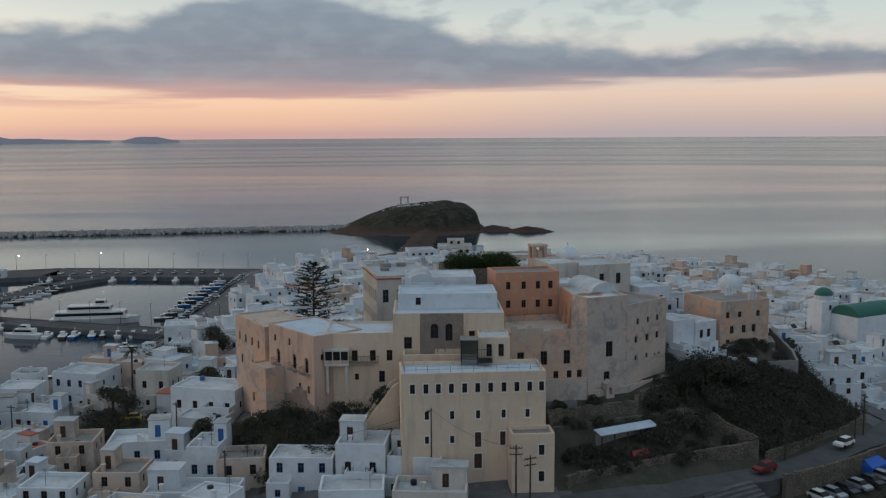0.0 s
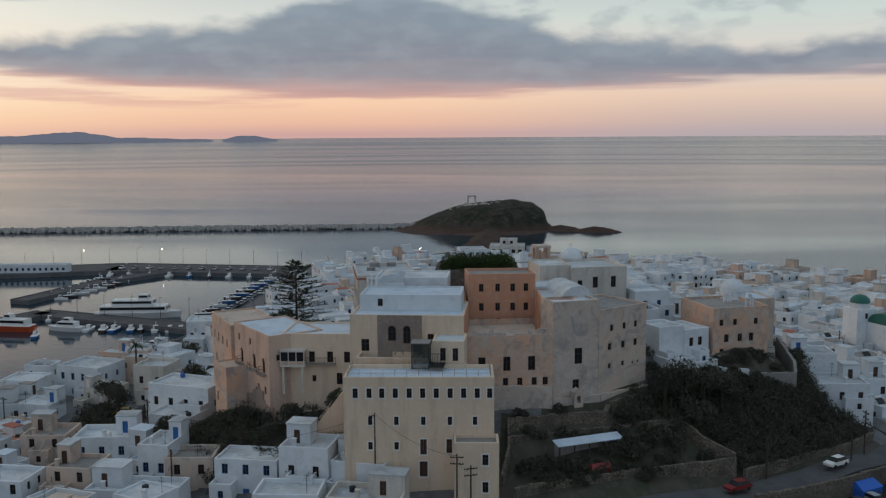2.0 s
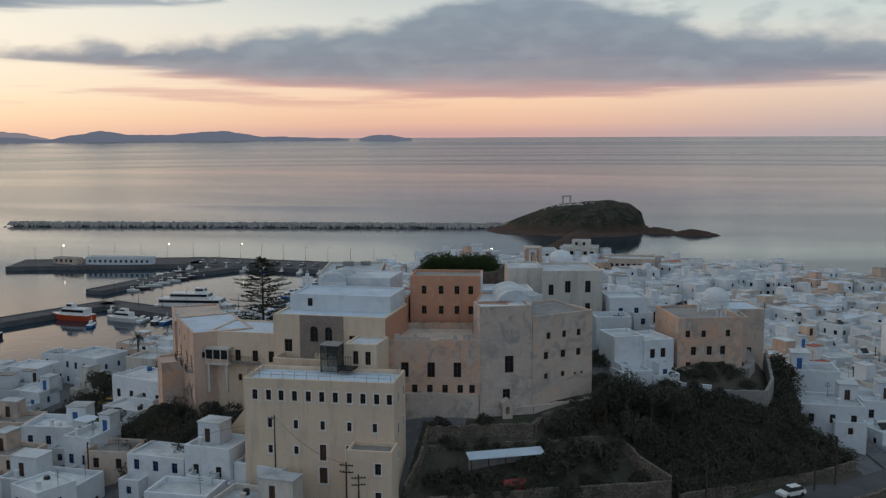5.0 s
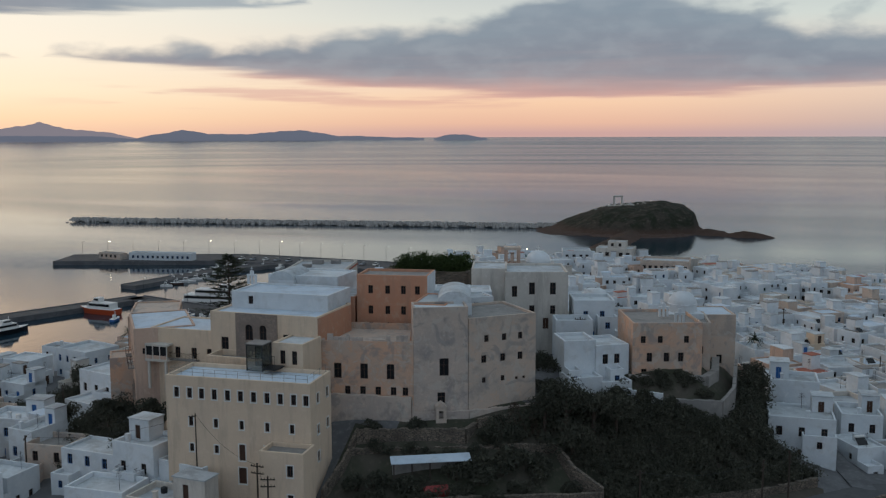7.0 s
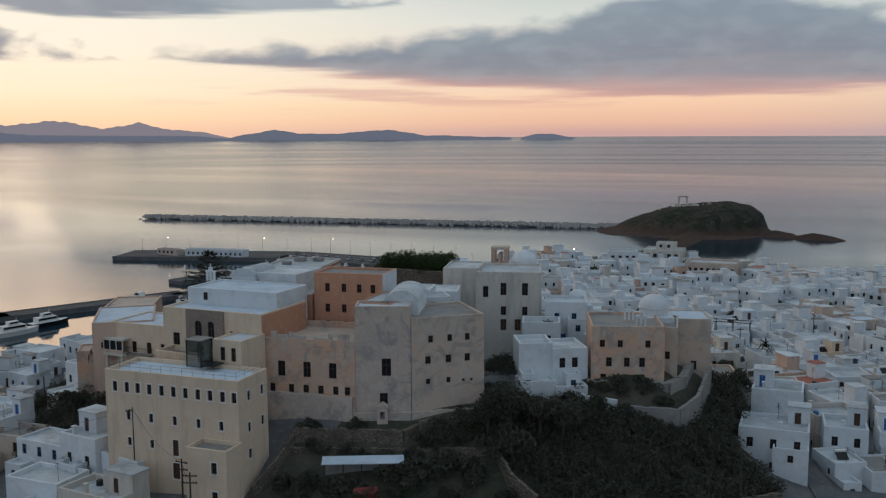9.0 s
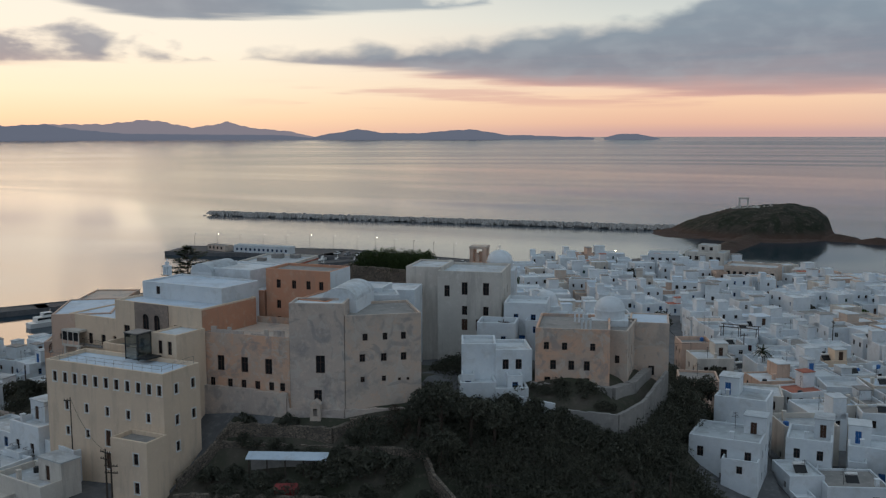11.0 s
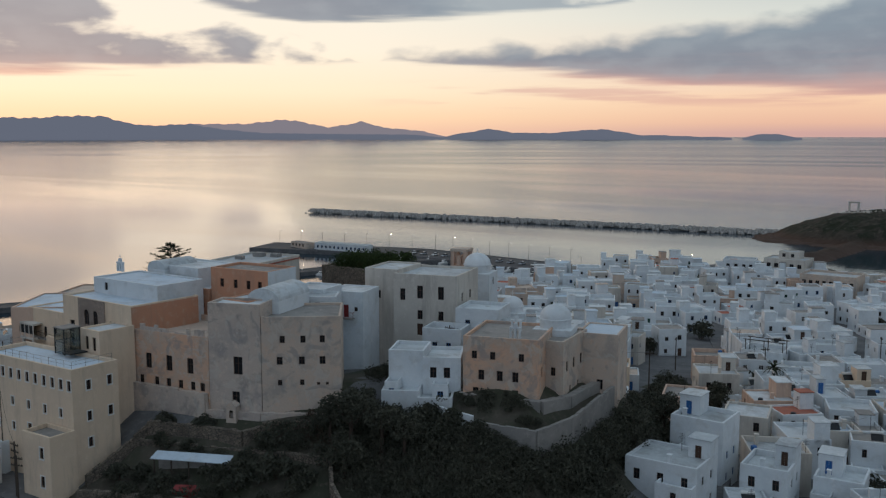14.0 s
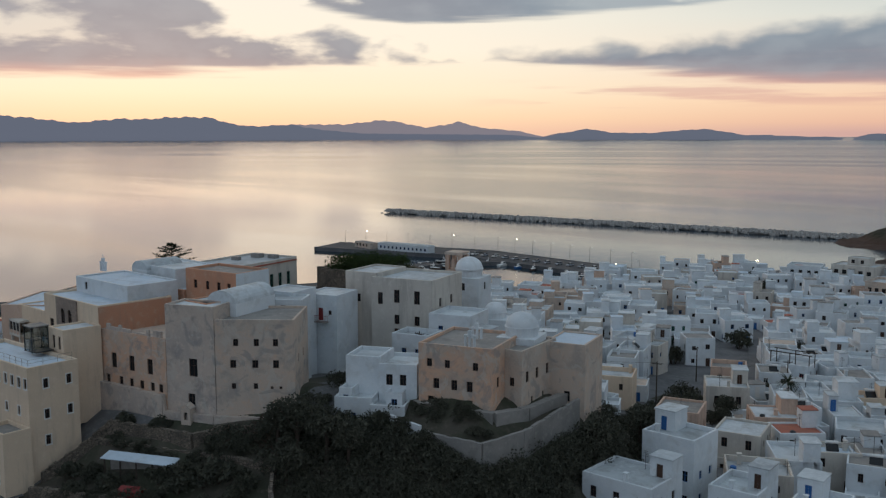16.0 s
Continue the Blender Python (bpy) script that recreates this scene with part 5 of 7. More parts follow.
# glass lift tower on the roof terrace
lift = thing("glass_lift", "small dark steel and glass lift tower on a roof", "lift", pose(2.6, 136.0, 31.2))
f = Shape()
for px, py in ((0, 0), (2.4, 0), (2.4, 2.4), (0, 2.4)):
    f.box(px - 0.06, py - 0.06, 0, px + 0.06, py + 0.06, 3.7)
for zz in (0.1, 1.8, 3.6):
    for a, b in (((0, 0), (2.4, 0)), ((2.4, 0), (2.4, 2.4)), ((2.4, 2.4), (0, 2.4)), ((0, 2.4), (0, 0))):
        f.bar((*a, zz), (*b, zz), 0.05, 0, 4)
part("steel_frame", f.mesh("steel_frame", [METAL]), lift)
for i, b in enumerate(((0.06, -0.01, 0.1, 2.34, 0.01, 3.6), (2.39, 0.06, 0.1, 2.41, 2.34, 3.6), (0.06, 2.39, 0.1, 2.34, 2.41, 3.6))):
    f = Shape()
    f.box(*b)
    part("pane", f.mesh("pane", [GLASS]), lift)
f = Shape()
f.box(-0.15, -0.15, 3.7, 2.55, 2.55, 3.82)
part("cap", f.mesh("cap", [CONCRETE]), lift)
f = Shape()
f.box(2.5, -0.4, 0.4, 4.6, 2.2, 0.55)
landing = part("landing", f.mesh("landing", [METAL]), lift)
for k in range(6):
    f = Shape()
    f.bar((2.6 + k * 0.38, -0.4, 0.5), (2.6 + k * 0.38, -0.4, 2.4), 0.03, 0, 4)
    part("baluster", f.mesh("baluster", [METAL]), landing)
f = Shape()
f.bar((2.6, -0.4, 2.4), (4.5, -0.4, 2.4), 0.04, 0, 4)
part("handrail", f.mesh("handrail", [METAL]), landing)


def balcony(parent, u, z, w, k=0, mat=WOOD, y=0.0):
    b = Shape()
    b.box(-w / 2, -0.9, -0.15, w / 2, 0.02, 0.0)
    slab = part("balcony", b.mesh("balcony", [CONCRETE]), parent, pose(u, y, z))
    b = Shape()
    n = int(w / 0.22)
    for i in range(n + 1):
        b.bar((-w / 2 + w * i / n, -0.86, 0), (-w / 2 + w * i / n, -0.86, 0.95), 0.018, 0, 4)
    for sx in (-1, 1):
        b.bar((sx * w / 2, -0.86, 0.95), (sx * w / 2, 0, 0.95), 0.03, 0, 4)
        b.bar((sx * w / 2, -0.43, 0), (sx * w / 2, -0.43, 0.95), 0.018, 0, 4)
    b.bar((-w / 2, -0.86, 0.95), (w / 2, -0.86, 0.95), 0.03, 0, 4)
    part("railing", b.mesh("railing", [mat]), slab)


pink = find("pink_house")
for u in (3.0, 8.0, 11.6):
    balcony(pink, u, 5.75, 1.9)
arcade = find("arcade_house")
balcony(arcade, 6.0, 5.95, 4.6)
# timber bay on the arcade house, on two posts
b = Shape()
b.box(-1.9, -1.6, 0, 1.9, 0, 0.35)
b.box(-1.9, -1.6, 2.3, 1.9, 0, 2.6)
for q in (-1.85, -0.65, 0.55, 1.75):
    b.box(q, -1.6, 0.35, q + 0.12, -1.48, 2.3)
bay = part("bay", b.mesh("bay", [PALE]), arcade, pose(1.9, 0, 5.6))
b = Shape()
b.box(-1.8, -1.5, 0.9, 1.8, -1.44, 2.3)
b.box(-1.84, -1.5, 0.9, -1.8, -0.02, 2.3)
part("panes", b.mesh("panes", [DARK_GLASS]), bay)
b = Shape()
b.box(-1.8, -1.54, 0.36, 1.8, -1.42, 0.9)
part("apron", b.mesh("apron", [PINK]), bay)
for q in (-1.6, 1.3):
    b = Shape()
    b.box(q, -1.5, -4.2, q + 0.35, -1.15, 0)
    part("post", b.mesh("post", [PALE]), bay)
for nm, u in (("near_house.012", 1.9), ("near_house.012", 5.2)):
    balcony(find(nm), u, 4.1, 1.5, mat=METAL)
balcony(find("red_door_house"), 3.2, 4.55, 3.0, mat=RED)

# arched outside stair beside the tall cream building
stair = thing("outside_stair", "cream plaster stairway climbing beside a tall house", "stairs", pose(-13.6, 136.6, 18.0, 0, 0, 12))
for i in range(16):
    b = Shape()
    b.box(i * 0.42, 0.3, -2, i * 0.42 + 0.44, 2.4, 0.6 + i * 0.5)
    part("step", b.mesh("step", [CONCRETE]), stair)
for y0 in (0.0, 2.4):
    b = Shape()
    pts = [(-0.3, -3), (7.0, -3), (7.0, 10.0), (6.2, 9.6), (-0.3, 1.4)]
    for y in (y0, y0 + 0.3):
        b.face([(x, y, z) for x, z in pts])
    for (ax, az), (bx, bz) in zip(pts, pts[1:] + pts[:1]):
        b.face([(ax, y0, az), (bx, y0, bz), (bx, y0 + 0.3, bz), (ax, y0 + 0.3, az)])
    part("side_wall", b.mesh("side_wall", [CREAM]), stair)

# vaulted church roofs and chapel domes
def vault(name, label, x, y, z, ang, w, l, r, wall=WHITE):
    ob = thing(name, label, "chapel", pose(x, y, z, 0, 0, ang))
    s = Shape()
    s.box(-w / 2, 0, -6, w / 2, l, 0)
    part("wall", s.mesh("wall", [wall]), ob)
    s = Shape()
    n = 12
    arc = [(-w / 2 * math.cos(math.pi * k / n), r * math.sin(math.pi * k / n)) for k in range(n + 1)]
    for a, b in zip(arc, arc[1:]):
        s.face([(a[0], 0, a[1]), (b[0], 0, b[1]), (b[0], l, b[1]), (a[0], l, a[1])])
    for y in (0, l):
        s.face([(p, y, q) for p, q in arc])
    part("vault", s.mesh("vault", [ROOF], True), ob)
    return ob


def belfry(parent, x, y, z):
    s = Shape()
    for q in (-0.75, -0.12, 0.5):
        s.box(q, -0.2, 0, q + 0.25, 0.2, 1.3)
    s.box(-0.8, -0.22, 1.3, 0.8, 0.22, 1.55)
    s.box(-0.25, -0.2, 1.55, 0.25, 0.2, 2.1)
    s.box(-0.03, -0.03, 2.1, 0.03, 0.03, 2.7)
    s.box(-0.2, -0.03, 2.38, 0.2, 0.03, 2.46)
    part("belfry", s.mesh("belfry", [WHITE]), parent, pose(x, y, z))


def domed(name, label, x, y, z0, z1, half, r, ang, roof=WHITE, hgt=None, wall=WHITE):
    ob = thing(name, label, "chapel", pose(x, y, z0, 0, 0, ang))
    h = z1 - z0
    s = Shape()
    for k in range(4):
        wall_faces(s, k, 2 * half, 2 * half, -2, h, [(half - 0.4, h - 2.2, half + 0.4, h - 0.9)] if k < 2 else [])
    s.face([(0, 0, h), (2 * half, 0, h), (2 * half, 2 * half, h), (0, 2 * half, h)])
    body = part("wall", s.mesh("wall", [wall]), ob, pose(-half, -half, 0))
    for k in range(2):
        (ox, oy), (ux, uy), _ = side(k, 2 * half, 2 * half)
        part("window", pane_mesh(0.8, 1.3, WOOD, False), body, pose(ox + ux * half - uy * 0.2, oy + uy * half + ux * 0.2, h - 2.2, 0, 0, k * 90))
    s = Shape()
    s.tube([(0, 0, h, r), (0, 0, h + r * 0.5, r), (0, 0, h + r * 0.5, r * 1.06), (0, 0, h + r * 0.58, r * 1.06)], 20)
    part("drum", s.mesh("drum", [wall]), ob)
    s = Shape()
    s.dome(0, 0, h + r * 0.58, r, hgt or r * 0.85)
    part("dome", s.mesh("dome", [roof], True), ob)
    s = Shape()
    top = h + r * 0.58 + (hgt or r * 0.85)
    s.box(-0.05, -0.05, top - 0.1, 0.05, 0.05, top + 0.9)
    s.box(-0.3, -0.04, top + 0.45, 0.3, 0.04, top + 0.54)
    part("cross", s.mesh("cross", [TRIM]), ob)
    return ob


vault("vaulted_church", "white vaulted church roof behind the tower house", 26.6, 153.5, 38.9, 18, 5.0, 9, 1.7)
vault("vaulted_church", "white vaulted chapel roof on a terrace", -3.6, 157.5, 40.2, 5, 4.2, 7, 1.4)
c = domed("domed_chapel", "white chapel with a small round dome", 56.2, 183.0, 26, 34.2, 2.8, 2.3, 20)
belfry(c, -4.5, -5.6, 8.4)
domed("domed_chapel", "white castle chapel with a round dome", 27.0, 204.0, 28, 37.2, 3.0, 2.4, 20)
domed("domed_chapel", "small white domed chapel among houses", 40.0, 196.0, 25, 32.6, 2.2, 1.8, 30)
c = vault("green_roofed_church", "large white church with a green vaulted roof", 100.0, 232.0, 19.5, -62, 8.0, 15, 2.6)
for o in c.children:
    if o.name.startswith("vault"):
        o.data.materials.clear()
        o.data.materials.append(TEAL_DOME)
domed("green_domed_chapel", "white church crossing with a dark green dome", 97.0, 238.0, 8, 22.4, 2.6, 2.3, 20, TEAL_DOME)
belfry(find("cream_house"), 2.0, 9.0, 13.2)
belfry(find("peach_house"), 7.2, 0.6, 10.0)

# stepped lower blocks of the white castle-edge houses
random.seed(14)
for nm, w_, d_, h_ in (("white_house", 5.0, 6.0, 10.0), ("white_house.001", 5.3, 7.0, 9.2), ("castle_house.002", 7.0, 7.0, 7.5)):
    wing(find(nm), w_, d_, h_, WHITE, BLUE)

# ruined pink tower
t = thing("old_tower", "pinkish ruined square tower with open top arches", "tower", pose(20.9, 207.4, 28, 0, 0, 15))
s = Shape()
s.box(-1.6, -1.6, -2, 1.6, 1.6, 9.6)
part("shaft", s.mesh("shaft", [PINK]), t)
for px, py in ((-1.6, -1.6), (0.9, -1.6), (0.9, 0.9), (-1.6, 0.9), (-0.35, -1.6), (-0.35, 0.9)):
    s = Shape()
    s.box(px, py, 9.6, px + 0.7, py + 0.7, 12.2 if abs(px) > 0.5 else 11.4)
    part("pier", s.mesh("pier", [PINK]), t)
s = Shape()
s.box(-1.7, -1.7, 12.2, 1.7, 1.7, 12.7)
part("cornice", s.mesh("cornice", [TAN]), t)

# ---- terraces, road, garden ----


def line_wall(name, label, pts, thick, mat, category="wall"):
    """A free-standing wall along points (x, y, base, top), with an uneven crest of cap stones."""
    ob = thing(name, label, category, kind="structure")
    s = Shape()
    caps = Shape()
    for (ax, ay, a0, a1), (bx, by, b0, b1) in zip(pts, pts[1:]):
        d = Vector((bx - ax, by - ay, 0))
        ln = d.length
        n = Vector((-d.y, d.x, 0)).normalized() * thick / 2
        m = max(1, int(ln / 0.9))
        for i in range(m):
            t0, t1 = i / m, (i + 1) / m
            p, q = Vector((ax, ay, 0)) + d * t0, Vector((ax, ay, 0)) + d * t1
            z0, z1 = a0 + (b0 - a0) * t0, a0 + (b0 - a0) * t1
            jag = random.uniform(-0.08, 0.12)
            h0, h1 = a1 + (b1 - a1) * t0 + jag, a1 + (b1 - a1) * t1 + jag
            c = [p - n, q - n, q + n, p + n]
            lo, hi = (z0, z1, z1, z0), (h0, h1, h1, h0)
            for k in range(4):
                j = (k + 1) % 4
                s.face([(c[k].x, c[k].y, lo[k] - 2), (c[j].x, c[j].y, lo[j] - 2), (c[j].x, c[j].y, hi[j]), (c[k].x, c[k].y, hi[k])])
            s.face([(c[k].x, c[k].y, hi[k]) for k in range(4)])
    part("masonry", s.mesh("masonry", [mat]), ob)
    return ob


random.seed(8)
line_wall("wall_terrace_upper", "rough rubble terrace wall below the castle houses", [(16.4, 141.4, 20, 22.7), (24, 144.0, 20, 22.8), (30.6, 145.9, 19.6, 22.9), (31.2, 149.0, 21, 23.0)], 0.7, STONE)
line_wall("wall_terrace_side", "low rubble wall under the mansion", [(31.6, 148.6, 20, 23.6), (38.4, 154.4, 20, 23.8)], 0.6, STONE)
line_wall("wall_terrace_middle", "long rubble terrace wall in a garden", [(16.4, 139.6, 17, 20.5), (24, 142.6, 17, 20.6), (30.5, 145.2, 17, 20.6), (42.0, 150.4, 17, 20.6)], 0.7, STONE)
line_wall("wall_garden_front", "rubble retaining wall above the road", [(17.4, 129.6, 13.0, 16.5), (18.3, 130.4, 13.2, 16.6), (33.7, 137.9, 13.2, 16.6), (49.8, 145.2, 12.5, 16.4)], 0.6, STONE)
line_wall("wall_garden_side", "low rubble wall down the slope", [(42.2, 150.6, 17, 20.6), (45.4, 147.6, 16, 18.8), (49.8, 145.4, 13, 16.9)], 0.5, STONE)
line_wall("wall_garden_path", "narrow rubble wall beside a garden path", [(15.6, 132.0, 14, 17.4), (16.4, 137, 16, 20.0), (16.2, 142, 18, 22.6)], 0.4, STONE)
line_wall("wall_road", "stone parapet wall along the road", [(51, 136.6, 11, 14.0), (53, 138.0, 11, 13.8), (64, 145.0, 10.6, 13.4), (76, 154.0, 10.6, 13.2), (86, 166, 10.4, 12.8)], 0.6, STONE)
line_wall("wall_road_upper", "low broken stone wall above the road", [(51, 144.5, 13, 14.8), (60, 151.5, 12.6, 14.6), (70, 159.5, 12.4, 14.2), (77, 168, 12, 13.6)], 0.5, STONE)
line_wall("wall_castle_edge", "grey plastered retaining wall round a house", [(51.4, 164.8, 20, 24.6), (56.7, 164.4, 20, 24.4), (63.6, 166.4, 19, 24.2), (65.0, 172.6, 19, 24.6), (64.9, 184.6, 19, 26.4)], 0.5, CONCRETE)
line_wall("wall_castle_foot", "battered grey wall foot below the peach house", [(49.8, 168.0, 20, 26.6), (60.8, 171.8, 20, 26.4), (62.0, 177.0, 20, 26.2), (61.6, 186.0, 20, 26.4)], 1.2, CONCRETE)
line_wall("wall_white_stub", "short white garden wall", [(50.0, 163.6, 20, 25.6), (55.4, 163.8, 19.4, 25.2)], 0.4, WHITE)
line_wall("wall_tower_foot", "worn plaster wall foot below the castle houses", [(9.6, 143.8, 20, 26.6), (22.6, 146.4, 20, 26.4), (22.9, 146.6, 20, 24.2), (29.9, 149.8, 20, 24.2), (38.0, 157.0, 20, 24.2)], 0.7, GREY)
line_wall("wall_forecourt", "white parapet wall along a forecourt", [(6.0, 118.6, 12, 14.6), (18, 121.5, 12, 14.6), (29, 126.0, 12, 14.4)], 0.4, WHITE)


def ribbon(name, label, pts, width, mat, lift=0.12, category="road"):
    """A road laid along a line on the ground."""
    verts, faces = [], []
    dense = []
    for (ax, ay), (bx, by) in zip(pts, pts[1:]):
        n = max(2, int(math.hypot(bx - ax, by - ay) / 2))
        dense += [(ax + (bx - ax) * i / n, ay + (by - ay) * i / n) for i in range(n)]
    dense.append(pts[-1])
    for i, (x, y) in enumerate(dense):
        a, b = dense[max(0, i - 1)], dense[min(len(dense) - 1, i + 1)]
        d = Vector((b[0] - a[0], b[1] - a[1])).normalized()
        z = max(gz(x + d.y * o, y - d.x * o) for o in (-width / 2, -width / 4, 0, width / 4, width / 2)) + lift + 0.15
        for q in (-1, 1):
            verts.append((x - d.y * q * width / 2, y + d.x * q * width / 2, z))
        for q in (-1, 1):
            verts.append((x - d.y * q * width / 2 * 1.01, y + d.x * q * width / 2 * 1.01, z - 2.5))
    for i in range(len(dense) - 1):
        k = i * 4
        faces += [(k, k + 1, k + 5, k + 4), (k, k + 4, k + 6, k + 2), (k + 1, k + 3, k + 7, k + 5)]
    me = bpy.data.meshes.new(name)
    me.from_pydata(verts, [], faces)
    me.materials.append(mat)
    return structure(name, me, label, category)


ribbon("road", "grey asphalt road curving below a stone wall", [(4, 123.6), (18, 125.2), (33, 130.0), (48, 138.8), (62, 148.0), (76, 159.0), (86, 172), (110, 189), (140, 199)], 5.5, ASPHALT)
ribbon("pavement_lane", "narrow grey paved lane between white houses", [(84, 171), (79, 187), (74, 205), (67, 223), (56, 247), (40, 290), (20, 330)], 3.2, PAVING, 0.1, "lane")
ribbon("pavement_yard", "paved yard in front of a tall cream house", [(-6, 126.6), (16, 127.0)], 5.0, PAVING, 0.05, "yard")

# broad steps beside the road
steps = thing("broad_steps", "wide pale stone steps beside a road", "stairs", pose(39.9, 123.6, 10.8, 0, 0, 30))
for i in range(9):
    b = Shape()
    b.box(0, i * 0.75, -2, 10.0, i * 0.75 + 0.8, 0.3 + i * 0.36)
    part("step", b.mesh("step", [PAVING]), steps)

# long garden shed with a pale sheet roof
shed = thing("garden_shed", "long low garden shed with a pale sheet roof", "shed", pose(23.6, 136.9, 17.7, 0, 0, 27))
s = Shape()
s.face([(-0.3, -0.3, 2.5), (10.4, -0.3, 2.5), (10.4, 1.7, 2.9), (-0.3, 1.7, 2.9)])
s.face([(-0.3, -0.3, 2.4), (-0.3, 1.7, 2.8), (10.4, 1.7, 2.8), (10.4, -0.3, 2.4)])
s.face([(-0.3, -0.3, 2.4), (10.4, -0.3, 2.4), (10.4, -0.3, 2.5), (-0.3, -0.3, 2.5)])
part("roof", s.mesh("roof", [ROOF_BLUE]), shed)
for i in range(5):
    s = Shape()
    s.box(i * 2.4, 0, -1.5, i * 2.4 + 0.15, 0.15, 2.45)
    part("post", s.mesh("post", [POLE_WOOD]), shed)
s = Shape()
s.box(0, 1.4, -1.5, 10.1, 1.6, 2.7)
part("back_wall", s.mesh("back_wall", [CONCRETE]), shed)

# covered handcart in the garden, shrine at the tower's foot
cart = thing("red_tarpaulin", "faded red tarpaulin over a low stack in a garden", "tarpaulin", pose(29.4, 137.6, gz(29.4, 137.6), 0, 0, 27))
s = Shape()
s.box(-1.6, -0.7, -0.4, 1.6, 0.7, 0.5)
s.face([(-1.7, -0.8, 0.45), (1.7, -0.8, 0.45), (1.4, 0, 1.1), (-1.4, 0, 1.0)])
s.face([(1.7, 0.8, 0.45), (-1.7, 0.8, 0.45), (-1.4, 0, 1.0), (1.4, 0, 1.1)])
s.face([(1.7, -0.8, 0.45), (1.7, 0.8, 0.45), (1.4, 0, 1.1)])
s.face([(-1.7, 0.8, 0.45), (-1.7, -0.8, 0.45), (-1.4, 0, 1.0)])
part("cover", s.mesh("cover", [RED]), cart)
shrine = thing("garden_shrine", "small plastered niche with a gabled cap", "shrine", pose(26.0, 147.0, 22.6, 0, 0, 24))
s = Shape()
wall_faces(s, 0, 1.5, 1.2, -1.0, 2.6, [(0.45, 0.9, 1.05, 2.0)], 0.3)
for k in (1, 2, 3):
    wall_faces(s, k, 1.5, 1.2, -1.0, 2.6, [])
part("wall", s.mesh("wall", [TAN]), shrine)
s = Shape()
s.face([(-0.1, -0.12, 2.6), (0.75, -0.12, 3.2), (0.75, 1.25, 3.2), (-0.1, 1.25, 2.6)])
s.face([(0.75, -0.12, 3.2), (1.6, -0.12, 2.6), (1.6, 1.25, 2.6), (0.75, 1.25, 3.2)])
s.face([(-0.1, -0.12, 2.6), (1.6, -0.12, 2.6), (0.75, -0.12, 3.2)])
part("cap", s.mesh("cap", [TAN]), shrine)

# walled garden with a clipped green hedge
line_wall("wall_hedge_garden", "old stone wall round a high garden", [(0.2, 191.6, 28, 37.4), (16.0, 192.6, 28, 37.4), (15.2, 204, 28, 37.4), (-0.6, 203, 28, 37.4), (0.2, 191.6, 28, 37.4)], 0.8, STONE)

# ---- plants ----


def leaf_cluster(s, cx, cy, cz, rx, ry, rz, count, size, slot=0, low=-0.2):
    """Small leaf sprays on and in an uneven ellipsoid."""
    for _ in range(count):
        a = random.uniform(0, 2 * math.pi)
        z = random.uniform(low, 1.0)
        r = math.sqrt(max(0.0, 1 - z * z)) * random.uniform(0.72, 1.08)
        bump_ = 1 + 0.18 * math.sin(3 * a + cx) + 0.12 * math.sin(5 * a + cz * 2)
        x, y, zz = cx + rx * r * bump_ * math.cos(a), cy + ry * r * bump_ * math.sin(a), cz + rz * z * random.uniform(0.8, 1.08)
        q = Euler((random.uniform(-1.2, 1.2), random.uniform(-1.2, 1.2), random.uniform(0, 6.3))).to_matrix()
        l, w = size * random.uniform(0.6, 1.4), size * random.uniform(0.3, 0.6)
        s.face([Vector((x, y, zz)) + q @ Vector(v) for v in ((-l, 0, 0), (0, -w, 0.06), (l, 0, 0), (0, w, 0.06))], slot)


def shrub_meshes(mat, n, seed, count=420, size=0.2):
    random.seed(seed)
    out = []
    for k in range(n):
        s = Shape()
        for j in range(5):
            leaf_cluster(s, random.uniform(-0.7, 0.7), random.uniform(-0.7, 0.7), random.uniform(0.3, 0.8), random.uniform(0.5, 0.9), random.uniform(0.5, 0.9), random.uniform(0.5, 0.9), count // 5, size)
        st = Shape()
        for j in range(5):
            st.bar((0, 0, -0.5), (random.uniform(-0.6, 0.6), random.uniform(-0.6, 0.6), random.uniform(0.5, 1.1)), 0.05, 0, 4)
        out.append((s.mesh("foliage", [mat]), st.mesh("stem", [BARK])))
    return out


SCRUB = shrub_meshes(LEAF_DARK, 5, 21)
DRY = shrub_meshes(LEAF_DRY, 3, 22, 300, 0.16)
FRESH = shrub_meshes(LEAF_GREEN, 3, 23)


def shrub(kind, x, y, r, label, h=1.0, z=None):
    ob = thing("shrub", label, "shrub", pose(x, y, (gz(x, y) if z is None else z) - 0.1, 0, 0, random.uniform(0, 360)), "shrubs on the slopes")
    fo, st = random.choice(kind)
    m = Matrix.Diagonal((r, r, r * h, 1))
    part("foliage", fo, ob, m)
    part("stem", st, ob, m)
    return ob


random.seed(31)
# thick dark scrub on the eastern slope and the gardens, past counting
s = Shape()


def scrub_cover(poly, n, rlo, rhi, per, size):
    xs, ys = [p[0] for p in poly], [p[1] for p in poly]
    k = 0
    while k < n:
        x, y = random.uniform(min(xs), max(xs)), random.uniform(min(ys), max(ys))
        if not in_poly(x, y, poly):
            continue
        k += 1
        r = random.uniform(rlo, rhi)
        z = gz(x, y)
        for j in range(3):
            leaf_cluster(s, x + random.uniform(-r, r) * 0.5, y + random.uniform(-r, r) * 0.5, z + r * 0.35, r * random.uniform(0.6, 1), r * random.uniform(0.6, 1), r * random.uniform(0.6, 1.1), int(per * 2.4), size * 0.6, 0, -0.3)


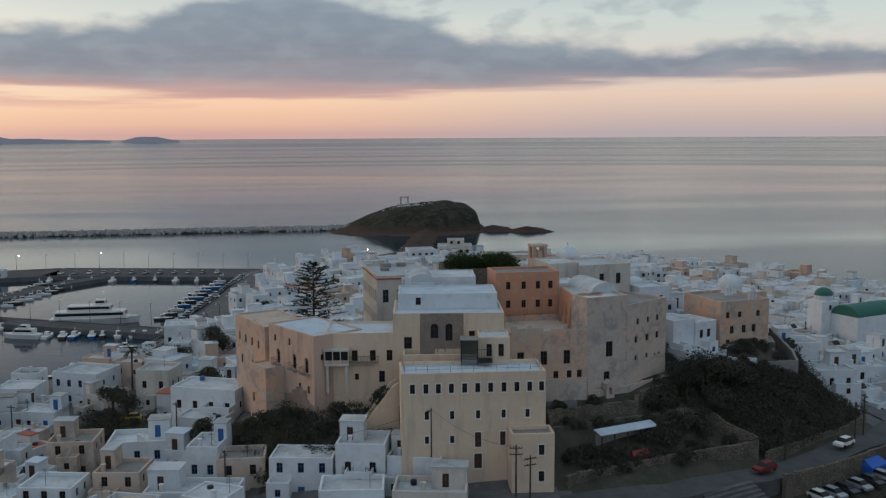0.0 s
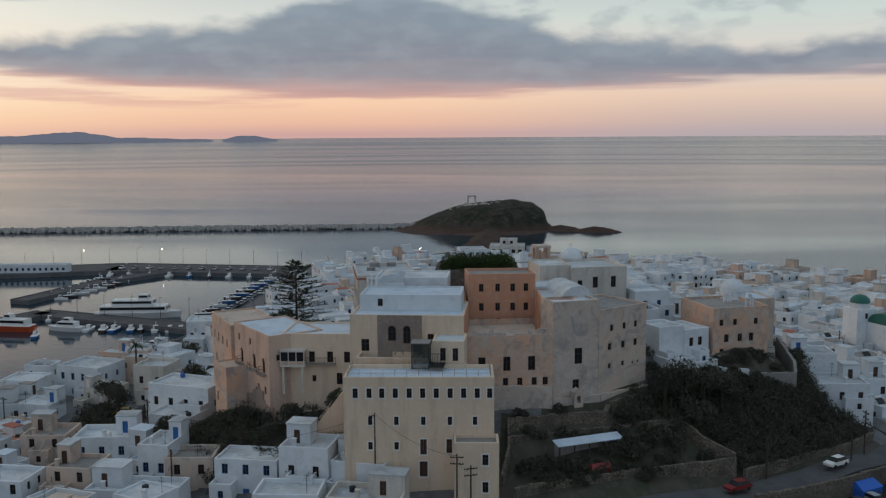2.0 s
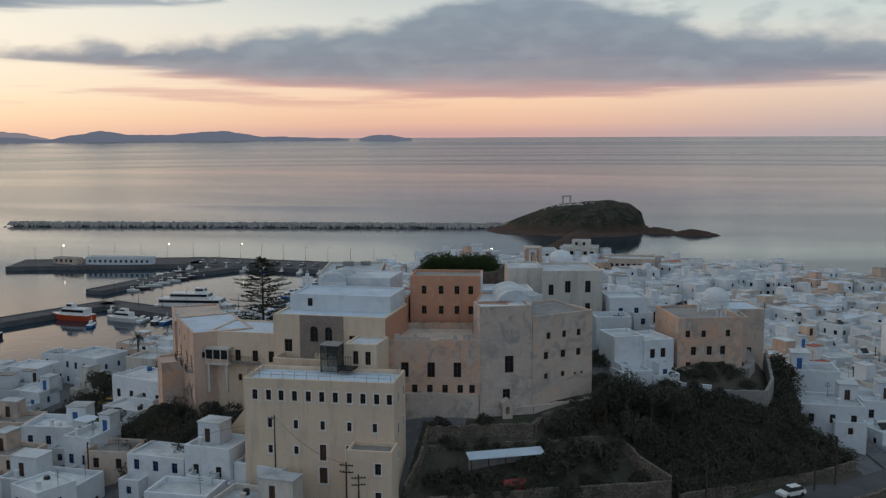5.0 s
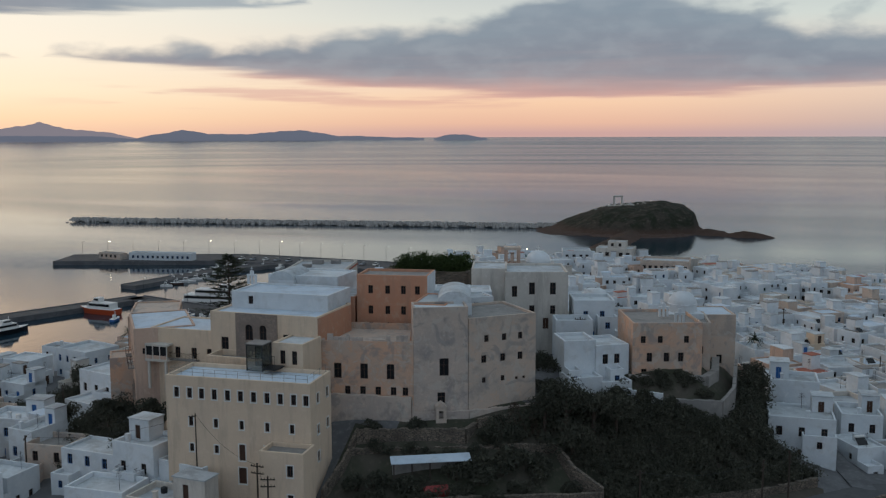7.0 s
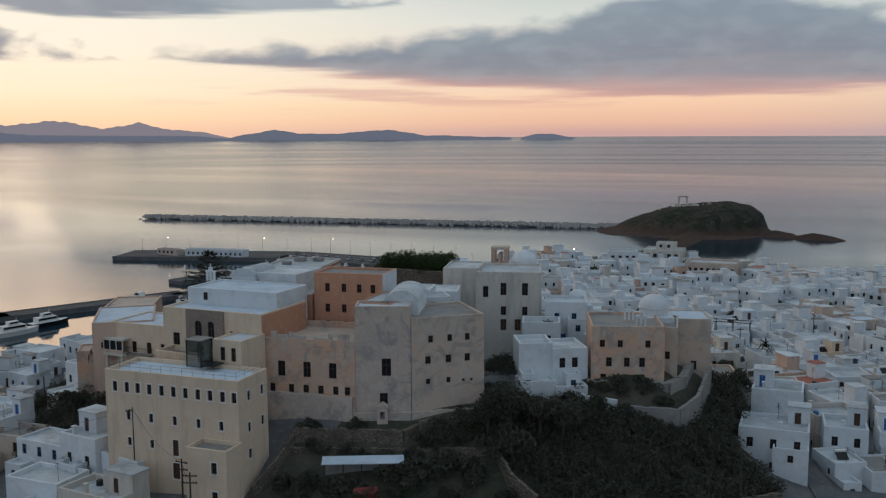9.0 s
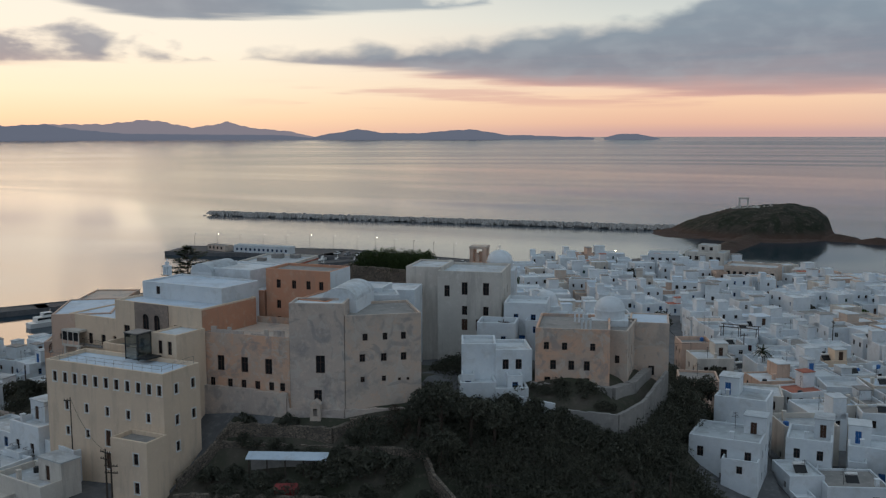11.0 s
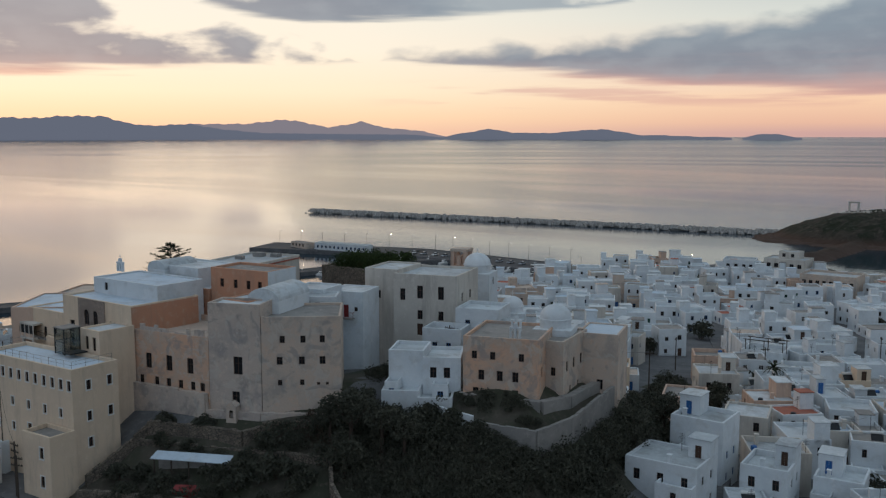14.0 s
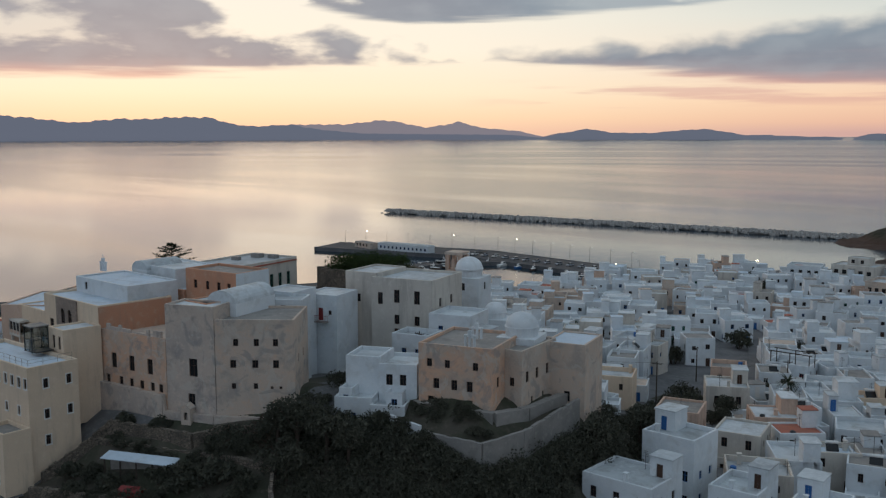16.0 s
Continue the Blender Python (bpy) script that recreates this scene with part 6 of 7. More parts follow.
scrub_cover([(33, 146.5), (44, 151), (51, 146.5), (62, 153), (77, 170), (69, 177), (66, 170), (62, 165), (54, 163.5), (49, 163.5), (40, 159), (38.6, 155), (33, 150)], 300, 0.9, 2.1, 30, 0.36)
scrub_cover([(66, 172), (71, 176), (70, 196), (60, 213), (56, 235), (49, 250), (41, 253), (49, 224), (59, 200), (65.5, 188)], 130, 1.0, 2.0, 26, 0.42)
scrub_cover([(-26, 133), (-6, 136.5), (-6, 143), (-19, 141), (-27, 146), (-36, 150), (-34, 140)], 130, 0.9, 2.2, 28, 0.34)
scrub_cover([(50, 164.8), (54, 165), (63, 167.4), (61, 171), (50.5, 167.4)], 26, 0.5, 1.0, 22, 0.26)
scrub_cover([(-74, 170), (-56, 166), (-54, 178), (-70, 188)], 45, 0.9, 2.0, 24, 0.4)
scrub_cover([(-50, 172), (-36, 164), (-35, 174), (-44, 182)], 30, 1.0, 2.2, 24, 0.4)
scrub_cover([(38, 158), (41, 163), (38, 176), (33, 176), (34, 166)], 26, 0.7, 1.5, 24, 0.34)
scrub_cover([(19, 130.5), (33, 136), (48, 145), (44, 146), (32, 139.5), (18, 137)], 50, 0.5, 1.1, 22, 0.28)
scrub_cover([(17, 139.6), (31, 142), (41, 148.5), (33, 147), (31, 143.4), (17, 141.6)], 30, 0.4, 1.0, 22, 0.28)
scrub_cover([(60, 132), (90, 142), (100, 156), (88, 160), (72, 149)], 60, 0.6, 1.5, 22, 0.32)
scrub_cover([(65.4, 166.4), (68.5, 170), (68.5, 186), (66.6, 192), (66.4, 184), (66.0, 172)], 80, 1.2, 2.6, 28, 0.36)
scrub_cover([(55, 161.6), (64.5, 164), (66, 166), (57, 163.6)], 26, 0.8, 1.6, 26, 0.34)
thing("slope_scrub", "dense dark scrub covering the slopes", "scrub", data=s.mesh("slope_scrub", [LEAF_DARK]), kind="stuff")
s = Shape()
scrub_cover([(34, 148), (41, 152), (39, 157), (34, 153)], 16, 0.7, 1.3, 26, 0.2)
scrub_cover([(-24, 131.5), (-17, 131.8), (-18, 136), (-26, 138)], 10, 0.7, 1.2, 26, 0.2)
thing("dry_scrub", "dry brown twiggy scrub", "scrub", data=s.mesh("dry_scrub", [LEAF_DRY]), kind="stuff")
s = Shape()
random.seed(33)
for k in range(90):
    leaf_cluster(s, random.uniform(1.4, 14.8), random.uniform(193, 203), 36.6 + random.uniform(0, 0.3), 1.6, 1.6, 2.9 + random.uniform(-0.25, 0.25), 110, 0.22, 0, 0.0)
thing("garden_hedge", "clipped bright green hedge in a walled garden", "hedge", data=s.mesh("garden_hedge", [LEAF_HEDGE]), kind="stuff")
for x, y, r in ((33.5, 142.6, 1.6), (36.4, 143.6, 1.5), (41, 145.4, 1.4), (22, 132.8, 1.1), (26, 134.4, 1.0), (36.8, 139.2, 1.3), (45.5, 145.8, 1.2), (24, 145.2, 1.2)):
    shrub(SCRUB, x, y, r, "rounded dark green garden shrub")
for x, y, r in ((48.6, 162.4, 1.7), (52.6, 163.4, 1.5), (45.0, 159.6, 1.6), (40.5, 176.6, 1.2)):
    shrub(SCRUB, x, y, r, "dark green shrub below white houses")


def tree(x, y, h, r, label, mat=LEAF_DARK, z=None, name="tree"):
    """A round-headed tree: tapered trunk, limbs, and an uneven crown of leaf sprays."""
    z = gz(x, y) if z is None else z
    ob = thing(name, label, "tree", pose(x, y, z))
    s = Shape()
    s.tube([(0, 0, -0.5, 0.22 * r / 2), (0.08, 0.05, h * 0.35, 0.15 * r / 2), (0.1, 0.1, h * 0.6, 0.1 * r / 2)], 7)
    for k in range(7):
        a = k * 0.9
        s.bar((0.08, 0.05, h * random.uniform(0.3, 0.5)), (r * 0.6 * math.cos(a), r * 0.6 * math.sin(a), h * random.uniform(0.55, 0.85)), 0.05, 0, 4)
    part("trunk", s.mesh("trunk", [BARK]), ob)
    s = Shape()
    for k in range(11):
        a, q = random.uniform(0, 6.3), random.uniform(0.1, 0.65) * r
        leaf_cluster(s, q * math.cos(a), q * math.sin(a), h * random.uniform(0.5, 0.86), r * 0.45, r * 0.45, h * 0.17, 130, 0.24, 0, -0.8)
    part("crown", s.mesh("crown", [mat]), ob)
    return ob


random.seed(39)
for x, y, h, r in ((43.0, 153.6, 8.6, 3.8), (46.6, 155.6, 7.6, 3.4), (40.2, 152.6, 6.6, 2.8), (49.6, 156.6, 6.4, 3.2), (44.6, 150.6, 5.6, 3.0), (67.4, 196, 6.4, 3.2), (62.5, 205, 6.0, 3.0), (59.5, 216, 5.6, 3.0), (68.2, 184, 5.6, 2.8)):
    tree(x, y, h, r, "dense dark evergreen on the castle slope")
for x, y, r in ((19.2, 134.6, 1.6), (21.4, 136.0, 1.3), (25.6, 136.2, 1.5), (31.2, 140.6, 1.4), (34.4, 141.2, 1.7), (37.6, 145.2, 2.0), (41.0, 146.8, 1.5), (22.6, 133.6, 1.2), (28.4, 135.8, 1.0), (18.0, 143.0, 1.3), (33.4, 147.4, 1.4), (36.2, 149.6, 1.3)):
    shrub(SCRUB, x, y, r, "rounded dark green garden shrub")
random.seed(41)
for x, y, h, r in ((-66, 214, 8, 3.6), (-62, 217, 7, 3.0), (-57, 232, 9, 3.4), (-54, 226, 8, 3.0), (-43, 174, 8, 3.4), (-46, 178, 7, 3), (-67, 186, 6, 3.2), (-62, 180, 6, 3), (-39, 148, 6, 2.6), (-9.5, 140.5, 6, 2.2), (-16, 139.6, 5, 2.2), (-24, 140, 5, 2.4)):
    tree(x, y, h, r, "dark evergreen tree between houses")
for x, y, h, r in ((-38, 420, 6, 3), (4, 408, 6, 3.6), (-26, 424, 6, 3), (88, 300, 6, 2.8), (66, 424, 5, 2.6), (132, 336, 6, 3), (120, 352, 6, 2.6), (60, 236, 6, 2.6), (63, 228, 5, 2.4)):
    tree(x, y, h, r, "dark green tree near the shore")


# low garden trees squeezed between the town houses
random.seed(47)
spots = 0
while spots < 46:
    x, y = random.uniform(-60, 150), random.uniform(190, 430)
    if float(coast_distance(np.array([x]), np.array([y]))[0]) < 8 or any(math.hypot(x - a, y - b) < q * 0.85 for a, b, q in taken) or near_street(x, y, 2.5):
        continue
    spots += 1
    shrub(random.choice([SCRUB, SCRUB, FRESH]), x, y, random.uniform(1.6, 2.8), "dark garden shrub between white houses", 1.2)


def norfolk_pine(x, y, z, h):
    """Straight trunk with whorls of level, slightly drooping branches."""
    ob = thing("norfolk_pine", "tall tiered dark pine with level branches", "tree", pose(x, y, z))
    s = Shape()
    s.tube([(0, 0, -1, 0.35), (0, 0, h * 0.5, 0.22), (0, 0, h, 0.05)], 8)
    part("trunk", s.mesh("trunk", [BARK]), ob)
    s = Shape()
    w = Shape()
    lv = 22
    for k in range(lv):
        t = k / (lv - 1)
        z0 = h * (0.16 + 0.82 * t)
        reach = (1 - t) ** 0.4 * 6.8 + 0.5
        for j in range(7):
            a = j * 2 * math.pi / 7 + k * 0.7 + random.uniform(-0.3, 0.3)
            ln = reach * random.uniform(0.6, 1.1)
            zz = z0 + random.uniform(-0.3, 0.3)
            tip = (ln * math.cos(a), ln * math.sin(a), zz + ln * (0.25 * t - 0.08) + 0.012 * ln * ln)
            w.bar((0, 0, zz), tip, 0.04, 0, 3)
            for i in range(12):
                f = 0.18 + 0.82 * (i + 1) / 12
                c = Vector((0, 0, zz)).lerp(Vector(tip), f)
                for sd in (-1, 1):
                    b = a + sd * random.uniform(0.5, 1.2)
                    l = random.uniform(0.4, 0.95) * (1.15 - 0.4 * f)
                    e = c + Vector((math.cos(b) * l, math.sin(b) * l, random.uniform(0.0, 0.35)))
                    side_ = Vector((-math.sin(b), math.cos(b), random.uniform(-0.6, 0.6))) * 0.13
                    s.face([c - side_ * 0.6, c + side_ * 0.6, e + side_ * 0.7, e - side_ * 0.7])
    part("limb_whorl", w.mesh("limb_whorl", [BARK]), ob)
    part("needles", s.mesh("needles", [LEAF_PINE]), ob)


random.seed(43)
norfolk_pine(-24.4, 175.4, 22.0, 19.2)
norfolk_pine(-41.0, 224.0, 9.0, 13.0)


def palm(x, y, h, label="slim palm with a round head of fronds"):
    ob = thing("palm_tree", label, "palm", pose(x, y, gz(x, y)))
    s = Shape()
    s.tube([(0, 0, -0.5, 0.28), (0.1, 0, h * 0.5, 0.2), (0.15, 0.05, h, 0.2)], 8)
    part("trunk", s.mesh("trunk", [BARK]), ob)
    s = Shape()
    for k in range(34):
        a, up = random.uniform(0, 6.3), random.uniform(-0.5, 1.1)
        prev = Vector((0.15, 0.05, h))
        d = Vector((math.cos(a) * math.cos(up), math.sin(a) * math.cos(up), math.sin(up)))
        for i in range(6):
            nxt = prev + d * 0.42
            sd = Vector((-math.sin(a), math.cos(a), 0)) * (0.2 - 0.025 * i)
            s.face([prev - sd, prev + sd, nxt + sd * 0.85, nxt - sd * 0.85])
            prev = nxt
            d = (d + Vector((0, 0, -0.22))).normalized()
    part("fronds", s.mesh("fronds", [LEAF_PINE]), ob)


for x, y, h in ((-68.5, 203, 9.0), (-72, 226, 6.5), (67.0, 246, 8.0), (-4.6, 199, 30.0)):
    palm(x, y, h if h < 20 else 7.0)

# ---- harbour: boats, lamps, sheds, vehicles ----


def hull_mesh(l, w, h, mat, deck):
    s = Shape()
    n = 12
    prev = None
    for i in range(n + 1):
        t = i / n
        half = w / 2 * (1 - max(0.0, (t - 0.55) / 0.45) ** 2.0) * (0.85 + 0.15 * min(1, t * 5))
        sheer = h * (1 + 0.28 * max(0, t - 0.5) ** 1.5)
        ring = [(-l / 2 + l * t, -half, sheer), (-l / 2 + l * t * 0.97, -half * 0.72, -0.5), (-l / 2 + l * t * 0.97, half * 0.72, -0.5), (-l / 2 + l * t, half, sheer)]
        if prev:
            for k in range(3):
                s.face([prev[k], ring[k], ring[k + 1], prev[k + 1]], 0)
            s.face([prev[3], ring[3], ring[0], prev[0]], 1)
        else:
            s.face(ring, 0)
        prev = ring
    return s.mesh("hull", [mat, deck])


def boat(name, label, x, y, ang, l, w, h, hull, cabins, mast=0.0):
    """cabins: (from, to along the length 0-1, width share, height above the deck, storey height)."""
    ob = thing(name, label, "boat", pose(x, y, 0, 0, 0, ang), "boats in the harbour")
    part("hull", hull_mesh(l, w, h, hull, TRIM), ob)
    for a, b, f, z, ch in cabins:
        x0, x1, hw = -l / 2 + l * a, -l / 2 + l * b, w * f / 2
        s = Shape()
        rake = ch * 0.5
        lo = [(x0, -hw), (x1, -hw), (x1, hw), (x0, hw)]
        hi = [(x0, -hw * 0.94), (x1 - rake, -hw * 0.94), (x1 - rake, hw * 0.94), (x0, hw * 0.94)]
        for k in range(4):
            j = (k + 1) % 4
            s.face([(*lo[k], h + z), (*lo[j], h + z), (*hi[j], h + z + ch), (*hi[k], h + z + ch)])
        s.face([(*p, h + z + ch) for p in hi])
        c = part("cabin", s.mesh("cabin", [TRIM]), ob)
        s = Shape()
        for sg in (-1, 1):
            y0 = sg * (hw + 0.02)
            s.face([(x0 + 0.3, y0, h + z + ch * 0.45), (x1 - rake, y0, h + z + ch * 0.45), (x1 - rake, y0, h + z + ch * 0.85), (x0 + 0.3, y0, h + z + ch * 0.85)])
        s.face([(x1 - rake * 0.4, -hw * 0.8, h + z + ch * 0.4), (x1 - rake * 0.4, hw * 0.8, h + z + ch * 0.4), (x1 - rake * 0.85 + 0.03, hw * 0.8, h + z + ch * 0.85), (x1 - rake * 0.85 + 0.03, -hw * 0.8, h + z + ch * 0.85)])
        part("glazing", s.mesh("windows", [DARK_GLASS]), c)
    if mast:
        s = Shape()
        s.bar((0, 0, h), (0, 0, h + mast), 0.08, 0, 5)
        s.bar((-0.6, 0, h + mast * 0.7), (0.6, 0, h + mast * 0.7), 0.05, 0, 4)
        part("mast", s.mesh("mast", [TRIM]), ob)
    return ob


boat("passenger_ferry", "white two-deck passenger ferry with a blue stern", -121, 324.5, 8, 30, 7.5, 2.2, TRIM, [(0.06, 0.86, 0.9, 0, 2.3), (0.2, 0.7, 0.75, 2.3, 2.0), (0.5, 0.64, 0.4, 4.3, 1.8)], 5)
boat("orange_ferry", "small orange-hulled ferry with a white cabin", -155, 299, 176, 17, 5.5, 2.0, HULL_ORANGE, [(0.1, 0.72, 0.75, 0, 2.1), (0.42, 0.6, 0.5, 2.1, 1.6)], 3)
boat("motor_yacht", "white motor yacht at the mole", -136.5, 300.5, 172, 13, 4.2, 1.5, TRIM, [(0.15, 0.7, 0.7, 0, 1.7), (0.3, 0.55, 0.5, 1.7, 1.2)], 2)
boat("motor_yacht", "dark-hulled yacht at the mole", -160, 262, 78, 14, 4.2, 1.5, DARK_GLASS, [(0.15, 0.7, 0.7, 0, 1.7), (0.3, 0.55, 0.5, 1.7, 1.2)], 4)
boat("motor_yacht", "white yacht in the inner harbour", -158, 247, 78, 15, 4.4, 1.6, TRIM, [(0.15, 0.7, 0.7, 0, 1.7), (0.3, 0.55, 0.5, 1.7, 1.2)], 4)
random.seed(51)
SMALL = [(-128 + i * 4.4 + random.uniform(-0.8, 0.8), 301.5 + i * 0.2, 96) for i in range(9)] + [(-91.5 - random.uniform(0, 1), 300 + 0, 100), (-97, 284, 10), (-99, 276, 20), (-98, 268, 15), (-103, 258, 35)]
SMALL += [(-98 - random.uniform(0, 2), 330 + i * 8.5, 8) for i in range(12)] + [(-110 - i * 9.5, 419 + random.uniform(-1, 1), 92) for i in range(8)] + [(-163 - 0.6 * i, 402 - i * 6.5, 15) for i in range(8)] + [(-176 + random.uniform(-1, 1), 408 - i * 6, 195) for i in range(7)]
SMALL += [(-104, 250, 40), (-108, 243, 60), (-150, 316, 100), (-141, 290, 100)]
for x, y, a in SMALL:
    l = random.uniform(5.0, 8.0)
    lab = random.choice([("fishing_boat", "small white fishing boat with a low cabin", TRIM), ("fishing_boat", "small white fishing boat with a low cabin", TRIM), ("fishing_boat", "small blue fishing boat at its mooring", BLUE), ("rowing_boat", "dark open boat at its mooring", WOOD)])
    boat(lab[0], lab[1], x, y, a + random.uniform(-8, 8), l, l * 0.34, 0.8, lab[2], [(0.3, 0.6, 0.55, 0, 1.2)], random.choice([0, 0, 2.5]))

# quay lamps, three of them lit
lamp_s = Shape()
lamp_s.tube([(0, 0, 0, 0.09), (0, 0, 7.5, 0.05)], 6)
lamp_s.bar((0, 0, 7.4), (1.2, 0, 7.6), 0.04, 0, 4)
lamp_pole = lamp_s.mesh("pole", [METAL])
lamp_s = Shape()
lamp_s.tube([(1.2, 0, 7.35, 0.1), (1.2, 0, 7.45, 0.28), (1.2, 0, 7.6, 0.3), (1.2, 0, 7.7, 0.1)], 8)
head_off, head_on = lamp_s.mesh("lamp_head", [TRIM]), lamp_s.mesh("lit_head", [LAMP_GLOW])


def lamp(x, y, z, lit=False, ang=0):
    ob = thing("street_lamp", "tall harbour lamp, lit" if lit else "tall thin harbour lamp, unlit", "street lamp", pose(x, y, z, 0, 0, ang), "harbour lamps")
    part("pole", lamp_pole, ob)
    part("lamp_head", head_on if lit else head_off, ob)


for i in range(15):
    t = i / 14
    x = -92 - 168 * t
    y = 444 + (6 * t * 2 if t < 0.5 else 6 - 62 * (t - 0.5))
    lamp(x, y - 2, 1.75, i in (6, 9, 13), 0)
for i in range(9):
    lamp(-74, 292 + i * 16, 1.9, i == 7, 180)
for i in range(6):
    lamp(-98 - i * 11, 312 + i * 2.0, 1.65, False, 90)
for i in range(3):
    lamp(-52 + i * 16, 440 + i * 7, 2.6, i == 1, 90)

building("harbour_office", "long low white harbour building", (-228, 412), (-196, 417), 6, 1.75, 5.4, WHITE, ROOF, row(0, [2 + 2.6 * i for i in range(12)], 1.0, 1.2, 1.3, BLUE), parapet=0.2, category="building")
building("harbour_kiosk", "low harbour kiosk with a dark flat roof", (-246, 412), (-232, 410), 5, 1.75, 4.8, TAN, CONCRETE, row(0, [2, 5, 8, 11], 1.0, 1.4, 1.3), parapet=0.1, category="building")
hotel_rows = row(0, [1.6 + 2.3 * i for i in range(8)], 5.4, 1.3, 1.5) + row(0, [1.6 + 2.3 * i for i in range(8)], 1.4, 1.3, 1.6)
building("shore_hotel", "long tan two-storey hotel by the shore", (20.6, 411.0), (39.8, 411.4), 13, 3.0, 12.0, TAN, ROOF, hotel_rows + row(3, [3, 7, 10], 5.4, 1.3, 1.5), parapet=0.8, category="hotel")
building("shore_house", "white two-storey house by the sea", (-15.4, 430), (-3.4, 433), 10, 3.0, 12.2, WHITE, ROOF, row(0, [2, 5, 8, 10.6], 6.0, 1.3, 1.5) + row(0, [2, 5, 8, 10.6], 2.0, 1.3, 1.6), parapet=0.5)
building("shore_house", "white three-storey house by the sea", (-2.6, 440), (13.6, 440), 11, 3.0, 12.8, PALE, ROOF, row(0, [2, 5, 8, 11, 14], 6.4, 1.6, 1.6) + row(0, [2, 5, 8, 11, 14], 2.4, 1.6, 1.7), parapet=0.4)
building("shore_block", "upper storey of a white seaside house", (2, 444), (10, 444), 6, 10.0, 15.4, PALE, ROOF, row(0, [2, 5.4], 3.2, 1.3, 1.4), parapet=0.3)
building("beach_house", "long white house beside a lawn", (74, 384), (92, 380), 8, 2.8, 8.6, WHITE, ROOF, row(0, [2, 5, 8, 11, 14, 16.5], 3.8, 1.1, 1.3) + row(0, [2, 5, 8, 11, 14, 16.5], 0.6, 1.1, 1.8), parapet=0.4)


def car(x, y, ang, mat, label, z=None):
    ob = thing("car", label, "car", pose(x, y, (gz(x, y) + 0.28) if z is None else z, 0, 0, ang), "parked cars")
    s = Shape()
    prof = [(-2.0, 0.35), (-2.05, 0.75), (-1.2, 0.92), (1.85, 0.95), (2.05, 0.7), (2.0, 0.3)]
    for sg in (-0.82, 0.82):
        s.face([(x_, sg, z_) for x_, z_ in prof])
    for (ax, az), (bx, bz) in zip(prof, prof[1:] + prof[:1]):
        s.face([(ax, -0.82, az), (bx, -0.82, bz), (bx, 0.82, bz), (ax, 0.82, az)])
    part("body", s.mesh("body", [mat]), ob)
    s = Shape()
    lo, hi = [(-1.1, 0.93), (1.7, 0.94)], [(-0.45, 1.45), (1.3, 1.43)]
    for sg, k in ((-0.78, -0.62), (0.78, 0.62)):
        s.face([(lo[0][0], sg, lo[0][1]), (lo[1][0], sg, lo[1][1]), (hi[1][0], k, hi[1][1]), (hi[0][0], k, hi[0][1])])
    for i in (0, 1):
        s.face([(lo[i][0], -0.78, lo[i][1]), (lo[i][0], 0.78, lo[i][1]), (hi[i][0], 0.62, hi[i][1]), (hi[i][0], -0.62, hi[i][1])])
    part("glazing", s.mesh("windows", [DARK_GLASS]), ob)
    s = Shape()
    s.face([(hi[0][0], -0.62, 1.45), (hi[1][0], -0.62, 1.44), (hi[1][0], 0.62, 1.44), (hi[0][0], 0.62, 1.45)])
    part("roof", s.mesh("roof", [mat]), ob)
    for wx in (-1.25, 1.3):
        for wy in (-0.8, 0.8):
            s = Shape()
            s.bar((wx, wy - 0.1, 0.3), (wx, wy + 0.1, 0.3), 0.31, 0, 12)
            for q in (-0.1, 0.1):
                s.face([(wx + 0.31 * math.cos(i * math.pi / 6), wy + q, 0.3 + 0.31 * math.sin(i * math.pi / 6)) for i in range(12)])
            part("wheel", s.mesh("wheel", [RUBBER]), ob)
    return ob


GREY_CAR = material("silver_car_paint", (0.35, 0.37, 0.4, 1), rough=0.3, bump=0.0, spec=0.6)
DARK_CAR = material("dark_car_paint", (0.03, 0.035, 0.045, 1), rough=0.3, bump=0.0, spec=0.6)


def road_z(x, y):
    return max(gz(x + dx, y + dy) for dx in (-2.5, 0, 2.5) for dy in (-2.5, 0, 2.5)) + 0.28


car(49.0, 139.4, 33, RED, "dark red car parked on the road", road_z(49.0, 139.4))
car(66.0, 151.0, 38, TRIM, "white car parked on the road", road_z(66, 151))
for i, mt in enumerate((TRIM, GREY_CAR, DARK_CAR, GREY_CAR, DARK_CAR, GREY_CAR)):
    car(57.0 + i * 2.6, 137.6 + i * 1.5, 118, mt, {TRIM: "white parked car on the asphalt", GREY_CAR: "silver parked car on the asphalt", DARK_CAR: "dark parked car on the asphalt"}[mt])
car(-61.5, 180.5, 12, YELLOW, "small yellow car on a roof terrace")
car(75.6, 200.4, 112, RED, "red car in a narrow lane", road_z(75.6, 200.4))
random.seed(61)
for i in range(26):
    mt = random.choice([TRIM, GREY_CAR, DARK_CAR, GREY_CAR])
    car(-89.5 + random.uniform(-0.3, 0.3), 304 + i * 4.6, random.choice([0, 90]), mt, {TRIM: "white parked car on the asphalt", GREY_CAR: "silver parked car on the asphalt", DARK_CAR: "dark parked car on the asphalt"}[mt], 1.97)
for i in range(12):
    mt = random.choice([TRIM, GREY_CAR, DARK_CAR, GREY_CAR])
    car(-104 - i * 6.5, 430 + random.uniform(-0.5, 0.5), 90, mt, {TRIM: "white parked car on the asphalt", GREY_CAR: "silver parked car on the asphalt", DARK_CAR: "dark parked car on the asphalt"}[mt], 1.78)
tarp = thing("blue_tarpaulin", "bright blue tarpaulin over a stack", "tarpaulin", pose(69.4, 148.4, gz(69.4, 148.4), 0, 0, 35))
s = Shape()
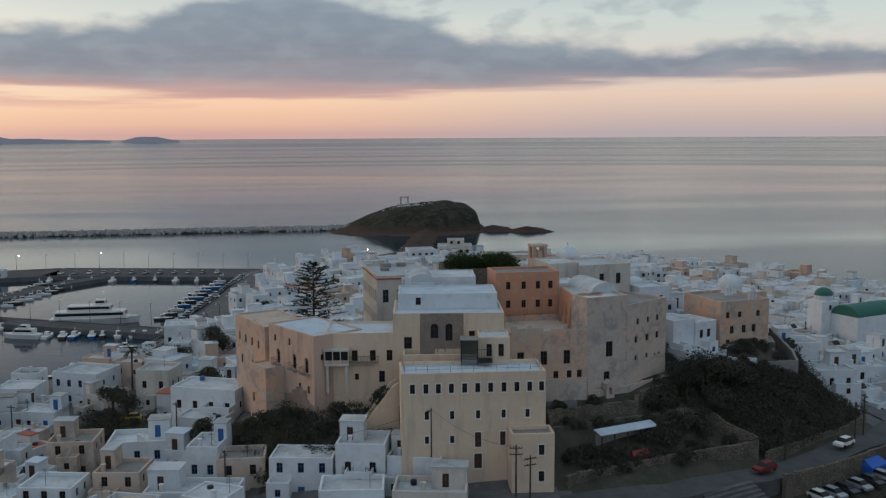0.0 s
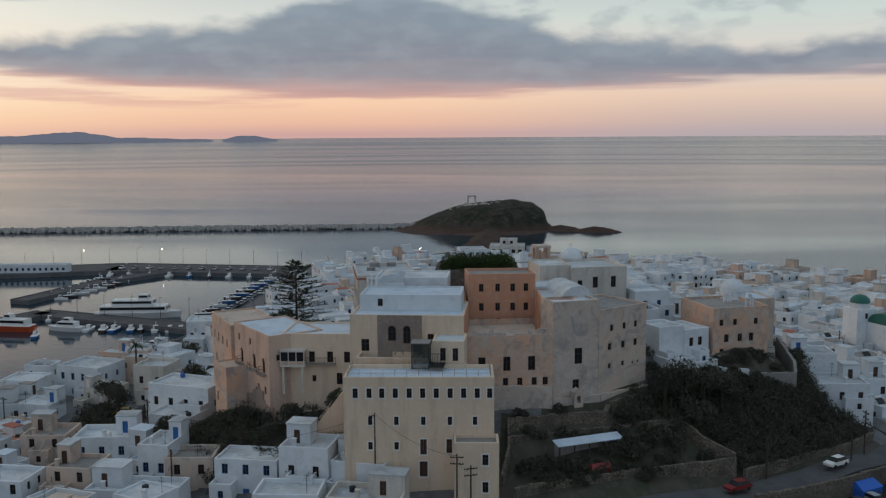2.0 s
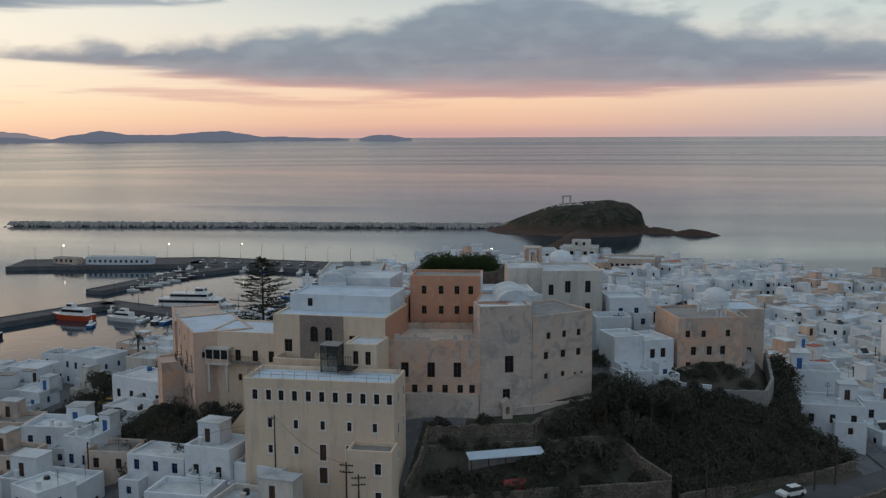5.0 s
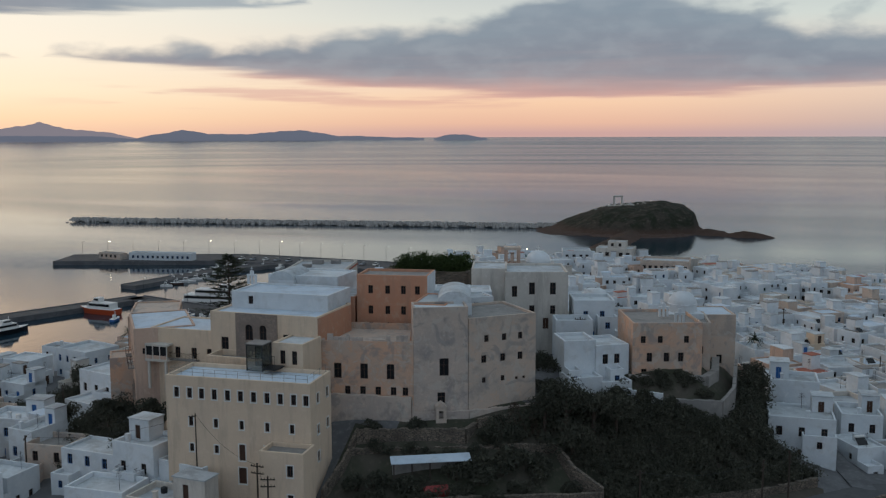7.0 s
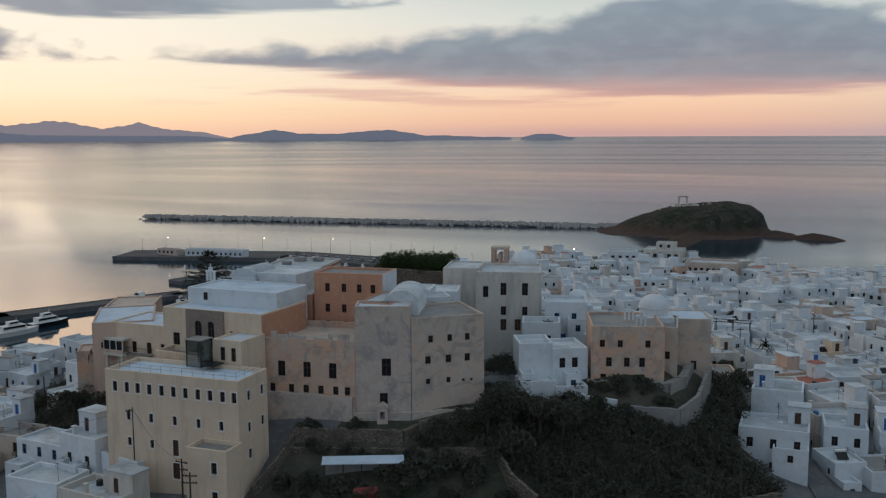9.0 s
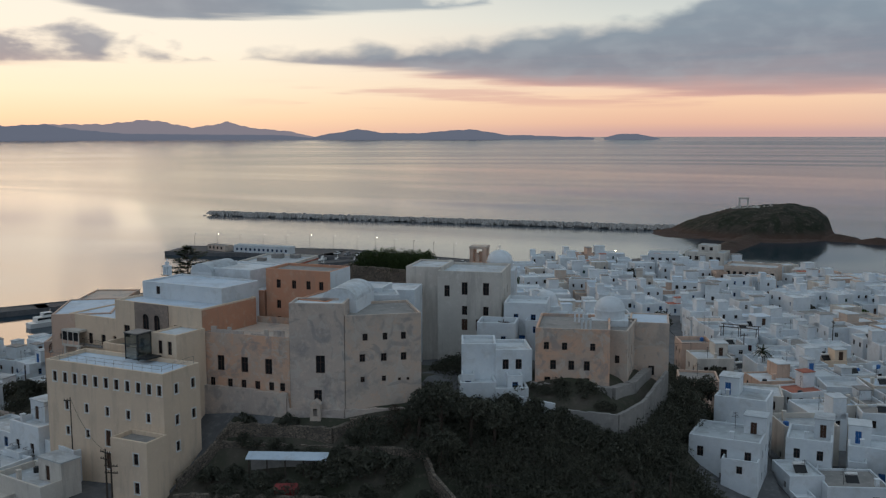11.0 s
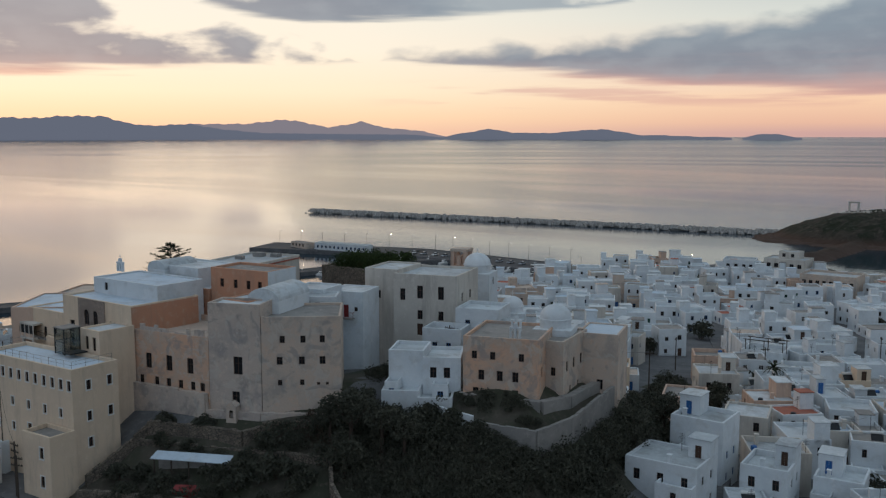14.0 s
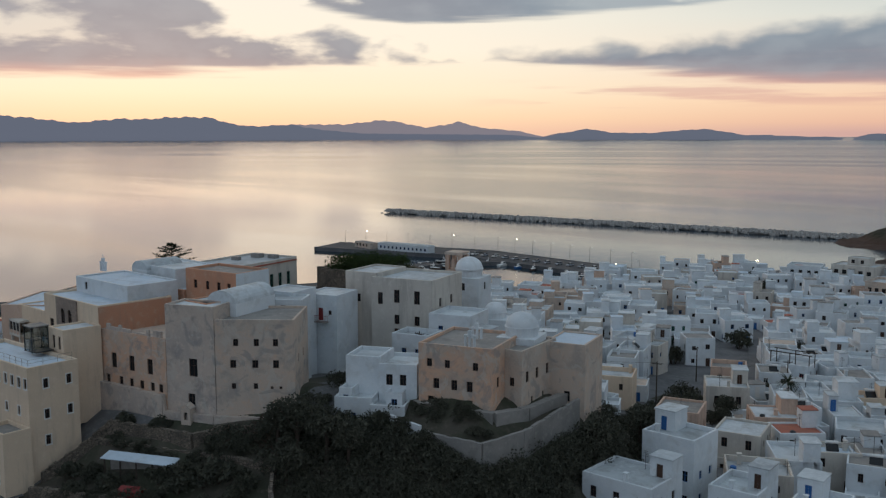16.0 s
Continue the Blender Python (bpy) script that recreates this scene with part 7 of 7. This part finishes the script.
s.box(-2.2, -1.6, -0.3, 2.2, 1.6, 1.2)
s.face([(-2.3, -1.7, 1.15), (2.3, -1.7, 1.15), (2.0, 0, 2.1), (-2.0, 0, 2.1)])
s.face([(2.3, 1.7, 1.15), (-2.3, 1.7, 1.15), (-2.0, 0, 2.1), (2.0, 0, 2.1)])
s.face([(2.3, -1.7, 1.15), (2.3, 1.7, 1.15), (2.0, 0, 2.1)])
s.face([(-2.3, 1.7, 1.15), (-2.3, -1.7, 1.15), (-2.0, 0, 2.1)])
part("cover", s.mesh("cover", [TARP]), tarp)


def utility_pole(x, y, h, arms=2, ang=0, z=None):
    ob = thing("utility_pole", "weathered wooden utility pole with cross arms", "utility pole", pose(x, y, (gz(x, y) if z is None else z) - 0.3, 0, 0, ang), "utility poles")
    s = Shape()
    s.tube([(0, 0, 0, 0.15), (0, 0, h, 0.1)], 7)
    part("pole", s.mesh("pole", [POLE_WOOD]), ob)
    for k in range(arms):
        s = Shape()
        s.box(-0.9, -0.06, h - 0.5 - k * 0.9, 0.9, 0.06, h - 0.38 - k * 0.9)
        for q in (-0.8, -0.4, 0.4, 0.8):
            s.tube([(q, 0, h - 0.38 - k * 0.9, 0.05), (q, 0, h - 0.2 - k * 0.9, 0.04)], 5)
        part("cross_arm", s.mesh("cross_arm", [POLE_WOOD]), ob)
    return ob


POLES = [(9.9, 125.6, 9), (11.8, 124.8, 8), (-1.8, 130.0, 12), (54.5, 146.0, 7.5), (69.6, 155.2, 8), (73, 159.6, 8), (-31.5, 131.2, 8), (-45.0, 154.6, 9), (-80, 170, 8), (40.2, 178.6, 7), (46, 236, 9), (60, 262, 9), (84, 214, 8), (92, 236, 9), (40, 262, 8), (74, 300, 9)]
for i, (x, y, h) in enumerate(POLES):
    utility_pole(x, y, h, 2 if i in (0, 1, 4, 5) else 1, 20 * i)


def cable(a, b, sag):
    cu = bpy.data.curves.new("cable", "CURVE")
    cu.dimensions, cu.bevel_depth, cu.bevel_resolution = "3D", 0.02, 0
    sp = cu.splines.new("POLY")
    sp.points.add(12)
    for i in range(13):
        t = i / 12
        p = Vector(a).lerp(Vector(b), t)
        sp.points[i].co = (p.x, p.y, p.z - 4 * sag * t * (1 - t), 1)
    cu.materials.append(METAL)
    return thing("cable", "thin dark overhead cable between poles", "cable", data=cu, group="overhead cables")


def pole_top(i, k=0.5):
    x, y, h = POLES[i]
    return (x, y, gz(x, y) + h - k)


for a, b in ((0, 2), (1, 0), (2, 6), (6, 7), (3, 4), (4, 5), (9, 10), (10, 11), (12, 13)):
    cable(pole_top(a), pole_top(b), 1.2)

# pergola on a roof
pg = thing("roof_pergola", "dark timber pergola on a flat roof", "pergola", pose(53.2, 269.0, 14.6, 0, 0, 3))
for px, py in ((0, 0), (4, 0), (8, 0), (0, 3.2), (4, 3.2), (8, 3.2)):
    s = Shape()
    s.box(px - 0.08, py - 0.08, -0.6, px + 0.08, py + 0.08, 2.3)
    part("post", s.mesh("post", [POLE_WOOD]), pg)
for py in (0, 3.2):
    s = Shape()
    s.box(-0.5, py - 0.07, 2.3, 8.5, py + 0.07, 2.48)
    part("beam", s.mesh("beam", [POLE_WOOD]), pg)
